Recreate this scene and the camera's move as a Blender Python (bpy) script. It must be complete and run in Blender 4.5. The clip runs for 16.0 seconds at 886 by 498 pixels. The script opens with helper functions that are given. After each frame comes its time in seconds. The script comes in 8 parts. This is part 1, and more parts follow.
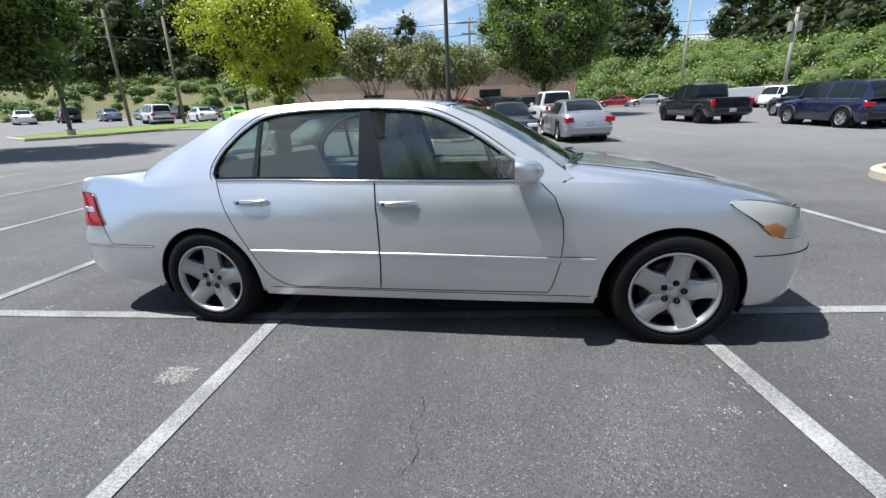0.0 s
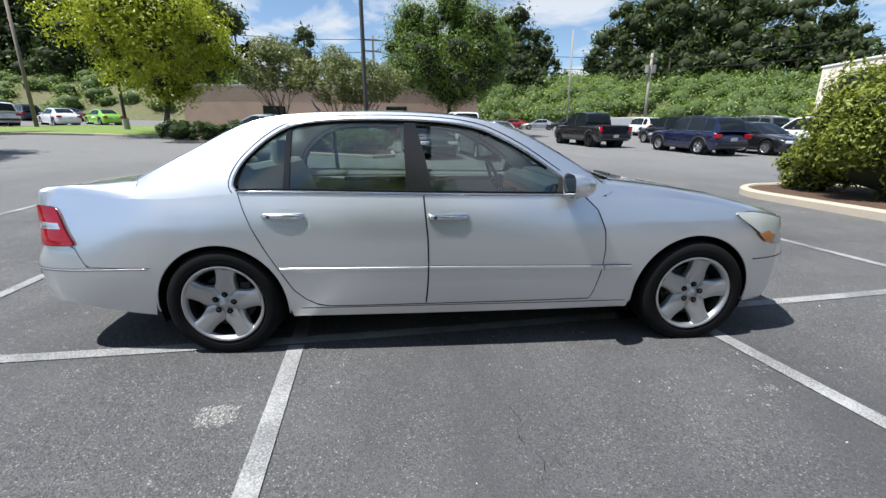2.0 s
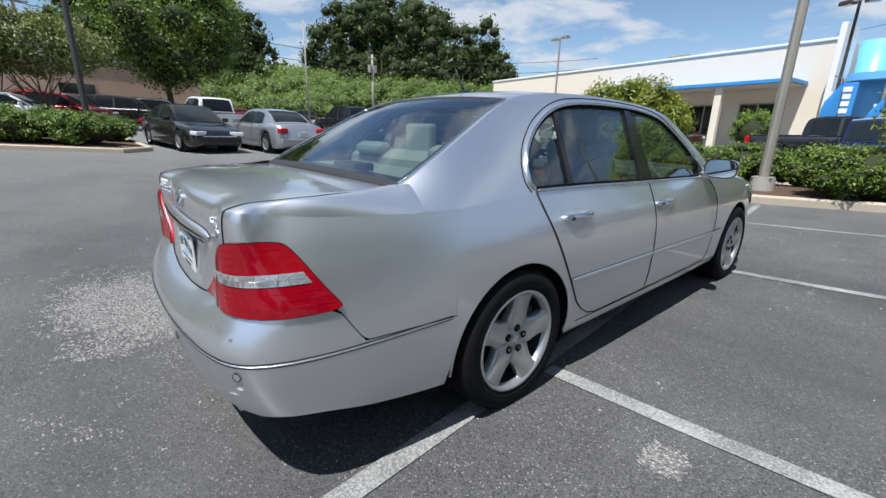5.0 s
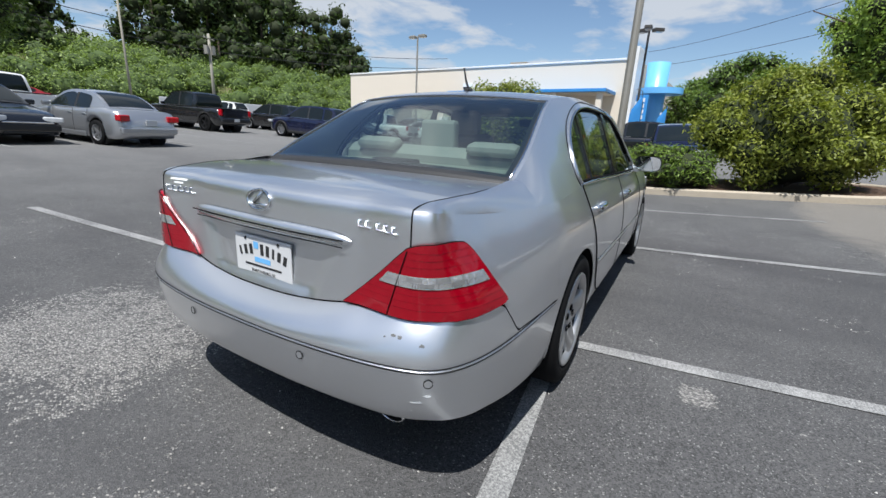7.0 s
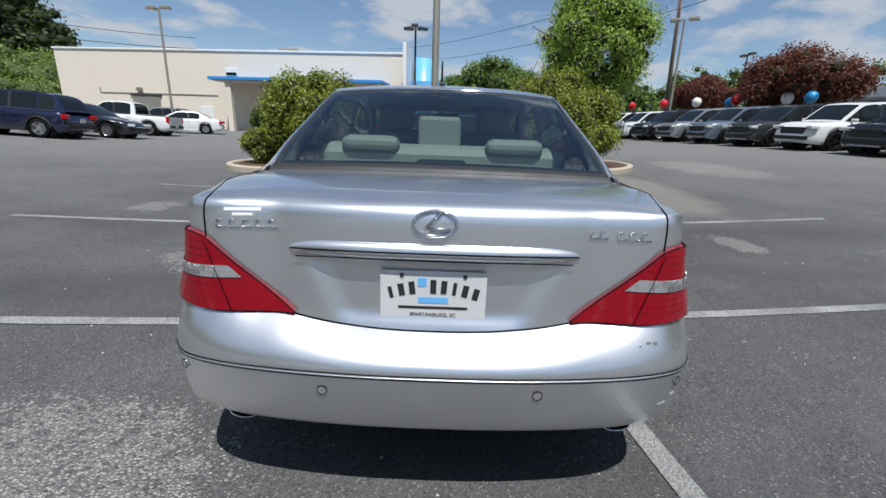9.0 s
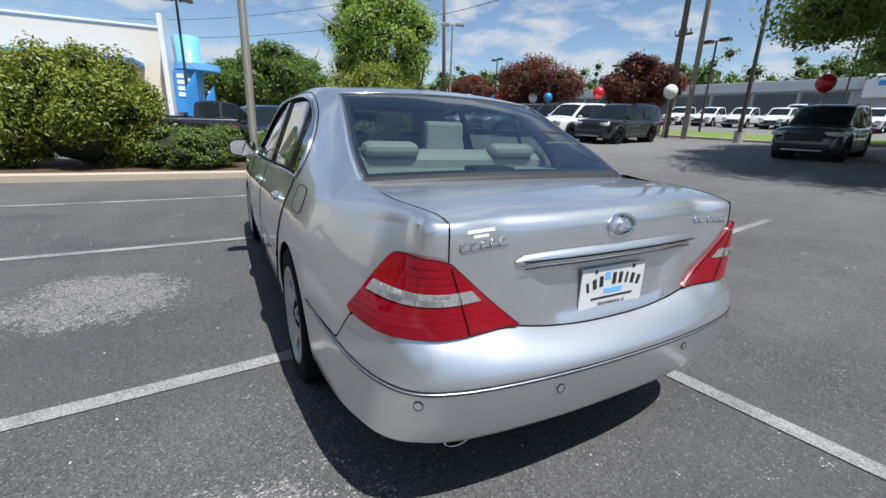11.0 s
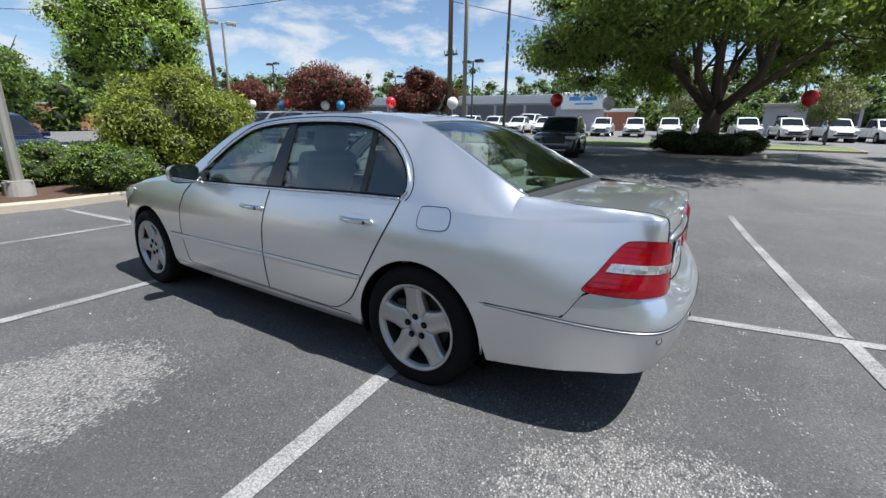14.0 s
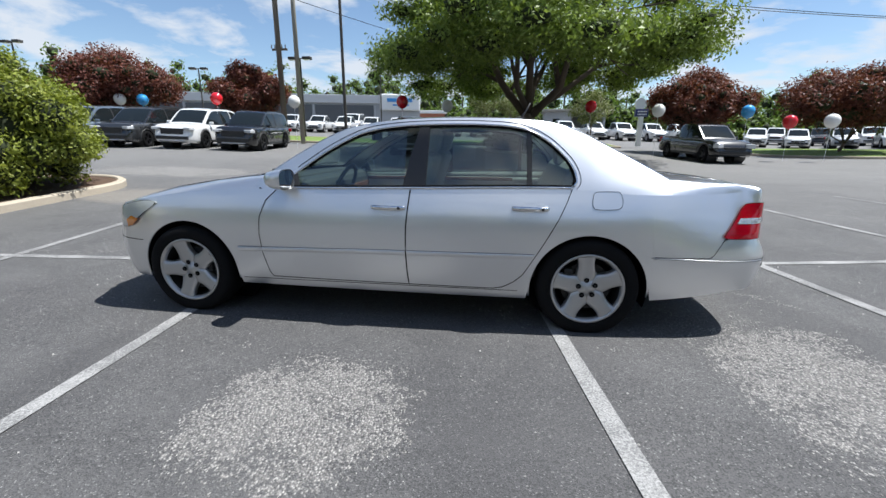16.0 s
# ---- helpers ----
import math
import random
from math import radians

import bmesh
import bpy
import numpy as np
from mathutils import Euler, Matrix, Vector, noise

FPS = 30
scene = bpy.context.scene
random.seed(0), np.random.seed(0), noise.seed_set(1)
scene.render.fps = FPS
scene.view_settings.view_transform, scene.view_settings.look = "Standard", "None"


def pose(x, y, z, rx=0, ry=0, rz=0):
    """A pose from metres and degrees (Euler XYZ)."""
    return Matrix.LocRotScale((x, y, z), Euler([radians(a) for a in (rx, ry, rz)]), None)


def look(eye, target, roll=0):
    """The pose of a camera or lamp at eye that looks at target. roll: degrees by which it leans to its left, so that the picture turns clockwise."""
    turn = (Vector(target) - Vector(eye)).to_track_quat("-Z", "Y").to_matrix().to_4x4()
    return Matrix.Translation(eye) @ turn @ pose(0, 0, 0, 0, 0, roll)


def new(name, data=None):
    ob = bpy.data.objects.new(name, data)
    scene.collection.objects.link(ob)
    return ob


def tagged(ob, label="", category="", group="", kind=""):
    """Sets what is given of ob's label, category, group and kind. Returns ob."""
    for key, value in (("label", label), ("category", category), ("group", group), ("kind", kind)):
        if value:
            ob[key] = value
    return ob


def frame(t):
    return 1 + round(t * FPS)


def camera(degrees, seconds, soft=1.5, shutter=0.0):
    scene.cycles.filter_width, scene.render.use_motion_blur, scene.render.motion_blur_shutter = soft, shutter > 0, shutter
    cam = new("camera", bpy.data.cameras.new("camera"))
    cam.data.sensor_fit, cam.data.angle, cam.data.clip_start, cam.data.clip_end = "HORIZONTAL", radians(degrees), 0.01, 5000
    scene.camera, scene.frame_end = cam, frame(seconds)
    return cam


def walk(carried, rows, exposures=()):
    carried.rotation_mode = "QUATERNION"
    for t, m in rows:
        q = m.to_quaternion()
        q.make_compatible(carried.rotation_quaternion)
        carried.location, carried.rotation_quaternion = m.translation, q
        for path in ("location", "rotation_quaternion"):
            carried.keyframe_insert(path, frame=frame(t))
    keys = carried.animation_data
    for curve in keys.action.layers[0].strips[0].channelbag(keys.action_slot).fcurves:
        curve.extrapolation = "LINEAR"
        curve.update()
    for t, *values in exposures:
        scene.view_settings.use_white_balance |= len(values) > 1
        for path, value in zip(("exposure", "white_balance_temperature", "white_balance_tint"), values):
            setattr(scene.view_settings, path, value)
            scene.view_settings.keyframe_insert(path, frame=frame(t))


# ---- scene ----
cam = camera(93.9, 16.0)
PATH = [
    (0, (0.601, -3.214, 1.304), (0.245, -1.336, 0.716), -2.4),
    (0.5, (0.155, -3.305, 1.307), (-0.039, -1.4, 0.732), -2.1),
    (1, (-0.115, -3.282, 1.313), (-0.192, -1.363, 0.755), -1.6),
    (1.5, (-0.208, -3.283, 1.319), (-0.196, -1.356, 0.782), -0.8),
    (2, (-0.278, -3.281, 1.309), (-0.166, -1.354, 0.783), -0.1),
    (2.5, (-0.637, -3.323, 1.281), (-0.38, -1.409, 0.759), 0.6),
    (3, (-1.146, -3.283, 1.28), (-0.691, -1.406, 0.76), 0.7),
    (3.5, (-1.674, -3.087, 1.265), (-0.989, -1.283, 0.742), 1.0),
    (3.7, (-1.887, -2.998, 1.269), (-1.109, -1.231, 0.748), 0.9),
    (5.8, (-3.096, -1.5, 1.219), (-1.66, -0.224, 0.662), 2.4),
    (6, (-3.133, -1.474, 1.218), (-1.66, -0.243, 0.66), 2.7),
    (6.5, (-3.202, -1.446, 1.226), (-1.638, -0.33, 0.67), 3.0),
    (7, (-3.482, -1.274, 1.218), (-1.812, -0.316, 0.675), 2.8),
    (7.5, (-3.653, -0.898, 1.21), (-1.872, -0.156, 0.681), 2.1),
    (8, (-3.759, -0.466, 1.199), (-1.892, 0.019, 0.671), 1.7),
    (8.5, (-3.719, -0.148, 1.202), (-1.807, 0.082, 0.665), 1.5),
    (9, (-3.676, -0.026, 1.204), (-1.751, -0.022, 0.661), 2.0),
    (9.2, (-3.685, -0.003, 1.208), (-1.762, -0.079, 0.665), 2.1),
    (11.3, (-3.376, 1.367, 1.24), (-1.762, 0.322, 0.691), 1.2),
    (11.5, (-3.311, 1.492, 1.223), (-1.751, 0.367, 0.674), 0.5),
    (12, (-3.133, 1.67, 1.213), (-1.703, 0.394, 0.644), 0.6),
    (12.5, (-3.051, 1.757, 1.233), (-1.725, 0.375, 0.656), 1.1),
    (13, (-3.038, 1.81, 1.244), (-1.79, 0.353, 0.679), 1.3),
    (13.5, (-2.916, 2.085, 1.254), (-1.758, 0.546, 0.716), 1.3),
    (14, (-2.672, 2.514, 1.291), (-1.629, 0.883, 0.79), 0.9),
    (14.5, (-2.256, 2.86, 1.292), (-1.381, 1.126, 0.816), 0.9),
    (15, (-1.841, 3.231, 1.315), (-1.154, 1.414, 0.839), 0.5),
    (15.5, (-1.333, 3.455, 1.29), (-0.868, 1.572, 0.801), 0.6),
    (16, (-0.858, 3.625, 1.277), (-0.596, 1.704, 0.783), 0.3),
]
# the picture brightens and darkens a little on the way, a cool daylight balance
LIGHT = [(0.0, 0.82), (1.5, 0.78), (3.5, 0.64), (5.0, 0.54), (7.0, 0.42), (8.0, 0.27), (9.0, 0.16), (10.3, 0.34), (12.5, 0.64), (14.0, 0.68), (16.0, 0.70)]
walk(cam, [(t, look(eye, target, roll)) for t, eye, target, roll in PATH], [(t, ev, 6160, 9) for t, ev in LIGHT])

# ---- sky and sun ----
SUN_TO = Vector((-0.44, -0.10, 1.0)).normalized()
world = bpy.data.worlds.new("sky")
scene.world = world
world.use_nodes = True
wn, wl = world.node_tree.nodes, world.node_tree.links
wn.clear()
w_out = wn.new("ShaderNodeOutputWorld")
w_bg = wn.new("ShaderNodeBackground")
w_bg.inputs["Strength"].default_value = 0.086
w_sky = wn.new("ShaderNodeTexSky")
w_sky.sky_type = "NISHITA"
w_sky.sun_disc = False
w_sky.sun_elevation = math.asin(SUN_TO.z)
w_sky.sun_rotation = math.atan2(SUN_TO.x, SUN_TO.y)
w_sky.air_density, w_sky.dust_density, w_sky.ozone_density = 1.0, 0.15, 1.5
# broken fair-weather cloud over the whole dome
w_tc = wn.new("ShaderNodeTexCoord")
w_sep = wn.new("ShaderNodeSeparateXYZ")
wl.new(w_tc.outputs["Generated"], w_sep.inputs[0])
w_up = wn.new("ShaderNodeMath")
w_up.operation = "MAXIMUM"
w_up.inputs[1].default_value = 0.0
wl.new(w_sep.outputs["Z"], w_up.inputs[0])
w_add = wn.new("ShaderNodeMath")
w_add.operation = "ADD"
w_add.inputs[1].default_value = 0.16
wl.new(w_up.outputs[0], w_add.inputs[0])
w_div = wn.new("ShaderNodeVectorMath")
w_div.operation = "DIVIDE"
w_com = wn.new("ShaderNodeCombineXYZ")
for k in "XYZ":
    wl.new(w_add.outputs[0], w_com.inputs[k])
wl.new(w_tc.outputs["Generated"], w_div.inputs[0])
wl.new(w_com.outputs[0], w_div.inputs[1])
w_n = wn.new("ShaderNodeTexNoise")
w_n.inputs["Scale"].default_value = 1.9
w_n.inputs["Detail"].default_value = 9.0
w_n.inputs["Roughness"].default_value = 0.56
w_n.inputs["Distortion"].default_value = 0.25
wl.new(w_div.outputs[0], w_n.inputs["Vector"])
w_r = wn.new("ShaderNodeValToRGB")
w_r.color_ramp.elements[0].position, w_r.color_ramp.elements[0].color = 0.48, (0, 0, 0, 1)
w_r.color_ramp.elements[1].position, w_r.color_ramp.elements[1].color = 0.60, (0.9, 0.9, 0.9, 1)
wl.new(w_n.outputs["Fac"], w_r.inputs["Fac"])
w_mix = wn.new("ShaderNodeMix")
w_mix.data_type = "RGBA"
w_mix.inputs["B"].default_value = (5.7, 5.9, 6.2, 1)
wl.new(w_r.outputs["Color"], w_mix.inputs["Factor"])
wl.new(w_sky.outputs["Color"], w_mix.inputs["A"])
wl.new(w_mix.outputs["Result"], w_bg.inputs["Color"])
wl.new(w_bg.outputs[0], w_out.inputs["Surface"])

sun_data = bpy.data.lights.new("sun", "SUN")
sun_data.energy, sun_data.angle, sun_data.color = 5.0, radians(0.53), (1.0, 0.965, 0.91)
sun = new("sun", sun_data)
sun.matrix_world = look(SUN_TO * 50, (0, 0, 0))

# ---- materials ----
class Nodes:
    """A material with a principled shader and short ways to add nodes."""

    def __init__(self, name):
        self.mat = bpy.data.materials.new(name)
        self.mat.use_nodes = True
        self.t = self.mat.node_tree
        self.p = self.t.nodes["Principled BSDF"]
        self.out = self.t.nodes["Material Output"]

    def add(self, kind, **values):
        n = self.t.nodes.new("ShaderNode" + kind)
        for k, v in values.items():
            n.inputs[k].default_value = v
        return n

    def link(self, a, b):
        self.t.links.new(a, b)

    def coord(self, scale=(1, 1, 1)):
        c = self.add("TexCoord")
        m = self.add("Mapping", Scale=scale)
        self.link(c.outputs["Object"], m.inputs["Vector"])
        return m.outputs["Vector"]

    def noise(self, vec, scale, detail=4.0, rough=0.55, distortion=0.0):
        n = self.add("TexNoise", Scale=scale, Detail=detail, Roughness=rough, Distortion=distortion)
        self.link(vec, n.inputs["Vector"])
        return n.outputs["Fac"]

    def ramp(self, fac, *stops):
        r = self.add("ValToRGB")
        e = r.color_ramp.elements
        while len(e) < len(stops):
            e.new(0.5)
        for el, (pos, col) in zip(e, stops):
            el.position = pos
            el.color = (col, col, col, 1) if isinstance(col, (int, float)) else (*col, 1)
        self.link(fac, r.inputs["Fac"])
        return r.outputs["Color"]

    def mix(self, fac, a, b, blend="MIX"):
        m = self.add("Mix")
        m.data_type, m.blend_type = "RGBA", blend
        for key, v in (("Factor", fac), ("A", a), ("B", b)):
            if isinstance(v, (int, float)):
                m.inputs[key].default_value = v if key == "Factor" else (v, v, v, 1)
            elif isinstance(v, tuple):
                m.inputs[key].default_value = (*v, 1)
            else:
                self.link(v, m.inputs[key])
        return m.outputs["Result"]

    def math(self, op, a, b=0.0):
        m = self.add("Math")
        m.operation = op
        for i, v in enumerate((a, b)):
            if isinstance(v, (int, float)):
                m.inputs[i].default_value = v
            else:
                self.link(v, m.inputs[i])
        return m.outputs[0]

    def bump(self, height, strength=0.3, distance=0.01):
        b = self.add("Bump", Strength=strength, Distance=distance)
        self.link(height, b.inputs["Height"])
        self.link(b.outputs["Normal"], self.p.inputs["Normal"])
        return self

    def set(self, **values):
        for k, v in values.items():
            key = k.replace("_", " ")
            if isinstance(v, (int, float)):
                self.p.inputs[key].default_value = v
            elif isinstance(v, tuple):
                self.p.inputs[key].default_value = (*v, 1)
            else:
                self.link(v, self.p.inputs[key])
        return self


def plain(name, color, rough=0.5, metal=0.0, grain=0.08, scale=40.0, bump=0.0, coat=0.0, spec=0.5):
    """Paint, plastic or metal with a little grain in colour and gloss."""
    n = Nodes(name)
    v = n.coord()
    f = n.noise(v, scale, 5)
    g = n.noise(v, scale * 0.07, 3)
    lo = tuple(c * (1 - grain) for c in color)
    hi = tuple(min(1, c * (1 + grain)) for c in color)
    n.set(Base_Color=n.mix(n.mix(0.5, f, g), lo, hi), Metallic=metal, Coat_Weight=coat, Coat_Roughness=0.05, Specular_IOR_Level=spec)
    n.set(Roughness=n.ramp(g, (0.3, max(0.02, rough * 0.9)), (0.7, min(1, rough * 1.12))))
    if bump:
        n.bump(f, bump, 0.004)
    return n.mat


def leaf_material(name, dark, light, tip=None):
    """Leaves: each one its own shade, some light passing through."""
    n = Nodes(name)
    geo = n.add("NewGeometry")
    r = geo.outputs["Random Per Island"]
    big = n.noise(n.coord(), 0.55, 3)
    stops = [(0.0, dark), (0.62, light)] + ([(0.97, tip)] if tip else [])
    col = n.ramp(n.math("ADD", n.math("MULTIPLY", r, 0.62), n.math("MULTIPLY", big, 0.38)), *stops)
    n.set(Base_Color=col, Roughness=0.5, Specular_IOR_Level=0.35)
    tr = n.add("BsdfTranslucent")
    n.link(n.mix(1.0, col, (1.0, 1.05, 0.55), "MULTIPLY"), tr.inputs["Color"])
    m = n.add("MixShader", Fac=0.32)
    n.link(n.p.outputs[0], m.inputs[1])
    n.link(tr.outputs[0], m.inputs[2])
    n.link(m.outputs[0], n.out.inputs["Surface"])
    return n.mat


def car_paint(name, color, metal=0.6, rough=0.3, flake=0.05):
    n = Nodes(name)
    v = n.coord()
    f = n.noise(v, 900, 2)
    d = n.noise(v, 1.7, 4)
    lo, hi = tuple(c * (1 - flake) for c in color), tuple(c * (1 + flake) for c in color)
    n.set(Base_Color=n.mix(f, lo, hi), Metallic=metal, Coat_Weight=1.0, Coat_Roughness=0.02)
    n.set(Roughness=n.ramp(d, (0.3, rough * 0.92), (0.7, rough * 1.1)))
    return n.mat


def glass(name, tint, rough=0.0):
    """Thin car glass: tinted, see-through, mirrored by the angle."""
    n = Nodes(name)
    t = n.add("BsdfTransparent", Color=(*tint, 1))
    g = n.add("BsdfGlossy", Color=(0.95, 0.97, 1, 1), Roughness=rough)
    f = n.add("LayerWeight", Blend=0.5)
    m = n.add("MixShader")
    gloss = n.math("ADD", n.math("MULTIPLY", n.math("POWER", f.outputs["Facing"], 3.6), 0.88), 0.105)
    n.link(gloss, m.inputs["Fac"])
    n.link(t.outputs[0], m.inputs[1])
    n.link(g.outputs[0], m.inputs[2])
    n.link(m.outputs[0], n.out.inputs["Surface"])
    return n.mat


def asphalt_material():
    n = Nodes("asphalt")
    v = n.coord()
    grit = n.noise(v, 240, 3, 0.7)
    stone = n.add("TexVoronoi", Scale=165.0)
    n.link(v, stone.inputs["Vector"])
    mid = n.noise(v, 4.5, 6, 0.65)
    wide = n.noise(v, 0.42, 5, 0.62)
    # sealed surface with a fine grain
    col = n.mix(wide, (0.056, 0.055, 0.056), (0.088, 0.086, 0.087))
    col = n.mix(n.ramp(mid, (0.38, 0.0), (0.75, 0.5)), col, (0.098, 0.096, 0.096))
    tone = n.add("SeparateColor")
    n.link(stone.outputs["Color"], tone.inputs["Color"])
    open_grain = n.ramp(n.noise(v, 0.62, 5, 0.6, 0.3), (0.40, 0.42), (0.60, 1.0))
    col = n.mix(n.math("MULTIPLY", n.math("MULTIPLY", open_grain, n.ramp(tone.outputs["Red"], (0.45, 0.0), (1.0, 1.0))), n.ramp(stone.outputs["Distance"], (0.30, 0.8), (0.6, 0.0))), col, (0.225, 0.22, 0.213))
    col = n.mix(n.ramp(tone.outputs["Green"], (0.58, 0.0), (0.74, 0.8)), col, (0.022, 0.022, 0.023))
    col = n.mix(n.math("MULTIPLY", open_grain, n.ramp(grit, (0.42, 0.0), (0.70, 0.55))), col, (0.17, 0.167, 0.163))
    col = n.mix(n.ramp(tone.outputs["Blue"], (0.955, 0.0), (0.98, 0.7)), col, (0.30, 0.295, 0.285))
    # dusty drifts
    drift = n.add("Mapping", Scale=(0.55, 1.0, 1.0), Rotation=(0, 0, -0.4))
    n.link(v, drift.inputs["Vector"])
    col = n.mix(n.ramp(n.noise(drift.outputs["Vector"], 1.3, 7, 0.66, 0.4), (0.46, 0.0), (0.72, 0.36)), col, (0.14, 0.137, 0.135))
    # tyre-polished darker sweeps
    sweep = n.add("Mapping", Scale=(0.5, 0.16, 1.0), Rotation=(0, 0, 0.2))
    n.link(v, sweep.inputs["Vector"])
    col = n.mix(n.ramp(n.noise(sweep.outputs["Vector"], 1.6, 4), (0.50, 0.0), (0.68, 0.6)), col, (0.050, 0.049, 0.051))
    sep = n.add("SeparateXYZ")
    n.link(v, sep.inputs[0])
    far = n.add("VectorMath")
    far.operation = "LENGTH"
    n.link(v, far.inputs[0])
    # the asphalt turns paler with distance from the middle of the lot
    paler_out = n.ramp(n.math("MULTIPLY", n.math("ADD", far.outputs["Value"], n.math("MULTIPLY", wide, 9.0)), 0.02), (0.16, 0.0), (0.42, 0.62))
    col = n.mix(paler_out, col, n.mix(mid, (0.15, 0.147, 0.142), (0.25, 0.245, 0.235)))
    # bare sandy surface at the end of the island
    sx = n.math("DIVIDE", n.math("SUBTRACT", sep.outputs["X"], 5.0), 2.7)
    sy = n.math("DIVIDE", n.math("SUBTRACT", sep.outputs["Y"], -3.85), 0.95)
    sand = n.math("ADD", n.math("ADD", n.math("POWER", n.math("ABSOLUTE", sx), 2.4), n.math("POWER", n.math("ABSOLUTE", sy), 2.4)), n.math("MULTIPLY", n.noise(v, 1.1, 8, 0.78, 0.6), 2.4))
    col = n.mix(n.ramp(n.math("MULTIPLY", sand, 0.4), (0.66, 0.70), (0.92, 0.0)), col, n.mix(n.noise(v, 42, 6, 0.75), (0.11, 0.10, 0.086), (0.31, 0.282, 0.245)))
    # where the seal has worn through, bare chippings show one by one
    warp = n.math("ADD", n.math("MULTIPLY", n.noise(v, 3.4, 5, 0.65), 1.9), n.math("MULTIPLY", n.noise(v, 20.0, 4, 0.6), 1.3))
    worn = n.ramp(n.math("MULTIPLY", n.noise(v, 0.8, 6, 0.62), n.noise(v, 9.0, 6, 0.72)), (0.31, 0.0), (0.44, 0.62))
    for cx, cy, rx, ry in ((0.04, 1.97, 0.62, 0.62), (-2.66, 1.42, 0.64, 0.90), (-1.27, -1.50, 0.13, 0.10), (8.6, -7.4, 3.0, 1.3), (2.0, 4.0, 0.5, 0.35), (1.0, -3.4, 0.5, 0.25)):
        dx = n.math("DIVIDE", n.math("SUBTRACT", sep.outputs["X"], cx), rx)
        dy = n.math("DIVIDE", n.math("SUBTRACT", sep.outputs["Y"], cy), ry)
        d = n.math("ADD", n.math("POWER", n.math("ABSOLUTE", dx), 2.6), n.math("POWER", n.math("ABSOLUTE", dy), 2.6))
        worn = n.math("MAXIMUM", worn, n.ramp(n.math("SUBTRACT", n.math("ADD", d, warp), 1.35), (0.40, 0.97), (1.25, 0.0)))
    chip = n.add("TexVoronoi", Scale=105.0, Randomness=1.0)
    skew = n.add("Mapping", Scale=(1.0, 0.72, 1.0), Rotation=(0, 0, 0.5))
    n.link(v, skew.inputs["Vector"])
    n.link(skew.outputs["Vector"], chip.inputs["Vector"])
    own = n.add("SeparateColor")
    n.link(chip.outputs["Color"], own.inputs["Color"])
    bare = n.ramp(n.math("SUBTRACT", worn, n.math("MULTIPLY", own.outputs["Red"], 1.05)), (0.0, 0.0), (0.05, 1.0))
    face = n.ramp(chip.outputs["Distance"], (0.30, 1.0), (0.58, 0.25))
    pale = n.mix(own.outputs["Green"], (0.19, 0.18, 0.17), (0.46, 0.44, 0.41))
    col = n.mix(n.math("MULTIPLY", bare, face), col, pale)
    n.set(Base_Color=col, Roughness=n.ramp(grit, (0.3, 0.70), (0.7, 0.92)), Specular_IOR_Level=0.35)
    n.bump(n.mix(0.55, n.mix(0.5, grit, stone.outputs["Distance"]), n.math("MULTIPLY", bare, face)), 1.0, 0.010)
    return n.mat


def line_material():
    n = Nodes("road_paint")
    v = n.coord()
    wear = n.noise(v, 95, 6, 0.75)
    broad = n.noise(v, 2.2, 3)
    mask = n.ramp(n.math("ADD", n.math("MULTIPLY", wear, 0.75), n.math("MULTIPLY", broad, 0.35)), (0.48, 0.05), (0.64, 0.88))
    col = n.mix(mask, (0.11, 0.11, 0.11), n.mix(n.noise(v, 14, 4), (0.30, 0.295, 0.285), (0.46, 0.455, 0.44)))
    n.set(Base_Color=col, Roughness=0.85)
    n.bump(wear, 0.4, 0.004)
    return n.mat


def ground_cover(name, a, b, scale=6.0):
    n = Nodes(name)
    v = n.coord()
    n.set(Base_Color=n.mix(n.ramp(n.mix(0.5, n.noise(v, scale, 6, 0.7), n.noise(v, scale * 8, 4)), (0.3, 0.0), (0.7, 1.0)), a, b), Roughness=0.95)
    n.bump(n.noise(v, scale * 9, 5, 0.7), 0.8, 0.03)
    return n.mat


M_ASPHALT = asphalt_material()
M_LINE = line_material()
M_CONCRETE = plain("kerb_concrete", (0.42, 0.36, 0.28), 0.9, grain=0.25, scale=30, bump=0.4)
M_GREYCONC = plain("cast_concrete", (0.36, 0.34, 0.31), 0.9, grain=0.22, scale=25, bump=0.4)
M_GRASS = ground_cover("lawn", (0.09, 0.15, 0.025), (0.20, 0.27, 0.06))
M_MULCH = ground_cover("mulch", (0.055, 0.033, 0.02), (0.15, 0.09, 0.055), 14)
M_BANKSOIL = ground_cover("bank_grass", (0.070, 0.078, 0.028), (0.17, 0.155, 0.075), 1.5)
M_CREAM = plain("cream_render", (0.74, 0.66, 0.55), 0.85, grain=0.05, scale=9, bump=0.1)
M_GREYWALL = plain("grey_cladding", (0.40, 0.41, 0.43), 0.7, grain=0.08, scale=3)
M_BRICK = plain("red_brick_far", (0.36, 0.15, 0.09), 0.9, grain=0.3, scale=8)
M_BLUE = plain("blue_cladding", (0.05, 0.26, 0.62), 0.4, grain=0.08, scale=5)
M_LIGHTBLUE = plain("light_blue_panel", (0.16, 0.45, 0.80), 0.35, grain=0.06, scale=5)
M_WHITE = plain("white_paint", (0.78, 0.78, 0.77), 0.45, grain=0.05)
M_SHUTTER = plain("dark_bay_glazing", (0.10, 0.105, 0.115), 0.35, grain=0.15, scale=1.5)
M_DARKGLASS = plain("dark_glazing", (0.015, 0.018, 0.02), 0.06, grain=0.2, scale=3, coat=0.5)
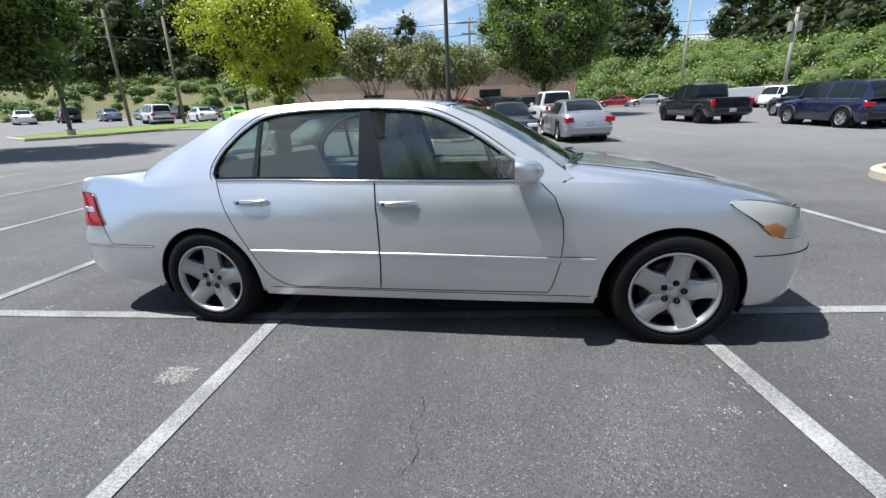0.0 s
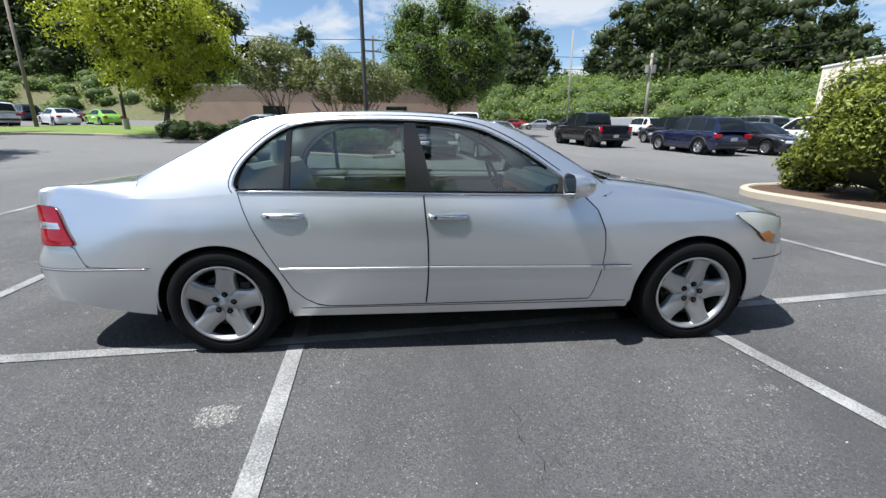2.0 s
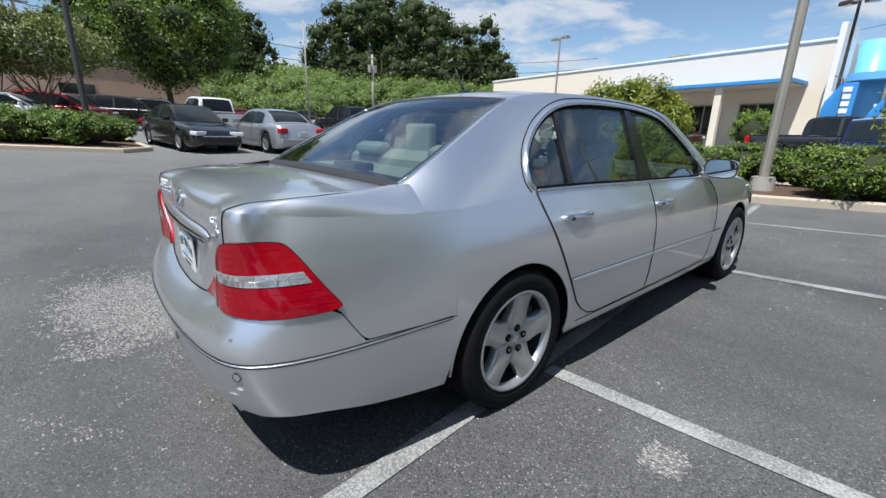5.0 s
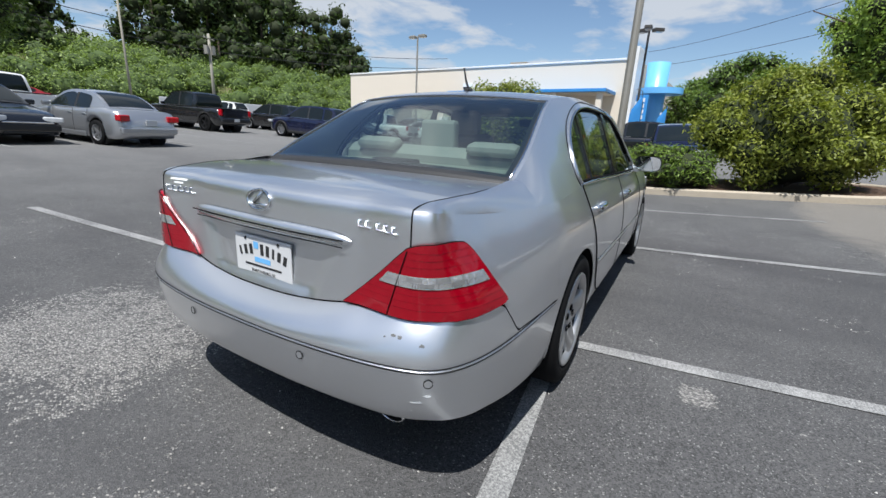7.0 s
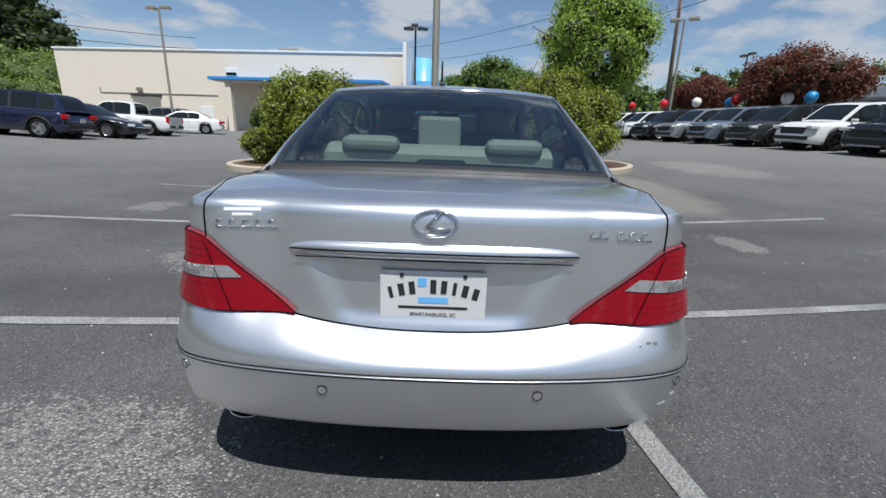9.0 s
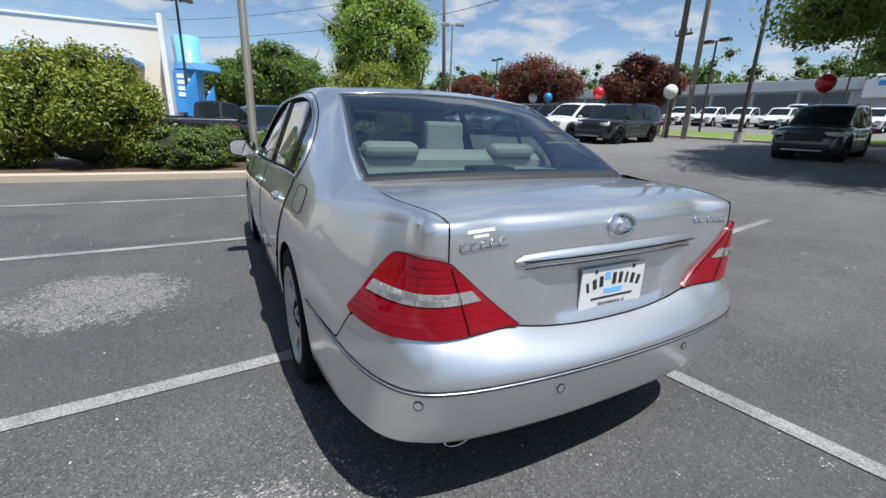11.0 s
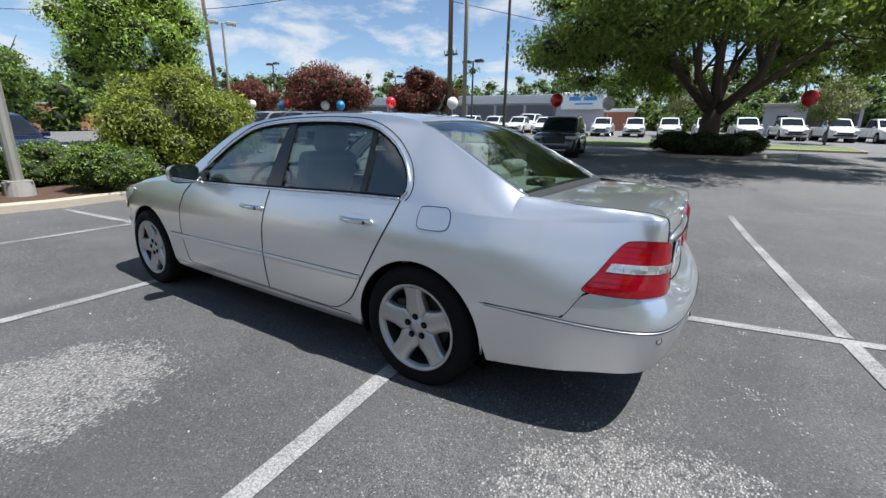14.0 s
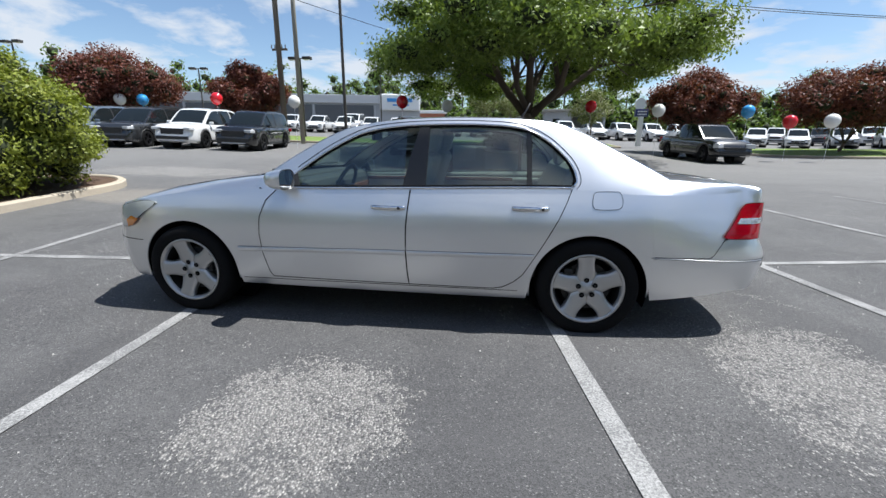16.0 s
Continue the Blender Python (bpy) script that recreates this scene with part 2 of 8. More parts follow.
M_GALV = plain("galvanised_steel", (0.34, 0.32, 0.28), 0.55, metal=0.5, grain=0.15, scale=12)
M_DARKPOLE = plain("bronze_painted_steel", (0.05, 0.045, 0.04), 0.5, grain=0.15, scale=15)
M_TIMBER = plain("weathered_pole_timber", (0.17, 0.14, 0.11), 0.9, grain=0.3, scale=14, bump=0.3)
M_PALEPOLE = plain("pale_pole_timber", (0.30, 0.28, 0.23), 0.85, grain=0.25, scale=14, bump=0.3)
M_CABLE = plain("black_cable", (0.02, 0.02, 0.02), 0.6)
M_BARK = plain("tree_bark", (0.11, 0.085, 0.065), 0.95, grain=0.35, scale=18, bump=0.7)
M_LENS = plain("lamp_lens", (0.55, 0.56, 0.55), 0.25, grain=0.1)
L_LIME = leaf_material("lime_leaves", (0.17, 0.20, 0.015), (0.40, 0.44, 0.035), (0.58, 0.58, 0.09))
L_OAK = leaf_material("oak_leaves", (0.045, 0.085, 0.016), (0.15, 0.23, 0.045), (0.27, 0.35, 0.08))
L_DARK = leaf_material("dark_wood_leaves", (0.022, 0.040, 0.012), (0.066, 0.105, 0.028), (0.13, 0.17, 0.045))
L_BANK = leaf_material("vine_leaves", (0.075, 0.12, 0.025), (0.20, 0.28, 0.065), (0.34, 0.42, 0.12))
L_SHRUB = leaf_material("shrub_leaves", (0.092, 0.120, 0.018), (0.24, 0.278, 0.042), (0.43, 0.435, 0.095))
L_HEDGE = leaf_material("hedge_leaves", (0.06, 0.11, 0.018), (0.20, 0.30, 0.05), (0.33, 0.42, 0.09))
L_BRIGHT = leaf_material("bright_leaves", (0.12, 0.20, 0.03), (0.31, 0.43, 0.08), (0.42, 0.53, 0.13))
L_RED = leaf_material("plum_leaves", (0.05, 0.020, 0.018), (0.175, 0.056, 0.042), (0.29, 0.13, 0.085))
L_SHADE_OAK = leaf_material("shade_oak_leaves", (0.06, 0.10, 0.018), (0.20, 0.27, 0.055), (0.33, 0.41, 0.10))
L_CRAPE = leaf_material("crape_leaves", (0.06, 0.085, 0.02), (0.17, 0.19, 0.05), (0.70, 0.68, 0.60))


# ---- mesh helpers ----
SLOPE_AT = (-180, -125, -97, -60, -48, -37, -25, 0, 40, 45, 54, 63, 78, 90, 110, 138, 180)
SLOPE = (3.6, 2.3, 4.6, 5.6, 5.9, 5.4, 4.4, 1.6, 2.0, 2.35, 3.1, 3.5, 4.0, 4.2, 5.2, 5.0, 3.6)


def G(x, y):
    """Height of the lot: level round the parked car, rising gently outwards."""
    r = np.hypot(x, y)
    s = np.interp(np.degrees(np.arctan2(y, x)), SLOPE_AT, SLOPE) / 100
    return s * (np.sqrt(np.minimum(r, 75.0) ** 2 + 12.25) - 3.5)


def gz(x, y):
    return float(G(x, y))


def mesh_of(name, verts, faces, material=None, smooth=False):
    me = bpy.data.meshes.new(name)
    me.from_pydata([tuple(v) for v in verts], [], [tuple(f) for f in faces])
    if material:
        me.materials.append(material)
    if smooth:
        me.shade_smooth()
    me.update()
    return me


def part(name, bm, material, parent=None, label="", smooth=None):
    """Links a bmesh or a mesh as one object under its thing."""
    if isinstance(bm, bmesh.types.BMesh):
        me = bpy.data.meshes.new(name)
        bm.normal_update()
        bm.to_mesh(me)
        bm.free()
    else:
        me = bm
    if material and not me.materials:
        me.materials.append(material)
    if smooth is not None:
        me.polygons.foreach_set("use_smooth", [smooth] * len(me.polygons))
    ob = new(name, me)
    ob.parent = parent
    if label:
        ob["label"] = label
    return ob


def thing(name, m, label, category, group=""):
    ob = new(name)
    ob.matrix_world = m
    ob.empty_display_size = 0.2
    return tagged(ob, label, category, group)


def box(bm, size, at=(0, 0, 0), bevel=0.0, rot=None):
    m = Matrix.LocRotScale(at, rot or Euler((0, 0, 0)), None) @ Matrix.Diagonal((*size, 1))
    v = bmesh.ops.create_cube(bm, size=1, matrix=m)["verts"]
    if bevel:
        es = list({e for x in v for e in x.link_edges})
        bmesh.ops.bevel(bm, geom=es, offset=bevel, segments=2, affect="EDGES", profile=0.5)
    return bm


def boxes(*items):
    bm = bmesh.new()
    for it in items:
        box(bm, *it)
    return bm


def cyl(bm, r1, r2, p0, p1, seg=16, caps=True):
    p0, p1 = Vector(p0), Vector(p1)
    d = p1 - p0
    m = Matrix.Translation((p0 + p1) / 2) @ d.to_track_quat("Z", "Y").to_matrix().to_4x4()
    bmesh.ops.create_cone(bm, cap_ends=caps, segments=seg, radius1=r1, radius2=r2, depth=d.length, matrix=m)
    return bm


def tube(bm, pts, r, seg=8, closed=False, r_end=None):
    """A round tube along points."""
    pts = [Vector(p) for p in pts]
    n = len(pts)
    rings = []
    for i, p in enumerate(pts):
        a = pts[i - 1] if (i or closed) else p
        b = pts[(i + 1) % n] if (i < n - 1 or closed) else p
        q = (b - a).to_track_quat("Z", "Y")
        rr = r if r_end is None else r + (r_end - r) * i / max(1, n - 1)
        rings.append([bm.verts.new(p + q @ Vector((math.cos(2 * math.pi * k / seg) * rr, math.sin(2 * math.pi * k / seg) * rr, 0))) for k in range(seg)])
    for i in range(n if closed else n - 1):
        A, B = rings[i], rings[(i + 1) % n]
        for k in range(seg):
            bm.faces.new((A[k], A[(k + 1) % seg], B[(k + 1) % seg], B[k]))
    if not closed:
        bm.faces.new(rings[0][::-1])
        bm.faces.new(rings[-1])
    return bm


def grid_mesh(name, rows, material, smooth=True, closed=False):
    """A sheet from rows of points, all of one length."""
    n, m = len(rows), len(rows[0])
    verts = [p for r in rows for p in r]
    faces = []
    for i in range(n - 1):
        for j in range(m if closed else m - 1):
            k = (j + 1) % m
            faces.append((i * m + j, i * m + k, (i + 1) * m + k, (i + 1) * m + j))
    return mesh_of(name, verts, faces, material, smooth)


def leaf_cloud(name, blobs, count, size, material, rng, shell=0.55, droop=0.0, flat=0.85):
    """Small folded leaves round blob centres; blobs: rows of x, y, z, rx, ry, rz."""
    blobs = np.asarray(blobs, float)
    weight = (blobs[:, 3] * blobs[:, 4] * blobs[:, 5]) ** (2 / 3)
    pick = rng.choice(len(blobs), count, p=weight / weight.sum())
    b = blobs[pick]
    d = rng.normal(size=(count, 3))
    d /= np.linalg.norm(d, axis=1)[:, None]
    rad = shell + (1 - shell) * rng.random(count) ** 0.6
    rad *= 1 + 0.13 * rng.normal(size=count)
    c = b[:, :3] + d * b[:, 3:] * rad[:, None]
    c[:, 2] -= droop * rng.random(count)
    nrm = d * 0.8 + rng.normal(size=(count, 3)) * 0.75 + np.array((0, 0, 0.45))
    nrm /= np.linalg.norm(nrm, axis=1)[:, None]
    t = np.cross(nrm, rng.normal(size=(count, 3)))
    t /= np.linalg.norm(t, axis=1)[:, None]
    s = np.cross(nrm, t)
    L = size * (0.6 + 0.8 * rng.random(count))[:, None]
    W = L * flat * 0.5
    v = np.stack([c - t * L * 0.5, c + s * W * 0.5 + nrm * L * 0.10, c + t * L * 0.5, c - s * W * 0.5 + nrm * L * 0.10], axis=1).reshape(-1, 3)
    me = bpy.data.meshes.new(name)
    me.vertices.add(count * 4)
    me.vertices.foreach_set("co", v.ravel())
    me.loops.add(count * 4)
    me.loops.foreach_set("vertex_index", np.arange(count * 4, dtype=np.int32))
    me.polygons.add(count)
    me.polygons.foreach_set("loop_start", np.arange(0, count * 4, 4, dtype=np.int32))
    me.polygons.foreach_set("loop_total", np.full(count, 4, dtype=np.int32))
    me.materials.append(material)
    me.update(calc_edges=True)
    return me


def limbs(bm, base, height, r, rng, forks=4, spread=0.5, levels=2, low=0.3):
    """A tapered trunk that parts into limbs; returns the limb tips."""
    base = Vector(base)
    fork = base + Vector((rng.normal() * 0.05 * height, rng.normal() * 0.05 * height, height * low))
    tube(bm, [base + Vector((0, 0, -0.2)), base + Vector((0, 0, height * 0.04)), fork], r * 1.25, 9, r_end=r * 0.85)
    tips = []

    def grow(p, direction, length, rad, level):
        q = p + direction * length * 0.5 + Vector(rng.normal(size=3) * length * 0.05)
        e = p + direction * length + Vector(rng.normal(size=3) * length * 0.08)
        tube(bm, [p - direction * rad * 0.6, q, e], rad, 6, r_end=rad * 0.5)
        tips.append(e)
        if level > 1:
            for _ in range(3):
                nd = (direction + Vector(rng.normal(size=3) * 0.5) + Vector((0, 0, 0.15))).normalized()
                grow(q if rng.random() < 0.4 else e, nd, length * 0.62, rad * 0.5, level - 1)

    for k in range(forks):
        a = 2 * math.pi * (k + rng.random() * 0.6) / forks
        d = Vector((math.cos(a) * spread, math.sin(a) * spread, 0.85)).normalized()
        grow(fork, d, height * (0.32 + 0.1 * rng.random()), r * 0.55, levels)
    return tips


def tree(x, y, height, crown_r, leaves, label, name="tree", trunk_r=0.16, low=0.3, leaf=0.22, count=9000, seed=1, crown_from=0.28, squash=1.0, forks=4, z=None, spread=0.5, blobs_n=46, category="tree", core=0.55):
    rng = np.random.default_rng(seed)
    z = gz(x, y) if z is None else z
    t = thing(name, pose(x, y, z), label, category)
    bm = bmesh.new()
    limbs(bm, (0, 0, 0), height, trunk_r, rng, forks, spread, 2, low)
    part("trunk", bm, M_BARK, t, smooth=True)
    blobs = []
    zc, rz = height * (1 + crown_from) / 2, height * (1 - crown_from) / 2
    for _ in range(blobs_n):
        d = rng.normal(size=3)
        d /= np.linalg.norm(d)
        k = 0.45 + 0.45 * rng.random() ** 0.5
        wide = 1.0 - 0.25 * max(0, d[2])
        s = crown_r * (0.18 + 0.17 * rng.random())
        blobs.append((d[0] * crown_r * k * wide, d[1] * crown_r * k * wide, zc + d[2] * rz * k * 0.95, s, s, s * 0.8 * squash))
    part("crown", leaf_cloud("crown", blobs, count, leaf, leaves, rng), leaves, t)
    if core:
        # solid blobs whose near-black colour stands for shade inside the crown
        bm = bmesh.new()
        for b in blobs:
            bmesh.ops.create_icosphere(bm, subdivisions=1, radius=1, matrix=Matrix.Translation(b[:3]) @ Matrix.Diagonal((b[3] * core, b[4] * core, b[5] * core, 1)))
        tagged(part("shade_core", bm, M_INNER, t, "solid core coloured like shaded inner foliage", True), kind="stuff")
    return t


def shade_oak(x, y):
    """A broad oak: low spreading limbs under layered, flattened sprays."""
    rng = np.random.default_rng(32)
    t = thing("tree", pose(x, y, gz(x, y)), "large spreading oak shading the lot", "tree")
    bm = bmesh.new()
    tube(bm, [(0, 0, -0.3), (0.02, 0, 0.35), (0.0, 0.05, 1.2), (-0.05, 0.1, 2.1)], 0.52, 12, r_end=0.40)
    tips = []

    def grow(p, d, length, r, level):
        q = p + d * length * 0.5 + Vector(rng.normal(size=3) * length * 0.05)
        e = p + d * length + Vector(rng.normal(size=3) * length * 0.06)
        tube(bm, [p - d * r * 0.5, q, e], r, 7 if level > 1 else 5, r_end=r * 0.55)
        tips.append(e)
        if level:
            for k in range(3):
                nd = (d + Vector(rng.normal(size=3) * 0.45) + Vector((0, 0, 0.10))).normalized()
                grow(q if k == 0 else e, nd, length * 0.66, r * 0.52, level - 1)

    for a, rise, r in ((20, 1.15, 0.24), (75, 0.75, 0.19), (135, 1.0, 0.23), (190, 0.7, 0.20), (250, 1.1, 0.22), (310, 0.8, 0.20), (100, 2.6, 0.24)):
        d = Vector((math.cos(radians(a)), math.sin(radians(a)), rise)).normalized()
        grow(Vector((-0.05, 0.1, 1.75 + 0.5 * rng.random())), d, 4.3, r, 3)
    part("trunk", bm, M_BARK, t, smooth=True)
    blobs = []
    while len(blobs) < 190:
        px, py = rng.uniform(-1, 1, 2)
        rr = math.hypot(px, py)
        if rr > 1:
            continue
        px, py = -0.2 + 7.3 * px, 0.7 + 9.2 * py
        top = 3.9 + 9.0 * math.sqrt(max(0.0, 1 - rr ** 2.2))
        low = 4.5 - 0.5 * rr + (1.2 if rr < 0.35 else 0)
        f = rng.random() ** 0.75 if rng.random() < 0.72 else 0.12 * rng.random()
        z = low + (top - low) * f
        s = rng.uniform(0.85, 1.7)
        blobs.append((px, py, z, s * 1.15, s * 1.15, s * 0.52))
    part("crown", leaf_cloud("crown", blobs, 165000, 0.18, L_SHADE_OAK, rng, 0.3), L_SHADE_OAK, t)
    # dark blobs in the sprays, coloured as the crown's inner shade
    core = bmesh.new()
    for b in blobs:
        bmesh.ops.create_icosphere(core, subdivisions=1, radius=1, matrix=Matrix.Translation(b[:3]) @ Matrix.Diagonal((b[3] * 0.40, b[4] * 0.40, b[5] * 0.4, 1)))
    tagged(part("shade_core", core, M_INNER, t, "solid core coloured like shaded inner foliage", True), kind="stuff")
    return t


def smooth_line(pts, closed=False, n=6):
    """A soft curve through points."""
    p = [Vector(q) for q in pts]
    m = len(p)
    out = []
    for i in range(m if closed else m - 1):
        a, b, c, d = (p[(i - 1) % m] if closed or i else p[0]), p[i], p[(i + 1) % m], (p[(i + 2) % m] if closed or i < m - 2 else p[-1])
        for k in range(n):
            t = k / n
            out.append(0.5 * (2 * b + (c - a) * t + (2 * a - 5 * b + 4 * c - d) * t * t + (3 * b - a - 3 * c + d) * t ** 3))
    if not closed:
        out.append(p[-1])
    return out

# ---- ground, markings, island ----
def ground_sheet():
    radii = [0.0] + list(np.geomspace(0.8, 75, 46)) + [100, 150, 250, 450, 800, 1400]
    seg = 120
    verts, faces = [(0, 0, 0)], []
    for r in radii[1:]:
        for k in range(seg):
            a = 2 * math.pi * k / seg
            x, y = r * math.cos(a), r * math.sin(a)
            verts.append((x, y, gz(x, y)))
    for k in range(seg):
        faces.append((0, 1 + k, 1 + (k + 1) % seg))
    for i in range(len(radii) - 2):
        for k in range(seg):
            a, b = 1 + i * seg, 1 + (i + 1) * seg
            faces.append((a + k, b + k, b + (k + 1) % seg, a + (k + 1) % seg))
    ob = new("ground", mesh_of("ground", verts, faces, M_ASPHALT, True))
    return tagged(ob, "worn dark grey asphalt of a large car park", "ground", kind="structure")


ground_sheet()


def strip(p0, p1, width=0.098, name="parking_line", step=0.6, label="worn white painted parking line on asphalt"):
    p0, p1 = Vector(p0), Vector(p1)
    d = (p1 - p0).normalized()
    s = Vector((-d.y, d.x)) * width / 2
    n = max(2, int((p1 - p0).length / step) + 1)
    rows = []
    for i in range(n):
        p = p0 + (p1 - p0) * i / (n - 1)
        rows.append([(q.x, q.y, gz(q.x, q.y) + 0.006) for q in (p + s, p, p - s)])
    ob = new(name, grid_mesh(name, rows, M_LINE))
    return tagged(ob, label, "parking line", "parking lines", "structure")


def spine(x):
    return -0.63 + 0.11 * x


strip((-17.0, spine(-17.0)), (6.6, spine(6.6)))
for x0, k, far, near in ((1.60, -0.12, 5.0, -5.5), (-1.18, -0.12, 5.2, -5.8), (4.47, -0.12, 5.2, -3.2), (-3.70, -0.11, 5.4, -6.1), (-6.15, -0.10, 5.5, -6.3), (-8.75, -0.10, 5.6, -6.5), (-11.5, -0.10, 5.7, -6.6)):
    y0 = spine(x0)
    strip((x0 + k * (y0 + 0.06), y0 + 0.06), (x0 + k * far, far))
    strip((x0 + k * (y0 - 0.06), y0 - 0.06), (x0 + k * near, near))
# stall marks of the row across the lane
for x0, y0 in ((4.6, 13.2), (7.3, 13.8), (8.1, 17.6), (11.0, 18.0), (11.6, 14.4), (14.4, 14.7), (17.6, 15.0), (0.0, 12.6)):
    strip((x0, y0), (x0 - 0.62, y0 + 4.6))
for i in range(6):
    strip((10.3 + 2.7 * i, -14.3 + 0.38 * i), (10.8 + 2.7 * i, -18.6 + 0.38 * i))
strip((1.6, -15.6), (2.2, -20.0))


def rounded(x0, x1, y0, y1, r, n=8, lean=-0.10):
    out = []
    for cx, cy, a0 in ((x1 - r, y1 - r, 0), (x0 + r, y1 - r, 90), (x0 + r, y0 + r, 180), (x1 - r, y0 + r, 270)):
        for k in range(n + 1):
            a = radians(a0 + 90 * k / n)
            px, py = cx + r * math.cos(a), cy + r * math.sin(a)
            out.append((px + lean * py, py))
    return out


def island(outline, label, fill=M_MULCH, height=0.15, kerb=0.16):
    """Kerb ring of cast lengths round a planted bed."""
    n = len(outline)
    c = Vector((sum(p[0] for p in outline) / n, sum(p[1] for p in outline) / n))
    dense = []
    for i in range(n):
        a, b = Vector(outline[i]), Vector(outline[(i + 1) % n])
        m = max(1, int((b - a).length / 1.0))
        dense += [a + (b - a) * k / m for k in range(m)]
    n = len(dense)
    bm = bmesh.new()
    rings = []
    for i, p in enumerate(dense):
        t = (dense[(i + 1) % n] - dense[i - 1]).normalized()
        inward = Vector((-t.y, t.x))
        if inward.dot(c - p) < 0:
            inward = -inward
        z = gz(p.x, p.y)
        ring = []
        for off, h in ((0, -0.1), (0, height - 0.03), (0.03, height), (kerb - 0.02, height), (kerb, height - 0.03), (kerb, 0.02)):
            q = p + inward * off
            ring.append(bm.verts.new((q.x, q.y, z + h)))
        rings.append(ring)
    for i in range(n):
        A, B = rings[i], rings[(i + 1) % n]
        for k in range(5):
            bm.faces.new((A[k], A[k + 1], B[k + 1], B[k]))
    bmesh.ops.recalc_face_normals(bm, faces=bm.faces)
    ob = part("kerb", bm, M_CONCRETE)
    tagged(ob, "pale tan concrete kerb round a planted island", "kerb", kind="structure")
    inner = []
    for i, p in enumerate(dense):
        q = p + (c - p).normalized() * kerb * 0.8
        inner.append((q.x, q.y, gz(q.x, q.y) + height - 0.035))
    verts = inner + [(c.x, c.y, gz(c.x, c.y) + height + 0.06)]
    faces = [(i, (i + 1) % n, n) for i in range(n)]
    bed = new("planting_bed", mesh_of("planting_bed", verts, faces, fill, True))
    tagged(bed, label, "planting bed", kind="structure")
    return bed


island(rounded(6.85, 9.9, -5.35, 5.75, 1.3), "brown mulch bed inside the kerbed island")


def crack(pts, width=0.004):
    """A thin open crack in the asphalt."""
    rng = np.random.default_rng(8)
    line = smooth_line(pts, False, 8)
    rows = []
    for i, q in enumerate(line):
        j = rng.normal(size=2) * 0.006
        w = width * (0.4 + 0.8 * rng.random()) * min(1, (i + 1) / 4, (len(line) - i) / 4)
        rows.append([(q.x + j[0] - w / 2, q.y + j[1], gz(q.x, q.y) + 0.0045), (q.x + j[0] + w / 2, q.y + j[1], gz(q.x, q.y) + 0.0045)])
    ob = new("asphalt_crack", grid_mesh("asphalt_crack", rows, M_CRACK))
    return tagged(ob, "thin dark crack in the asphalt", "crack", kind="structure")


M_CRACK = plain("crack_shade", (0.016, 0.016, 0.016), 0.95)
crack([(0.11, -1.50), (0.18, -1.62), (0.15, -1.76), (0.21, -1.90), (0.17, -2.02)], 0.0035)


def chippings():
    """Loose pale stones strewn over the lot."""
    rng = np.random.default_rng(17)
    verts, faces = [], []
    for _ in range(420):
        a, r = rng.uniform(0, 2 * math.pi), 1.2 + 4.6 * rng.random() ** 0.7
        x, y = r * math.cos(a) * 1.25, r * math.sin(a)
        e = rng.uniform(0.003, 0.0075)
        z = gz(x, y) + e * 0.5
        k = len(verts)
        t = rng.uniform(0, 6.28)
        for q in range(5):
            b = t + q * 1.2566
            verts.append((x + math.cos(b) * e * rng.uniform(0.7, 1.3), y + math.sin(b) * e * rng.uniform(0.7, 1.3), z - e * 0.6))
        verts.append((x, y, z + e * 0.6))
        faces += [(k + q, k + (q + 1) % 5, k + 5) for q in range(5)]
    ob = new("loose_chippings", mesh_of("loose_chippings", verts, faces, M_CHIP))
    tagged(ob, "loose pale stone chippings scattered on the asphalt", "gravel", kind="stuff")


M_CHIP = plain("pale_chipping", (0.46, 0.44, 0.41), 0.9, grain=0.3, scale=60)
chippings()

# ---- parked vehicles round the lot ----
M_TYRE = plain("tyre_rubber", (0.007, 0.007, 0.0075), 0.85, grain=0.2, scale=60, bump=0.2, spec=0.15)
M_ALLOY = plain("alloy_silver", (0.50, 0.50, 0.51), 0.34, metal=0.85, grain=0.06, scale=30)
M_BLACKRIM = plain("alloy_black", (0.03, 0.03, 0.032), 0.35, metal=0.6)
M_TRIM = plain("black_trim_plastic", (0.02, 0.02, 0.021), 0.55, grain=0.2, scale=80)
M_REDLENS = plain("red_lamp_lens", (0.40, 0.003, 0.010), 0.12, grain=0.1, scale=15)
M_CLEARLENS = plain("clear_lamp_lens", (0.55, 0.56, 0.57), 0.14, grain=0.1, scale=15, coat=1.0)
M_PLATE = plain("white_plate", (0.60, 0.60, 0.60), 0.4, grain=0.04)
M_CHROME = plain("chrome", (0.72, 0.73, 0.74), 0.09, metal=1.0, grain=0.03)
M_CARGLASS = plain("tinted_car_glass", (0.012, 0.016, 0.018), 0.04, grain=0.2, scale=2, spec=0.28)
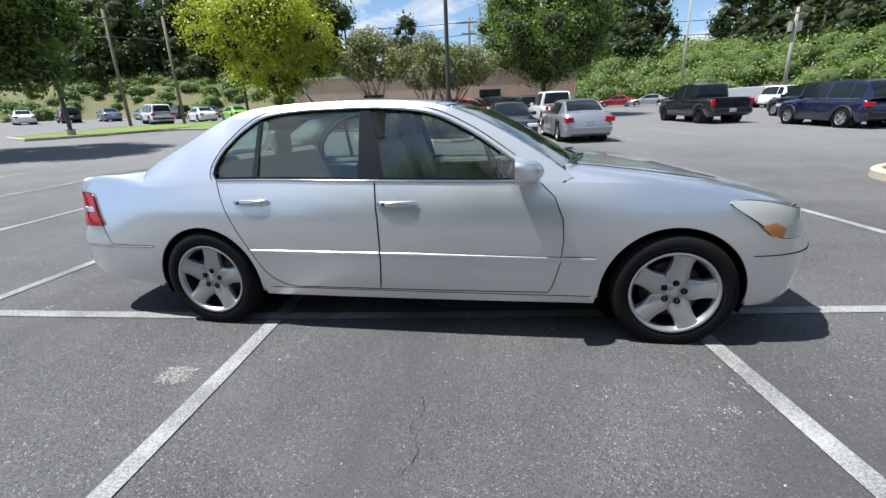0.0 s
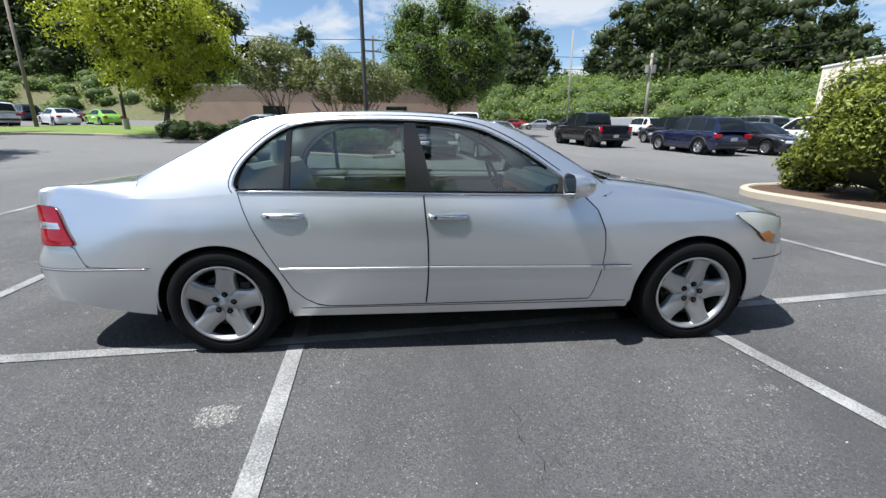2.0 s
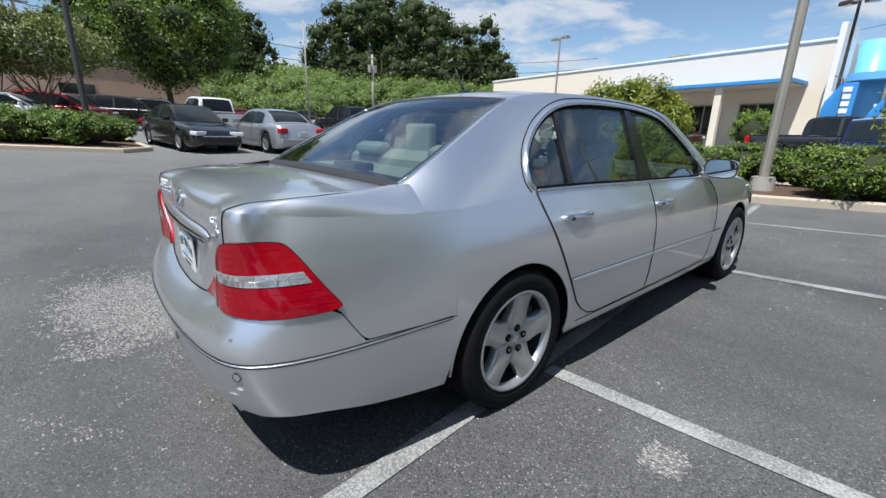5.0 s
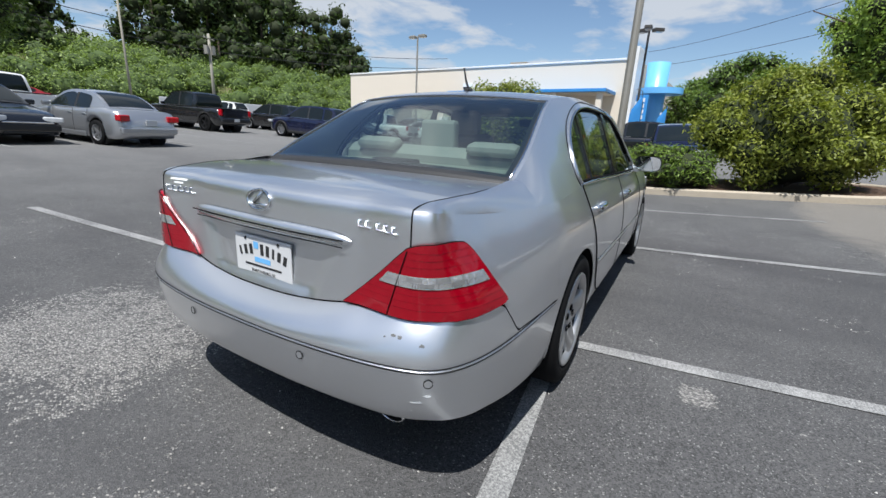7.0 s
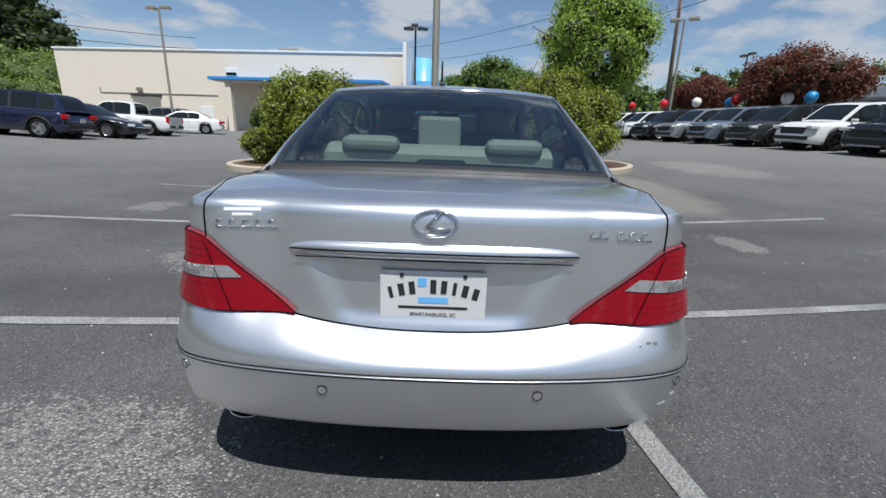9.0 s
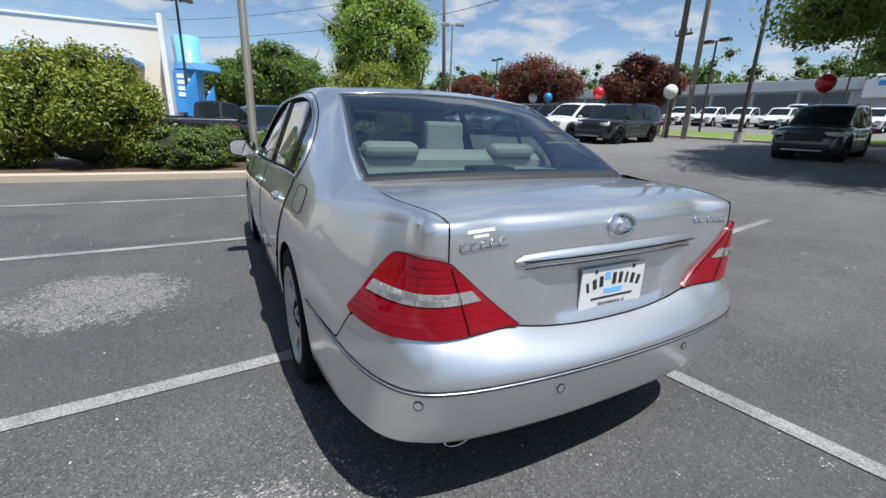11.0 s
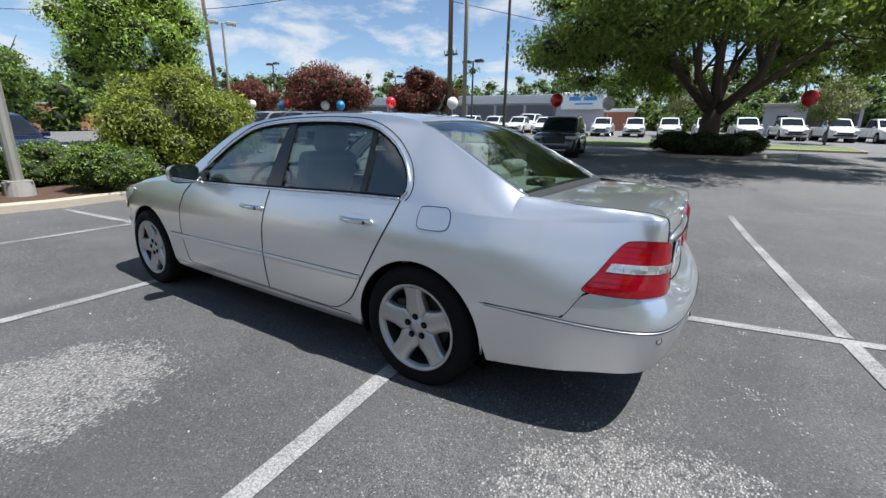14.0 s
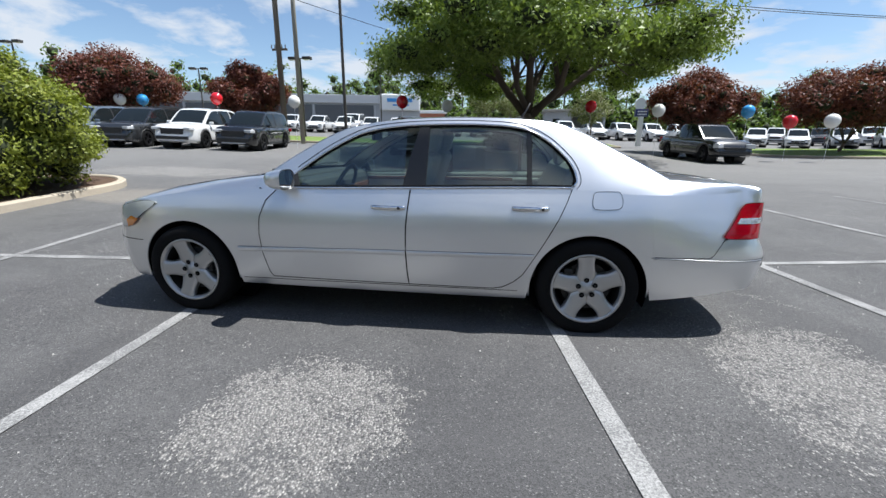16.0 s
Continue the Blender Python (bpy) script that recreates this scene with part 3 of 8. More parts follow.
PAINTS = {
    "black": car_paint("black_paint", (0.012, 0.012, 0.013), 0.2, 0.25),
    "white": car_paint("white_car_paint", (0.74, 0.74, 0.73), 0.0, 0.3, 0.02),
    "silver": car_paint("silver_car_paint", (0.42, 0.43, 0.45), 0.7, 0.32),
    "grey": car_paint("grey_car_paint", (0.13, 0.135, 0.14), 0.5, 0.3),
    "darkgrey": car_paint("dark_grey_car_paint", (0.045, 0.047, 0.05), 0.5, 0.28),
    "steelblue": car_paint("steel_blue_car_paint", (0.22, 0.27, 0.33), 0.6, 0.3),
    "navy": car_paint("navy_car_paint", (0.012, 0.016, 0.05), 0.4, 0.25),
    "blue": car_paint("blue_car_paint", (0.02, 0.04, 0.24), 0.3, 0.28),
    "red": car_paint("red_car_paint", (0.32, 0.012, 0.018), 0.3, 0.28),
    "maroon": car_paint("maroon_car_paint", (0.10, 0.008, 0.014), 0.4, 0.28),
    "green": car_paint("lime_green_car_paint", (0.26, 0.55, 0.03), 0.1, 0.3),
    "palegreen": car_paint("pale_silver_green_car_paint", (0.33, 0.38, 0.38), 0.6, 0.32),
}
KINDS = {
    # top line of the lower body, half widths, cabin: base x0 x1, roof x0 x1, belt, roof, half widths; line: side view of the cabin
    "sedan": dict(line=((-1.78, 1.0), (-1.38, 1.25), (-1.02, 1.39), (-0.55, 1.45), (-0.1, 1.45), (0.25, 1.385), (0.7, 1.16), (1.06, 0.95)), cut=(2, 5), top=((-2.42, 0.60), (-2.36, 0.96), (-1.7, 1.02), (0.0, 0.95), (0.95, 0.95), (1.9, 0.80), (2.28, 0.68), (2.42, 0.5)), wide=((-2.42, 0.70), (-2.2, 0.86), (-1.5, 0.91), (1.3, 0.91), (2.1, 0.84), (2.42, 0.60)), cabin=(-1.95, 1.08, -1.05, 0.10, 0.94, 1.45, 0.83, 0.60), axles=(-1.42, 1.38), wheel=0.335, low=0.20),
    "suv": dict(line=((-2.34, 1.06), (-2.27, 1.4), (-2.12, 1.67), (-1.7, 1.76), (-0.7, 1.79), (0.1, 1.765), (0.42, 1.68), (0.85, 1.38), (1.24, 1.07)), cut=(2, 6), top=((-2.42, 0.66), (-2.40, 1.06), (0.0, 1.06), (1.0, 1.09), (1.9, 1.065), (2.25, 1.01), (2.37, 0.94), (2.43, 0.6)), wide=((-2.42, 0.84), (-2.2, 0.94), (-1.4, 0.98), (1.4, 0.98), (2.15, 0.92), (2.42, 0.74)), cabin=(-2.38, 1.18, -2.12, 0.30, 1.06, 1.77, 0.90, 0.72), axles=(-1.40, 1.42), wheel=0.375, low=0.26),
    "crossover": dict(line=((-2.2, 1.02), (-2.02, 1.38), (-1.76, 1.6), (-1.3, 1.67), (-0.5, 1.69), (0.05, 1.65), (0.32, 1.57), (0.75, 1.3), (1.12, 1.02)), cut=(2, 6), top=((-2.28, 0.66), (-2.26, 1.02), (0.0, 1.02), (0.9, 1.03), (1.75, 0.96), (2.15, 0.86), (2.28, 0.56)), wide=((-2.28, 0.78), (-2.05, 0.88), (-1.3, 0.93), (1.3, 0.93), (2.0, 0.86), (2.28, 0.66)), cabin=(-2.24, 1.10, -1.80, 0.20, 1.02, 1.68, 0.85, 0.66), axles=(-1.33, 1.33), wheel=0.36, low=0.24),
    "pickup": dict(line=((-1.02, 1.16), (-0.99, 1.5), (-0.88, 1.8), (-0.5, 1.89), (0.2, 1.9), (0.6, 1.85), (0.75, 1.78), (1.15, 1.48), (1.54, 1.17)), cut=(2, 6), top=((-2.90, 0.70), (-2.88, 1.16), (-1.0, 1.16), (1.05, 1.18), (2.3, 1.14), (2.75, 1.0), (2.9, 0.65)), wide=((-2.9, 0.94), (-2.6, 1.0), (-1.7, 1.01), (1.9, 1.01), (2.6, 0.97), (2.9, 0.84)), cabin=(-1.02, 1.52, -0.86, 0.72, 1.16, 1.90, 0.93, 0.76), axles=(-1.75, 1.88), wheel=0.41, low=0.34),
}


def wheel_mesh(r, w):
    bm = bmesh.new()
    prof = ((r * 0.66, -w / 2 + 0.01), (r * 0.93, -w / 2), (r, -w / 2 + 0.03), (r, w / 2 - 0.03), (r * 0.93, w / 2), (r * 0.66, w / 2 - 0.01))
    seg = 28
    rings = [[bm.verts.new((math.cos(2 * math.pi * k / seg) * a, b, math.sin(2 * math.pi * k / seg) * a)) for k in range(seg)] for a, b in prof]
    for A, B in zip(rings, rings[1:]):
        for k in range(seg):
            bm.faces.new((A[k], B[k], B[(k + 1) % seg], A[(k + 1) % seg]))
    bmesh.ops.recalc_face_normals(bm, faces=bm.faces)
    return bm


def rim_mesh(r, w, spokes=5):
    """Barrel, back plate and spokes; the outer side looks to -y."""
    bm = bmesh.new()
    seg = 28
    prof = ((r, -w / 2), (r * 0.95, -w / 2 + 0.01), (r * 0.92, -w / 2 + 0.035), (r * 0.88, w * 0.3), (0.02, w * 0.3))
    rings = [[bm.verts.new((math.cos(2 * math.pi * k / seg) * a, b, math.sin(2 * math.pi * k / seg) * a)) for k in range(seg)] for a, b in prof]
    for A, B in zip(rings, rings[1:]):
        for k in range(seg):
            bm.faces.new((A[k], B[k], B[(k + 1) % seg], A[(k + 1) % seg]))
    for i in range(spokes):
        a = 2 * math.pi * i / spokes
        q = Euler((0, -a, 0))
        box(bm, (r * 0.78, 0.03, r * 0.22), q.to_matrix() @ Vector((r * 0.56, -w / 2 + 0.035, 0)), 0, q)
    cyl(bm, r * 0.24, r * 0.2, (0, -w / 2 + 0.06, 0), (0, -w / 2 + 0.015, 0), 14)
    bmesh.ops.recalc_face_normals(bm, faces=bm.faces)
    return bm


def vehicle(kind, colour, x, y, heading, label, rim=None, rack=False, group="parked vehicles", scale=1.0, name="car"):
    k = KINDS[kind]
    paint = PAINTS[colour]
    m = pose(x, y, gz(x, y), 0, 0, heading)
    # the lot slopes: lean the vehicle with it
    c, s = math.cos(radians(heading)), math.sin(radians(heading))
    tilt = math.atan2(gz(x + 1.4 * c, y + 1.4 * s) - gz(x - 1.4 * c, y - 1.4 * s), 2.8)
    lean = math.atan2(gz(x - 0.8 * s, y + 0.8 * c) - gz(x + 0.8 * s, y - 0.8 * c), 1.6)
    m = m @ pose(0, 0, 0, math.degrees(lean), -math.degrees(tilt), 0)
    car = thing(name, m @ Matrix.Scale(scale, 4), label, "pickup truck" if kind == "pickup" else "car", group)
    tx, tz = zip(*k["top"])
    wx, ww = zip(*k["wide"])
    xs = sorted(set(list(np.linspace(tx[0], tx[-1], 26)) + [a + d for a in k["axles"] for d in np.linspace(-k["wheel"] - 0.06, k["wheel"] + 0.06, 13)]))
    def section(px):
        zt, w = float(np.interp(px, tx, tz)), float(np.interp(px, wx, ww))
        end = min(1, min(px - tx[0], tx[-1] - px) / 0.25)
        zb = k["low"] + 0.14 * (1 - end)
        for a in k["axles"]:
            r2 = (k["wheel"] + 0.06) ** 2 - (px - a) ** 2
            if r2 > 0:
                zb = max(zb, k["wheel"] + math.sqrt(r2))
        zb = min(zb, zt - 0.08)
        h = zt - zb
        return [(0, zt + 0.03), (w * 0.5, zt + 0.024), (w * 0.80, zt + 0.004), (w * 0.90, zt - min(0.022, h * 0.12)), (w * 0.955, zt - min(0.07, h * 0.3)), (w * 0.978, zt - min(0.15, h * 0.4)), (w * 0.99, zt - min(0.24, h * 0.5)), (w, zb + min(0.3, h * 0.35)), (w * 0.985, zb + min(0.1, h * 0.2)), (w * 0.94, zb), (0, zb)]

    def side_y(px, z):
        q = section(px)[4:10]
        return float(np.interp(z, [c[1] for c in q[::-1]], [c[0] for c in q[::-1]]))

    rows = []
    for px in xs:
        half = section(px)
        rows.append([(px, -a, b) for a, b in half] + [(px, a, b) for a, b in half[-2:0:-1]])
    bm = bmesh.new()
    vr = [[bm.verts.new(p) for p in r] for r in rows]
    n = len(rows[0])
    for A, B in zip(vr, vr[1:]):
        for j in range(n):
            bm.faces.new((A[j], A[(j + 1) % n], B[(j + 1) % n], B[j]))
    bm.faces.new(vr[0][::-1])
    bm.faces.new(vr[-1])
    bmesh.ops.recalc_face_normals(bm, faces=bm.faces)
    part("body", bm, paint, car, smooth=True)
    b0, b1, r0, r1, zb, zr, wb, wr = k["cabin"]
    # cabin: painted shell, screens and side windows
    line = [(p.x, p.y) for p in smooth_line(k["line"], False, 4)]
    lx, lz = [p[0] for p in line], [p[1] for p in line]
    belt = zb - 0.03
    mid_x, half_x = (lx[0] + lx[-1]) / 2, (lx[-1] - lx[0]) / 2

    def cab_w(px, z):
        f = max(0.0, (z - belt) / (zr - belt))
        return (wb + (wr - wb) * f) * (1 - 0.09 * abs((px - mid_x) / half_x) ** 2.5) - 0.03 * max(0.0, f - 0.85) / 0.15

    def over(i0, i1, v0, lift):
        out = []
        for i in range(i0, i1 + 1):
            (xa, za), (xb, zb2) = line[max(0, i - 1)], line[min(len(line) - 1, i + 1)]
            nx, nz = Vector((za - zb2, xb - xa)).normalized() * lift
            w = cab_w(lx[i], lz[i])
            out.append([(lx[i] + nx, w * v, lz[i] + nz + 0.03 * (1 - v * v)) for v in np.linspace(-v0, v0, 9)])
        return out

    part("roof", grid_mesh("roof", over(0, len(line) - 1, 1.0, 0.0), paint), paint, car)
    c0, c1 = k["cut"][0] * 4, k["cut"][1] * 4
    part("rear_screen", grid_mesh("rear_screen", over(1, c0, 0.88, 0.008), M_CARGLASS), M_CARGLASS, car, "dark tinted glass")
    part("windscreen", grid_mesh("windscreen", over(c1, len(line) - 2, 0.90, 0.008), M_CARGLASS), M_CARGLASS, car, "dark tinted glass")
    tall = lambda px: float(np.interp(px, lx, lz))
    back = {"suv": 0.22, "crossover": 0.36, "sedan": 0.42, "pickup": 0.10}[kind]
    for side in (-1, 1):
        rows = [[(px, side * cab_w(px, z), z) for z in np.linspace(belt - 0.04, tall(px), 5)] for px in lx]
        part("cabin_side", grid_mesh("cabin_side", rows, paint), paint, car)
        doors = {"suv": (0.62, -0.42, -1.42), "crossover": (0.55, -0.40, -1.34), "sedan": (0.50, -0.45, -1.12), "pickup": (0.92, 0.10, -0.80)}[kind]
        stops = [lx[-1] - 0.20, doors[1] + 0.04, doors[1] - 0.04, doors[2] + (0.05 if kind in ("suv", "crossover") else 0.02)]
        panes = [(stops[1], stops[0]), (stops[3], stops[2])] + ([(lx[0] + back, doors[2] - 0.03)] if kind in ("suv", "crossover") else [])
        for xa, xb in panes:
            rows = []
            for px in np.linspace(xa, xb, 9):
                top = tall(px) - 0.075 - 0.05 * (px - xa < 0.02)
                if px > stops[1] + 0.3 or px < xa + 0.1:
                    top = min(top, tall(px + 0.07) - 0.03, tall(px - 0.07) - 0.03)
                top = max(top, zb + 0.035)
                rows.append([(px, side * (cab_w(px, z) + 0.006), z) for z in np.linspace(zb + 0.03, top, 4)])
            part("side_window", grid_mesh("side_window", rows, M_CARGLASS), M_CARGLASS, car, "dark tinted glass")
        part("centre_pillar", grid_mesh("centre_pillar", [[(px, side * (cab_w(px, z) + 0.008), z) for z in np.linspace(zb + 0.03, tall(px) - 0.08, 4)] for px in (stops[2] - 0.005, stops[1] + 0.005)], M_TRIM), M_TRIM, car)
        part("window_strip", tube(bmesh.new(), [(px, side * (cab_w(px, zb + 0.02) + 0.010), zb + 0.02) for px in np.linspace(panes[-1][0], panes[0][1] + 0.1, 8)], 0.010, 5), M_CHROME if rim is None else M_TRIM, car)
        for dx in doors:
            zs = np.linspace(k["low"] + 0.10, float(np.interp(dx, tx, tz)) - 0.03, 8)
            part("door_gap", tube(bmesh.new(), [(dx, side * (side_y(dx, z) + 0.001), z) for z in zs], 0.006, 4), M_TRIM, car)
        for dx in doors[1:]:
            hz = zb - 0.12
            part("door_handle", boxes(((0.17, 0.03, 0.028), (dx + 0.15, side * (side_y(dx + 0.15, hz) + 0.012), hz), 0.008)), paint, car)
        part("mirror", boxes(((0.13, 0.20, 0.14), (lx[-1] - 0.36, side * (wb + 0.10), zb + 0.07), 0.04)), paint, car)
        wf = float(np.interp(tx[-1] - 0.16, wx, ww))
        hz = float(np.interp(tx[-1] - 0.14, tx, tz)) - (0.10 if kind != "sedan" else 0.05)
        part("headlight", boxes(((0.28, 0.40, 0.13 if kind != "pickup" else 0.21), (tx[-1] - 0.145, side * (wf - 0.13), hz), 0.03, Euler((0, 0, side * -0.42)))), M_CLEARLENS, car)
        wr2 = float(np.interp(tx[0] + 0.1, wx, ww))
        high = 0.30 if kind == "pickup" else 0.17
        part("tail_light", boxes(((0.18, 0.12 if kind == "pickup" else 0.32, high), (tx[0] + 0.08, side * (wr2 - 0.07), float(np.interp(tx[0] + 0.1, tx, tz)) - 0.17), 0.03, Euler((0, 0, side * 0.25)))), M_REDLENS, car)
        part("sill", boxes(((k["axles"][1] - k["axles"][0] - 2 * k["wheel"] - 0.2, 0.05, 0.12), (sum(k["axles"]) / 2, side * (ww[2] - 0.015), k["low"] + 0.06), 0.015)), M_TRIM if kind != "sedan" else paint, car)
        for a in k["axles"]:
            w = part("wheel", wheel_mesh(k["wheel"], 0.23), M_TYRE, car, "black rubber tyre", True)
            w.matrix_basis = pose(a, side * (ww[2] - 0.13), k["wheel"], 0, 0, 0 if side < 0 else 180)
            part("rim", rim_mesh(k["wheel"] * 0.69, 0.21), rim or M_ALLOY, w)
            rr = k["wheel"] + 0.06
            ring = [(a + rr * math.cos(radians(d)), k["wheel"] + rr * math.sin(radians(d))) for d in range(-8, 189, 14)]
            if kind in ("suv", "crossover"):
                part("arch_cladding", tube(bmesh.new(), [(qx, side * (float(np.interp(qx, wx, ww)) * 0.985 - 0.008), max(qz, k["low"] + 0.02)) for qx, qz in ring], 0.034, 6), M_TRIM, car, smooth=True)
            liner = bmesh.new()
            cyl(liner, rr - 0.004, rr - 0.004, (a, side * 0.42, k["wheel"]), (a, side * (ww[2] - 0.05), k["wheel"]), 24, False)
            part("wheel_housing", liner, M_TRIM, car)
    cx = (r0 + r1) / 2
    zt1 = float(np.interp(tx[-1] - 0.1, tx, tz))
    gh = {"suv": 0.27, "crossover": 0.22, "sedan": 0.15, "pickup": 0.34}[kind]
    gr = part("grille", boxes(((0.12, ww[2] * 1.02, gh), (tx[-1] - 0.06, 0, zt1 - 0.07 - gh / 2), 0.035)), M_TRIM, car, "black front grille")
    part("grille_bar", boxes(((0.05, ww[2] * 1.15, 0.035), (tx[-1] - 0.005, 0, zt1 - 0.085), 0.012)), M_CHROME if rim is None else M_TRIM, gr)
    part("lower_intake", boxes(((0.16, ww[2] * 1.5, 0.17), (tx[-1] - 0.065, 0, k["low"] + 0.23), 0.04)), M_TRIM, car, "black lower intake")
    part("skid_plate", boxes(((0.16, ww[2] * 1.1, 0.06), (tx[-1] - 0.09, 0, k["low"] + 0.10), 0.025)), M_ALLOY if kind == "suv" else M_TRIM, car)
    part("rear_bumper", boxes(((0.16, ww[2] * 1.75, 0.2), (tx[0] + 0.06, 0, k["low"] + 0.26), 0.05)), M_TRIM if kind != "sedan" else paint, car)
    part("number_plate", boxes(((0.02, 0.31, 0.155), (tx[0] - 0.03, 0, k["low"] + (0.29 if kind == "pickup" else 0.48)), 0.003)), M_PLATE, car, "small white plate")
    if kind == "pickup":
        # a flat dark sheet on the body stands in for the hollow bed
        part("load_bed", boxes(((1.72, 1.6, 0.02), (-1.95, 0, 1.19), 0.0)), M_TRIM, car, "flat dark sheet standing for the open load bed")
        part("tailgate", boxes(((0.03, 1.5, 0.4), (-2.905, 0, 0.95), 0.01)), paint, car)
    if rack:
        for side in (-1, 1):
            part("roof_rail", boxes(((abs(r0 - r1) * 0.8, 0.04, 0.04), (cx, side * wr * 0.9, zr + 0.03), 0.01)), M_TRIM, car)
    return car


V = vehicle
V("pickup", "black", 10.15, 22.5, 98, "lifted black pickup truck with black wheels", M_BLACKRIM)
V("sedan", "silver", 2.65, 14.8, 98, "silver sedan with red rear lamps")
V("sedan", "black", 0.12, 15.5, -80, "black sedan with chrome grille facing the lane")
V("pickup", "white", 2.5, 23.4, 98, "white pickup truck with red tall tail lights")
V("crossover", "navy", 13.15, 16.9, 98, "navy blue crossover with silver wheels")
V("crossover", "black", 16.0, 23.6, 98, "black compact SUV with silver wheels")
V("sedan", "black", 16.3, 16.9, -82, "black sedan parked nose to the lane")
V("pickup", "white", 20.7, 18.3, 98, "white crew-cab pickup truck with roof glass", scale=0.92)
V("sedan", "white", 25.9, 18.2, 112, "white coupe with red tail lights")
V("suv", "grey", 22.4, 25.2, 100, "grey SUV parked behind the white pickup")
V("crossover", "silver", 31.0, 23.0, 100, "silver SUV parked by the cream wall")
V("pickup", "white", 28.5, 31.0, 95, "white pickup truck near the bank")
V("suv", "white", 24.3, 27.6, 98, "white van near the cream wall")
V("crossover", "blue", 22.3, 42.0, 150, "bright blue car near the bank")
V("crossover", "white", 21.1, 37.0, 98, "white car behind the pickups")
V("sedan", "red", 13.4, 59.5, 168, "red car at the foot of the bank")
V("sedan", "silver", 17.0, 57.7, 168, "silver hatchback at the foot of the bank")
V("crossover", "darkgrey", 20.3, 56.0, 168, "dark car at the foot of the bank")
V("sedan", "palegreen", -9.3, 22.4, 162, "pale silver-green older sedan by the mulch bed")
V("sedan", "white", -7.8, 27.4, 163, "white sedan with red tail lights")
V("sedan", "white", -5.2, 26.9, -17, "white car under the crape myrtles")
V("crossover", "red", -3.4, 30.6, -22, "dark red SUV under the trees")
V("suv", "black", -0.3, 33.4, -22, "black SUV under the trees")
V("crossover", "maroon", -2.6, 34.2, -22, "maroon hatchback under the trees")
V("suv", "white", 2.2, 36.0, -22, "white work truck with a rack", rack=True)
V("suv", "white", -33.7, 33.1, 146, "white full-size SUV across the lane")
V("sedan", "white", -32.2, 37.3, 146, "white sedan across the lane")
V("sedan", "green", -31.4, 41.6, 146, "lime green sports car at the foot of the bank")
for i, (kind, colour) in enumerate((("sedan", "darkgrey"), ("crossover", "navy"), ("sedan", "white"), ("crossover", "black"), ("sedan", "steelblue"), ("sedan", "silver"), ("crossover", "darkgrey"), ("sedan", "grey"))):
    V(kind, colour, -56.5 + 2.2 * i, 29.0 + 3.0 * i, 148, "car in the far row below the bank", group="far row of cars")
# row of new SUVs facing the lane
for i, colour in enumerate(("black", "white", "darkgrey", "steelblue", "silver", "black", "white", "white", "grey", "silver")):
    V("suv", colour, 11.65 + 2.71 * i, -16.85 + 0.39 * i, 98, f"{colour.replace('steel', 'steel ')} new SUV in a display row", M_BLACKRIM if i < 5 else None, True, "display row of SUVs", scale=1.02)
V("suv", "darkgrey", 3.77, -18.1, 99, "dark grey new SUV parked alone in tree shade", M_BLACKRIM, True)
V("pickup", "black", -10.9, -19.7, 97, "black pickup truck on the lane", M_BLACKRIM, scale=0.92)
for i in range(16):
    V("pickup", "white", 27.0 - 3.15 * i, -45.2 - 0.16 * i, 97, "white fleet pickup across the road", group="fleet of white trucks")
V("suv", "white", 18.6, -51.2, 96, "tall white delivery van behind the fleet trucks", scale=1.28)
for i, colour in enumerate(("white", "white", "silver", "white", "grey", "white", "white", "silver", "white")):
    V("crossover", colour, -24.6 - 2.5 * i, -40.6 + 1.7 * i, 62, "car on the lot across the road", group="cars across the road")
for i, colour in enumerate(("white", "darkgrey", "white", "white", "silver", "white", "white")):
    V("suv", colour, -30.5 - 3.1 * i, -48.0 + 2.1 * i, 60, "car on the lot across the road", group="cars across the road")
V("crossover", "navy", 14.3, -0.7, 186, "navy SUV nose-in to the island")
V("pickup", "black", 20.0, 0.9, -92, "black pickup truck with chrome arch trims beyond the island")
V("suv", "maroon", 22.8, 8.3, 0, "maroon SUV seen from behind")
V("sedan", "silver", 33.0, -3.6, 185, "silver car at the far lane")

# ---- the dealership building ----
# near-black green: the shade inside foliage, put into the colour
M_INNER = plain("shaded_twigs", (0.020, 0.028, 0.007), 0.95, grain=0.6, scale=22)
def wall_frame(a, b):
    """Pose at a, with x along the wall to b and -y out of its face."""
    a, b = Vector(a), Vector(b)
    return pose(a.x, a.y, 0, 0, 0, math.degrees(math.atan2(b.y - a.y, b.x - a.x)))


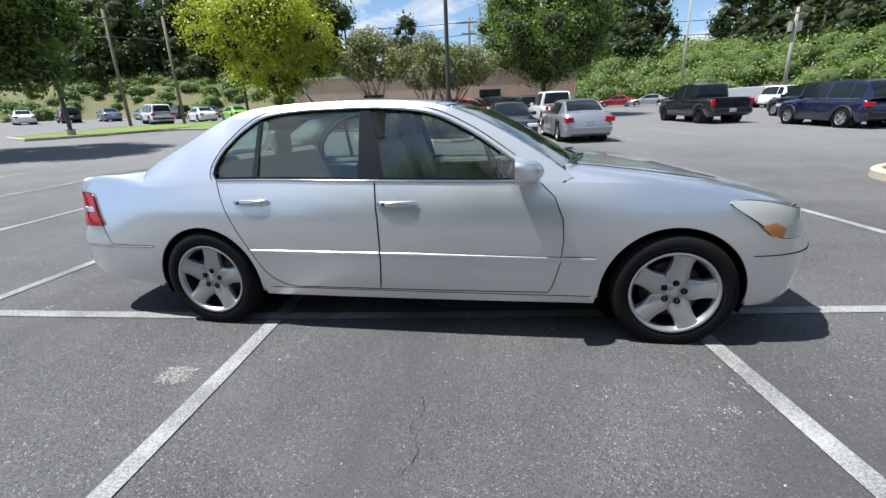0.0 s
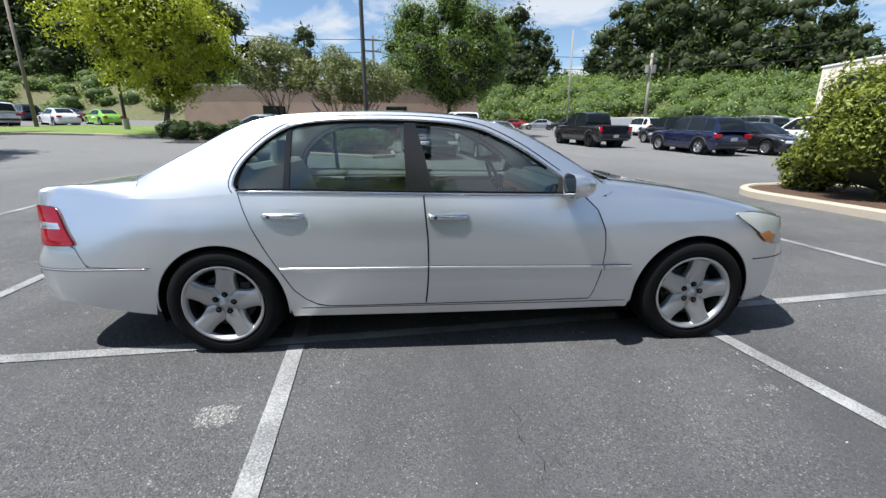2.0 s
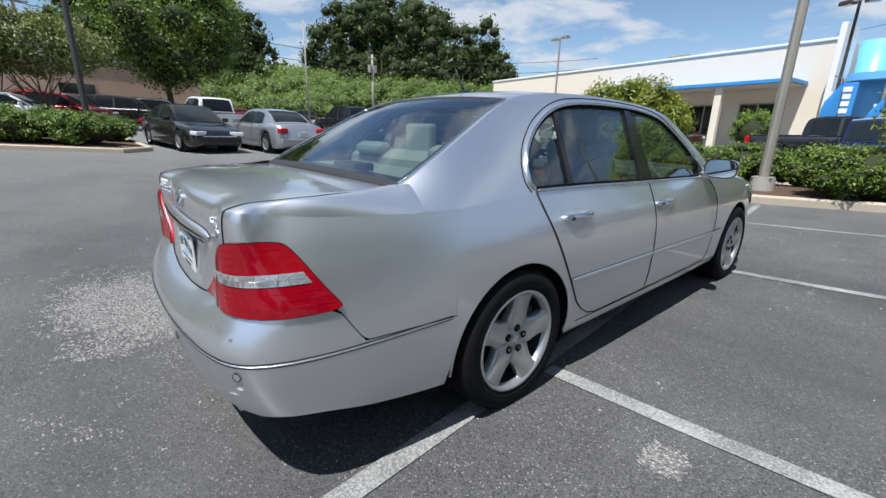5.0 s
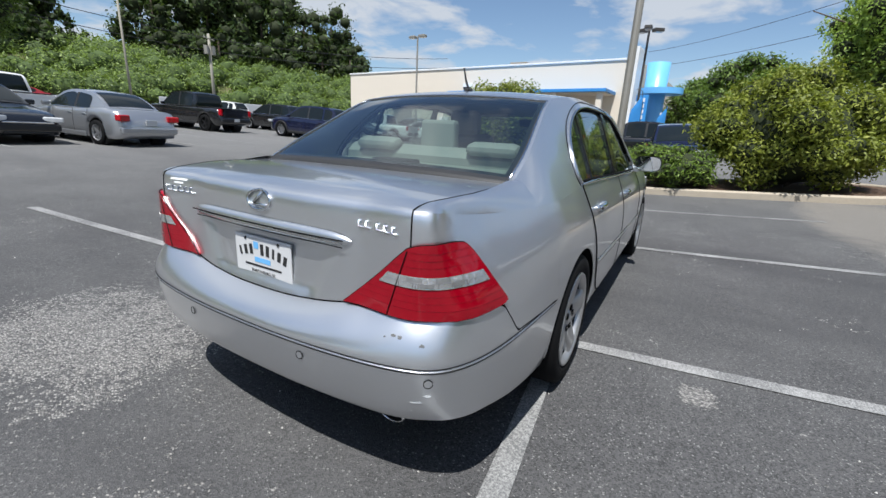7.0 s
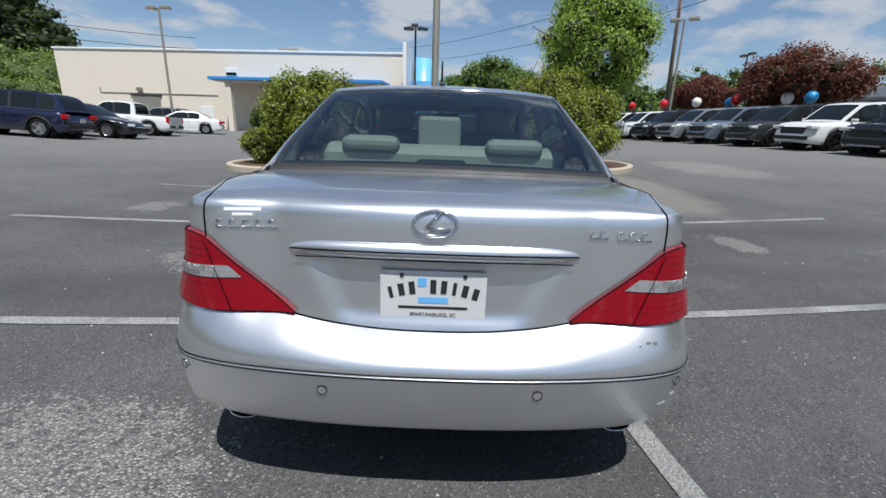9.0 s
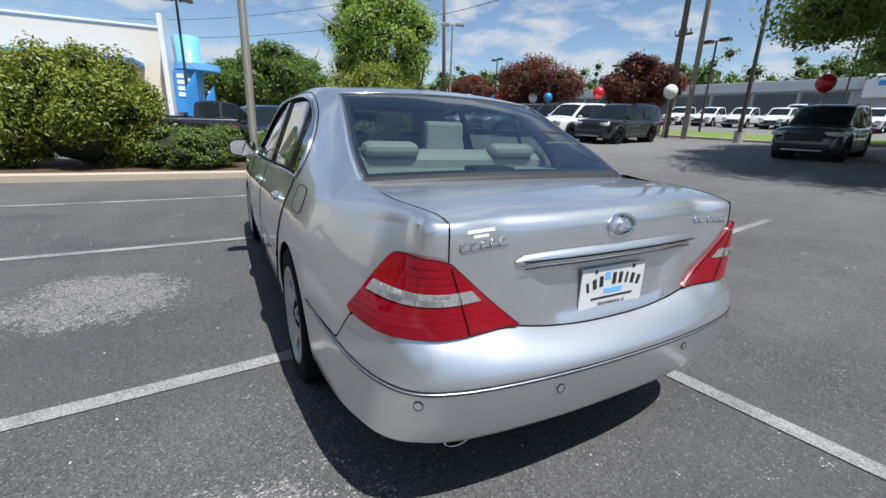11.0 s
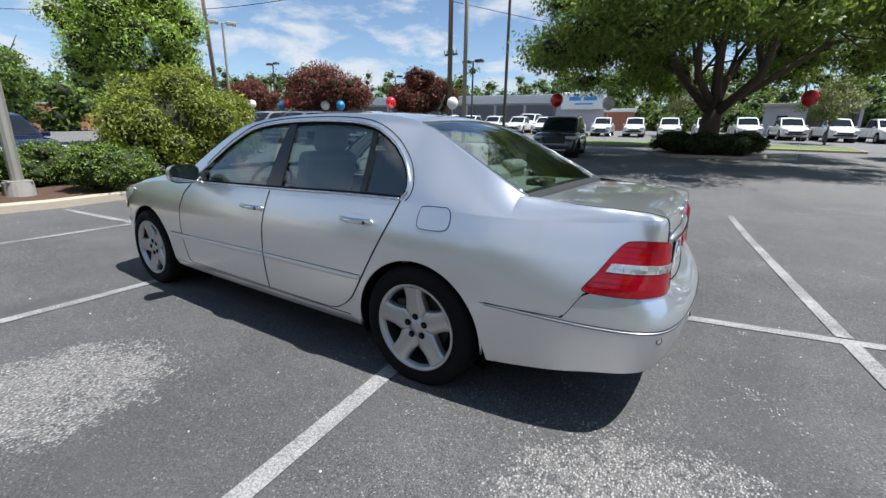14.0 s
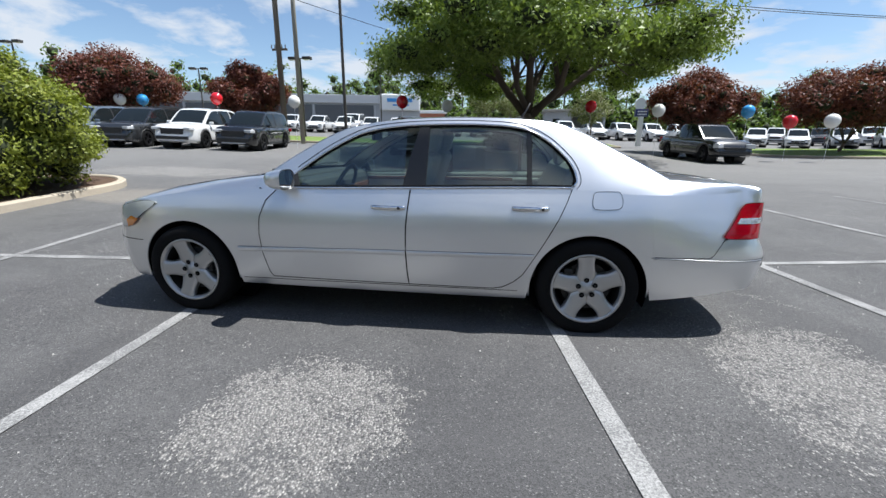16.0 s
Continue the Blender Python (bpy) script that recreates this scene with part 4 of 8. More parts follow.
def dealership():
    # local x runs along the street wall, -y looks to the lot
    t = thing("dealership_building", wall_frame((39.3, 38.1), (36.2, 3.9)) @ Matrix.Diagonal((34.34 / 25.56, 1.2, 1.17, 1)), "cream rendered single-storey dealership with a blue canopy", "building")
    L = 25.56
    part("wall", boxes(((L, 22, 7.4), (L / 2, 11, 2.9))), M_CREAM, t)
    part("coping", boxes(((L + 0.16, 0.5, 0.14), (L / 2, 0.17, 6.64), 0.02)), M_WHITE, t, "white metal coping")
    part("canopy", boxes(((11.5, 2.6, 0.22), (18.75, -1.3, 4.34), 0.02)), M_BLUE, t, "blue canopy fascia")
    part("canopy_soffit", boxes(((11.3, 2.4, 0.05), (18.75, -1.25, 4.20))), M_CREAM, t)
    for px in (14.2, 17.7, 21.2, 24.1):
        part("column", boxes(((0.36, 0.36, 4.4), (px, -2.2, 2.0), 0.02)), M_CREAM, t)
    for px in (16.9, 19.7, 22.5):
        w = part("window", boxes(((1.8, 0.12, 2.2), (px, -0.02, 2.15), 0.01)), M_DARKGLASS, t, "dark shop window")
        part("window_frame", boxes(*[((0.07, 0.16, 2.3), (px + d, -0.03, 2.15)) for d in (-0.9, 0, 0.9)], ((1.88, 0.16, 0.08), (px, -0.03, 3.28)), ((1.88, 0.16, 0.08), (px, -0.03, 1.05))), M_GALV, w)
    part("garage_door", boxes(((2.1, 0.10, 2.6), (6.65, -0.02, 1.80), 0.01)), M_GALV, t, "grey steel roller door")
    part("lintel", boxes(((2.4, 0.14, 0.12), (6.65, -0.04, 3.16), 0.01)), M_DARKPOLE, t)
    part("service_door", boxes(((0.95, 0.12, 2.0), (11.2, -0.02, 1.42), 0.01)), M_WHITE, t, "pale service door")
    v = part("vent", boxes(((0.82, 0.10, 0.55), (13.3, -0.03, 5.08), 0.01)), M_WHITE, t, "white framed louvred vent")
    part("louvre", boxes(((0.74, 0.06, 0.22), (13.3, -0.07, 4.93), 0.01)), M_DARKGLASS, v)
    part("wall_lamp", boxes(((0.42, 0.22, 0.26), (6.25, -0.12, 3.62), 0.04)), M_GALV, t)
    part("conduit", boxes(((9.0, 0.04, 0.04), (7.6, -0.03, 3.30)), ((0.04, 0.04, 0.4), (3.12, -0.03, 3.50))), M_GALV, t)
    part("roof_unit", boxes(((1.3, 1.2, 0.5), (17.0, 1.6, 6.8), 0.03)), M_GALV, t, "grey rooftop air unit")
    part("fin_wall", boxes(((0.24, 2.2, 8.0), (L + 0.14, -0.4, 3.15), 0.02)), M_WHITE, t, "white fin wall at the corner")
    # blue entrance drum beyond the corner
    bm = bmesh.new()
    cyl(bm, 0.62, 0.66, (L + 0.95, 1.4, -0.8), (L + 0.95, 1.4, 6.5), 28)
    tower = part("entrance_tower", bm, M_LIGHTBLUE, t, "light blue entrance drum", True)
    bm = bmesh.new()
    cyl(bm, 1.25, 1.25, (L + 1.35, 1.2, 4.35), (L + 1.35, 1.2, 4.75), 28)
    part("entrance_ring", bm, M_LIGHTBLUE, tower)
    sign = part("entrance_sign", boxes(((0.7, 0.12, 2.6), (L + 0.62, -0.3, 2.9), 0.02)), M_BLUE, t, "blue upright sign panel")
    for i in range(4):
        part("sign_bar", boxes(((0.34, 0.04, 0.26), (L + 0.62, -0.37, 3.85 - 0.38 * i), 0.01)), M_WHITE, sign, "white bar lettering")
    return t


dealership()


def sign_building():
    """Long low building across the road: its corner at the origin, its front along -x."""
    t = thing("service_building", pose(12.6, -66.2, gz(12.6, -66.2) - 0.3, 0, 0, 194.8), "long low grey service building with a pale sign panel", "building")
    pale = plain("pale_fascia", (0.52, 0.53, 0.55), 0.6, scale=2)
    part("wall", boxes(((54, 22, 5.2), (-27, 11, 2.6))), M_GREYWALL, t)
    part("fascia", boxes(((54.3, 0.5, 1.25), (-27, -0.15, 5.1), 0.04)), pale, t)
    part("gable", boxes(((6.4, 0.5, 2.5), (-3.2, -0.5, 4.7), 0.2)), M_WHITE, t, "white sign panel with blue bars")
    for x, z, w, h in ((-4.4, 5.0, 1.7, 0.55), (-2.2, 5.0, 1.9, 0.55), (-3.1, 4.25, 2.6, 0.2)):
        part("sign_bar", boxes(((w, 0.06, h), (x, -0.78, z), 0.02)), M_BLUE, t, "blue bar lettering")
    for i in range(9):
        x = -9.6 - 4.8 * i
        d = part("bay_door", boxes(((4.3, 0.2, 3.0), (x, -0.05, 2.7), 0.02)), M_SHUTTER, t, "dark glazed bay door")
        part("mullion", boxes(((0.12, 0.1, 3.0), (x + 2.4, -0.18, 2.7), 0.01)), pale, d)
    wing = part("side_wing", boxes(((4.6, 30, 3.4), (2.3, 19, 1.7))), M_BRICK, t, "red brick side wing")
    part("awning", boxes(((5.0, 30.4, 0.5), (2.4, 18.9, 3.6), 0.05)), M_WHITE, wing)
    for k in range(6):
        part("window", boxes(((0.1, 2.4, 1.5), (4.6, 6.5 + 4.6 * k, 1.9), 0.02)), M_DARKGLASS, wing)
    return t


sign_building()


def open_shed():
    t = thing("shed", pose(-10.4, -57.6, gz(-10.4, -57.6) - 0.1, 0, 0, 176), "low pale grey open-fronted shed behind the trucks", "shed")
    part("wall", boxes(((8.0, 0.2, 3.3), (0, 4.0, 1.65)), ((3.6, 5.0, 3.3), (-2.1, 1.5, 1.65), 0.02), ((0.25, 5.0, 3.3), (3.9, 1.5, 1.65), 0.02)), M_GREYWALL, t)
    part("roof", boxes(((8.4, 6.0, 0.3), (0, 1.4, 3.4), 0.04)), M_GREYCONC, t)
    part("floor_slab", boxes(((8.0, 5.4, 0.12), (0, 1.5, 0.06))), M_GREYCONC, t)
    part("window", boxes(((0.9, 0.1, 0.8), (-2.3, -1.02, 1.9), 0.02)), M_DARKGLASS, t)
    return t


open_shed()


def plain_building(x, y, z, heading, size, mat, label, doors=0):
    t = thing("building", pose(x, y, z, 0, 0, heading), label, "building")
    part("wall", boxes((size, (0, 0, size[2] / 2))), mat, t)
    part("parapet", boxes(((size[0] + 0.2, size[1] + 0.2, 0.25), (0, 0, size[2] + 0.05), 0.03)), M_GREYCONC, t)
    for i in range(doors):
        w = part("window", boxes(((2.2, 0.2, 1.5), (-size[0] / 2 + (i + 0.7) * size[0] / (doors + 0.4), -size[1] / 2, 1.7), 0.02)), M_DARKGLASS, t)
        part("sill", boxes(((2.4, 0.3, 0.1), (-size[0] / 2 + (i + 0.7) * size[0] / (doors + 0.4), -size[1] / 2 - 0.05, 0.9))), M_WHITE, w)
    return t


plain_building(-9.0, 46.5, 1.9, 4, (30, 7, 4.3), plain("faded_pink_render", (0.52, 0.36, 0.27), 0.9, grain=0.3, scale=0.9), "weathered pinkish block building below the bank", 2)
plain_building(66, -30.0, 1.6, 70, (34, 10, 3.4), M_BRICK, "red brick building across the street", 5)


def trailer(x, y, heading):
    t = thing("box_trailer", pose(x, y, gz(x, y), 0, 0, heading), "low pale grey box trailer parked by the bank", "trailer", "box trailers")
    part("box_body", boxes(((5.2, 2.3, 1.15), (0, 0, 1.05), 0.05)), M_GREYWALL, t)
    part("chassis", boxes(((5.4, 1.4, 0.16), (0, 0, 0.45), 0.02)), M_TRIM, t)
    for s in (-1, 1):
        w = part("wheel", wheel_mesh(0.36, 0.22), M_TYRE, t, "", True)
        w.matrix_basis = pose(-0.6, s * 1.0, 0.36)
    return t


for i in range(3):
    trailer(19.4 + 5.4 * i, 39.0 - 2.6 * i, -26)


# ---- lamp posts, poles, wires ----
def lot_lamp(x, y, top, label, heads=2, mat=M_GALV, base_h=0.0, r=0.09, turn=80, name="street_lamp", lean=0.0):
    z = gz(x, y)
    t = thing(name, pose(x, y, z, lean, 0, 0), label, "street lamp", "lot lamps")
    if base_h:
        part("base", cyl(bmesh.new(), 0.23, 0.21, (0, 0, -0.2), (0, 0, base_h), 20), M_GREYCONC, t, "round concrete footing")
    bm = bmesh.new()
    cyl(bm, r, r * 0.75, (0, 0, base_h), (0, 0, top - z), 10)
    part("pole", bm, mat, t, smooth=False)
    part("base_plate", boxes(((r * 3.6, r * 3.6, 0.03), (0, 0, base_h + 0.015), 0.005)), mat, t)
    for k in range(heads):
        a = radians(turn + 360 * k / max(2, heads))
        d = Vector((math.cos(a), math.sin(a), 0))
        h = part("lamp_head", boxes(((0.62, 0.42, 0.2), d * 0.55 + Vector((0, 0, top - z)), 0.03, Euler((0, 0, a)))), mat, t)
        part("lens", boxes(((0.5, 0.34, 0.02), d * 0.55 + Vector((0, 0, top - z - 0.105)), 0, Euler((0, 0, a)))), M_LENS, h)
        part("arm", cyl(bmesh.new(), 0.03, 0.03, (0, 0, top - z), d * 0.35 + Vector((0, 0, top - z)), 8), mat, h)
    return t


def timber_pole(x, y, height, label, mat=M_TIMBER, r=0.15, arms=(), lean=(0, 0), transformer=False, z=None):
    z = gz(x, y) if z is None else z
    t = thing("utility_pole", pose(x, y, z, lean[0], lean[1], 0), label, "utility pole", "utility poles")
    part("pole", cyl(bmesh.new(), r, r * 0.7, (0, 0, -0.3), (0, 0, height), 10), mat, t, smooth=True)
    for h, half, turn in arms:
        a = part("crossarm", boxes(((half * 2, 0.1, 0.12), (0, -r * 0.8, h), 0.01, Euler((0, 0, radians(turn))))), mat, t)
        for s in (-0.9, -0.45, 0.45, 0.9):
            bm = bmesh.new()
            cyl(bm, 0.04, 0.03, (s * half * math.cos(radians(turn)), s * half * math.sin(radians(turn)), h + 0.05), (s * half * math.cos(radians(turn)), s * half * math.sin(radians(turn)), h + 0.25), 8)
            part("insulator", bm, M_GREYCONC, a)
    if transformer:
        for s in (-1, 1):
            part("transformer", cyl(bmesh.new(), 0.28, 0.28, (s * 0.42, 0, height - 2.3), (s * 0.42, 0, height - 1.35), 16), M_GALV, t, "grey can transformer", False)
    return t


def cable(p, q, sag, r=0.025, group="overhead cables"):
    p, q = Vector(p), Vector(q)
    pts = [p + (q - p) * k / 24 - Vector((0, 0, sag * 4 * (k / 24) * (1 - k / 24))) for k in range(25)]
    ob = part("overhead_cable", tube(bmesh.new(), pts, r, 5), M_CABLE)
    return tagged(ob, "black overhead cable between poles", "cable", group)


lot_lamp(7.75, 0.36, 9.8, "square tan steel lamp post on a concrete footing in the island", 2, M_GALV, 0.40, 0.095, 20)
lot_lamp(27.7, 20.0, 8.7, "lamp post with two flood heads before the cream building", 2, M_GALV, 0, 0.09, 80)
lot_lamp(27.2, 2.4, 7.9, "dark lamp post with three flood heads at the corner", 3, M_DARKPOLE, 0, 0.085, 60)
lot_lamp(26.9, -15.4, 8.9, "twin-head lamp post behind the display row", 2, M_GALV, 0, 0.09, 60)
lot_lamp(-2.6, 16.6, 11.3, "tall dark lamp post in the hedge bed", 1, M_DARKPOLE, 0.4, 0.10, 60)
lot_lamp(-20.9, 28.6, 11.0, "dark lamp post on a concrete footing in the lawn", 1, M_DARKPOLE, 0.9, 0.11, 60)
lot_lamp(-25.0, 17.6, 10.0, "dark lamp post on the lawn tip", 1, M_DARKPOLE, 0.4, 0.11, 60)
lot_lamp(9.0, -22.7, 15.0, "tall black lamp post on a concrete footing", 1, M_DARKPOLE, 0.55, 0.10, 60)
lot_lamp(14.1, -27.6, 7.3, "far lamp post with two flood heads", 2, M_DARKPOLE, 0, 0.08, 0)
lot_lamp(29.0, -36.5, 8.3, "far lamp post with two flood heads", 2, M_DARKPOLE, 0, 0.08, 10)
lot_lamp(12.3, -42.5, 9.0, "far lamp post with two flood heads", 2, M_DARKPOLE, 0, 0.08, 0)
lot_lamp(38.2, -27.4, 9.0, "far lamp post with two flood heads", 2, M_DARKPOLE, 0, 0.08, 0)
timber_pole(13.0, -22.5, 17, "tall dark timber utility pole", M_TIMBER, 0.18, ((5.6, 0.5, 0),))
timber_pole(11.9, -22.6, 18, "pale timber utility pole", M_PALEPOLE, 0.15)
timber_pole(34.0, -18.7, 15.2, "leaning timber utility pole", M_TIMBER, 0.19, ((14.0, 1.2, 70),), (0, 4))
timber_pole(29.2, 51.5, 9.4, "timber utility pole with two transformers on the bank", M_PALEPOLE, 0.21, ((8.8, 1.1, 30),), (0, 0), True)
timber_pole(15.0, 40.3, 9.8, "slim pale pole by the bank", M_PALEPOLE, 0.10)
timber_pole(-5.6, 52.8, 11.0, "timber utility pole with a crossarm", M_TIMBER, 0.19, ((10.4, 1.6, 10), (9.2, 1.0, 10)))
timber_pole(-28.2, 30.1, 8.5, "timber pole beside the lawn", M_TIMBER, 0.14, (), (0, 0))
timber_pole(-32.4, 28.8, 9.0, "timber utility pole across the lane", M_TIMBER, 0.14, ((8.3, 1.0, 40),))
for k, (h, sag) in enumerate(((13.0, 1.2), (10.6, 1.0))):
    cable((34.5, -18.7, h + 1.0), (13.0, -22.5, h + 1.8), sag * 0.5, 0.026)
    cable((13.0, -22.5, h + 1.8), (-48, -42, h + 1.0), sag, 0.026)
    cable((34.5, -18.7, h + 1.0), (82, 12, h + 3.0), sag, 0.026)
cable((13.0, -22.5, 10.0), (-20, -66, 9.0), 0.8, 0.02)
cable((-48, -38, 10.4), (13.0, -22.5, 12.0), 1.0, 0.026)
for h in (11.2, 9.8):
    cable((-32.4, 28.8, h - 0.8), (-5.6, 52.8, h + 1.6), 0.9, 0.035)
    cable((-5.6, 52.8, h + 1.6), (29.2, 51.5, h - 0.4), 0.7, 0.035)
    cable((29.2, 51.5, h - 0.4), (60, 36, h + 1.6), 0.7, 0.035)
    cable((-32.4, 28.8, h - 0.8), (-62, 14, h - 0.6), 0.8, 0.035)


# ---- lawns, beds ----
def lawn(outline, label, mat=M_GRASS, kerb=True):
    island(outline, label, mat, 0.14, 0.15)


lawn([(-24.6, 14.8), (-23.6, 19.5), (-22.6, 22.6), (-19.5, 23.4), (-16.3, 23.0), (-13.4, 24.0), (-14.5, 33), (-22, 39), (-29, 36), (-30, 24), (-27.5, 16)], "mown lawn with a kerb beyond the lane")
lawn([(-6.1, 14.0), (-2.0, 13.1), (-1.2, 14.0), (-1.5, 17.6), (-6.4, 18.2), (-7.0, 15.8)], "mulched hedge bed with a concrete kerb", M_MULCH)
lawn([(-12.6, 18.9), (-8.0, 20.1), (-6.2, 21.0), (-5.4, 23.8), (-6.8, 25.0), (-12.6, 24.4)], "dark mulch bed under crape myrtles", M_MULCH)
lawn([(-3.6, -19.7), (-0.9, -19.4), (0.2, -21.0), (-0.4, -23.0), (-3.6, -23.4), (-4.6, -21.4)], "shaded mulch island round the large oak", M_MULCH)
lawn([(50, -23.0), (14, -23.3), (6.0, -24.2), (5.0, -26.6), (-9.5, -29.0), (-9.5, -33), (5, -31), (50, -29)], "grass verge with a kerb along the road")
lawn([(-14.0, -27.5), (-19.0, -20.5), (-44, -11), (-48, -18), (-20, -33)], "grass verge beside the entrance")

# ---- foliage ----
def shrub(x, y, rx, ry, h, leaves, label, count, leaf=0.06, seed=3, name="shrub", turn=0.0, zbase=None, blobs_n=60, category="shrub"):
    rng = np.random.default_rng(seed)
    z = gz(x, y) + 0.12 if zbase is None else zbase
    t = thing(name, pose(x, y, z, 0, 0, turn), label, category)
    blobs = []
    for _ in range(blobs_n):
        d = rng.normal(size=3)
        d[2] = abs(d[2]) * 0.9 + 0.05 if rng.random() < 0.7 else -abs(d[2]) * 0.5
        d /= np.linalg.norm(d)
        k = 0.72 + 0.16 * rng.random()
        s = 0.20 + 0.12 * rng.random()
        bulge = 1.0 if d[2] > 0 else 0.96
        zc = h * 0.42
        blobs.append((d[0] * rx * k * bulge, d[1] * ry * k * bulge, max(0.16 * h, zc + d[2] * h * 0.58 * k), rx * s, ry * s, h * s * 0.62))
    part("foliage", leaf_cloud("foliage", blobs, count, leaf, leaves, rng, 0.35), leaves, t)
    # solid core, its dark colour painted in as the shrub's inner shade
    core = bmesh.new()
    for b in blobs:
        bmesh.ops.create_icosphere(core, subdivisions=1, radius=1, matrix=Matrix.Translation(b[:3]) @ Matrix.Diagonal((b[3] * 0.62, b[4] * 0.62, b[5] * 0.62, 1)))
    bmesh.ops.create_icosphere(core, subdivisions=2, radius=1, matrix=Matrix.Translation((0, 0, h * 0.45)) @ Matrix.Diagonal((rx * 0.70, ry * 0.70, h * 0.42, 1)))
    part("shade_core", core, M_INNER, t, "solid core coloured like the shaded inside of the shrub", True)
    bm = bmesh.new()
    for k in range(5):
        a = 2 * math.pi * k / 5
        tube(bm, [(0.08 * math.cos(a), 0.08 * math.sin(a), -0.15), (rx * 0.3 * math.cos(a), ry * 0.3 * math.sin(a), h * 0.3), (rx * 0.55 * math.cos(a), ry * 0.55 * math.sin(a), h * 0.6)], 0.04, 6, r_end=0.015)
    part("stem", bm, M_BARK, t)
    return t


shrub(8.0, 3.5, 1.42, 1.45, 2.42, L_SHRUB, "large rounded yellow-green shrub in the island", 42000, 0.085, 5, turn=10)
shrub(8.55, -3.05, 1.75, 1.80, 2.50, L_SHRUB, "very large rounded yellow-green shrub in the island", 52000, 0.085, 6)
shrub(7.8, 4.75, 0.7, 0.75, 1.0, L_SHRUB, "low yellow-green shrub at the island end", 7000, 0.07, 7)
for i, (hx, hy, hl) in enumerate(((7.55, 1.75, 1.1), (7.45, -1.0, 0.85), (8.6, 1.0, 1.1), (8.8, -0.6, 1.1))):
    shrub(hx, hy, 0.64, hl, 0.94, L_HEDGE, "low clipped green hedge in the island", 9000, 0.055, 20 + i, "hedge", 6, category="hedge", blobs_n=70)
for i, (hx, hy, rx, ry, h) in enumerate(((-5.4, 15.2, 0.95, 0.9, 0.95), (-4.1, 14.8, 1.0, 0.9, 0.9), (-2.7, 14.5, 0.95, 0.9, 0.95), (-5.0, 16.8, 1.1, 1.0, 1.0), (-3.3, 17.0, 1.1, 1.0, 1.0), (-1.9, 16.4, 0.7, 0.8, 0.9))):
    shrub(hx, hy, rx, ry, h, L_OAK, "low dark green spreading shrub in the hedge bed", 5000, 0.09, 40 + i, blobs_n=40)
for i in range(3):
    shrub(-12.6 + 1.3 * i, 19.6 + 0.35 * i, 0.95, 0.9, 1.0, L_DARK, "dark clipped shrub along the mulch bed", 2500, 0.13, 60 + i, blobs_n=30)
for i, (hx, hy) in enumerate(((-3.5, -20.6), (-2.1, -20.3), (-0.9, -20.9), (-1.2, -22.3), (-3.5, -22.3))):
    shrub(hx, hy, 1.1, 1.0, 1.0, L_DARK if i < 3 else L_OAK, "low dark shrub under the oak", 4000, 0.10, 80 + i, blobs_n=34)
shrub(32.6, 15.4, 1.4, 1.3, 2.2, L_OAK, "green bush against the cream wall", 4000, 0.13, 90, blobs_n=30)
shrub(28.4, 5.9, 1.5, 1.4, 2.4, L_HEDGE, "bright green bush before the shop windows", 5000, 0.13, 91, blobs_n=30)

tree(-16.4, 25.4, 9.8, 5.0, L_LIME, "lime-green broadleaf tree on the lawn", trunk_r=0.17, low=0.22, leaf=0.21, count=36000, blobs_n=90, seed=11, crown_from=0.2, forks=5, core=0.3)
tree(2.6, 35.4, 11.6, 5.6, L_OAK, "dense dark green maple above parked cars", trunk_r=0.22, low=0.22, leaf=0.21, count=38000, blobs_n=90, seed=12, crown_from=0.24, forks=5)
for i, (cx, cy, ch) in enumerate(((-10.0, 28.2, 6.4), (-5.9, 26.9, 5.6), (-3.5, 27.2, 5.5))):
    tree(cx, cy, ch, 2.5, L_CRAPE, "multi-stemmed crape myrtle with pale blossom", trunk_r=0.09, low=0.12, leaf=0.17, count=13000, seed=20 + i, crown_from=0.4, forks=6, spread=0.42, core=0)
tree(-19.2, 9.6, 9.4, 3.7, L_OAK, "dark green tree overhanging the lane", crown_from=0.14, trunk_r=0.2, leaf=0.2, count=30000, seed=31, blobs_n=80)
shade_oak(-2.2, -21.2)
tree(26.5, -9.6, 10.4, 3.8, L_BRIGHT, "bright green oak behind the island", trunk_r=0.18, low=0.2, leaf=0.18, count=52000, blobs_n=120, seed=33, crown_from=0.2, forks=5)
for i, (ox, oy, oh, orr) in enumerate(((43.0, -4.4, 8.0, 4.2), (46.5, -0.5, 6.6, 3.4), (51.0, -8.0, 8.4, 4.0))):
    tree(ox, oy, oh, orr, L_OAK, "rounded green tree beyond the far lane", trunk_r=0.2, leaf=0.3, count=12000, seed=140 + i, crown_from=0.18, blobs_n=60)
for i, (ox, oy, oh) in enumerate(((-9.2, -39.0, 4.6), (1.6, -52.0, 6.6), (-2.0, -54.0, 5.6), (-26.0, -27.6, 4.4))):
    tree(ox, oy, oh, 2.0, L_CRAPE, "small ornamental tree on the verge across the road", trunk_r=0.08, leaf=0.17, count=6000, seed=150 + i, crown_from=0.3, core=0)
for i, (rx, ry, rh, rr) in enumerate(((22.6, -20.6, 5.2, 3.6), (15.4, -22.9, 4.9, 2.5), (32.6, -20.9, 4.7, 2.6), (-12.4, -24.4, 4.9, 2.9), (-20.6, -24.5, 5.1, 3.6), (-27.5, -21.0, 5.0, 3.0))):
    tree(rx, ry, rh * 0.96, rr * 0.90, L_RED, "dark red-leaved crape myrtle with several stems", trunk_r=0.09, low=0.14, leaf=0.17, count=26000, blobs_n=80, seed=50 + i, crown_from=0.34, forks=6, spread=0.5, core=0.45)


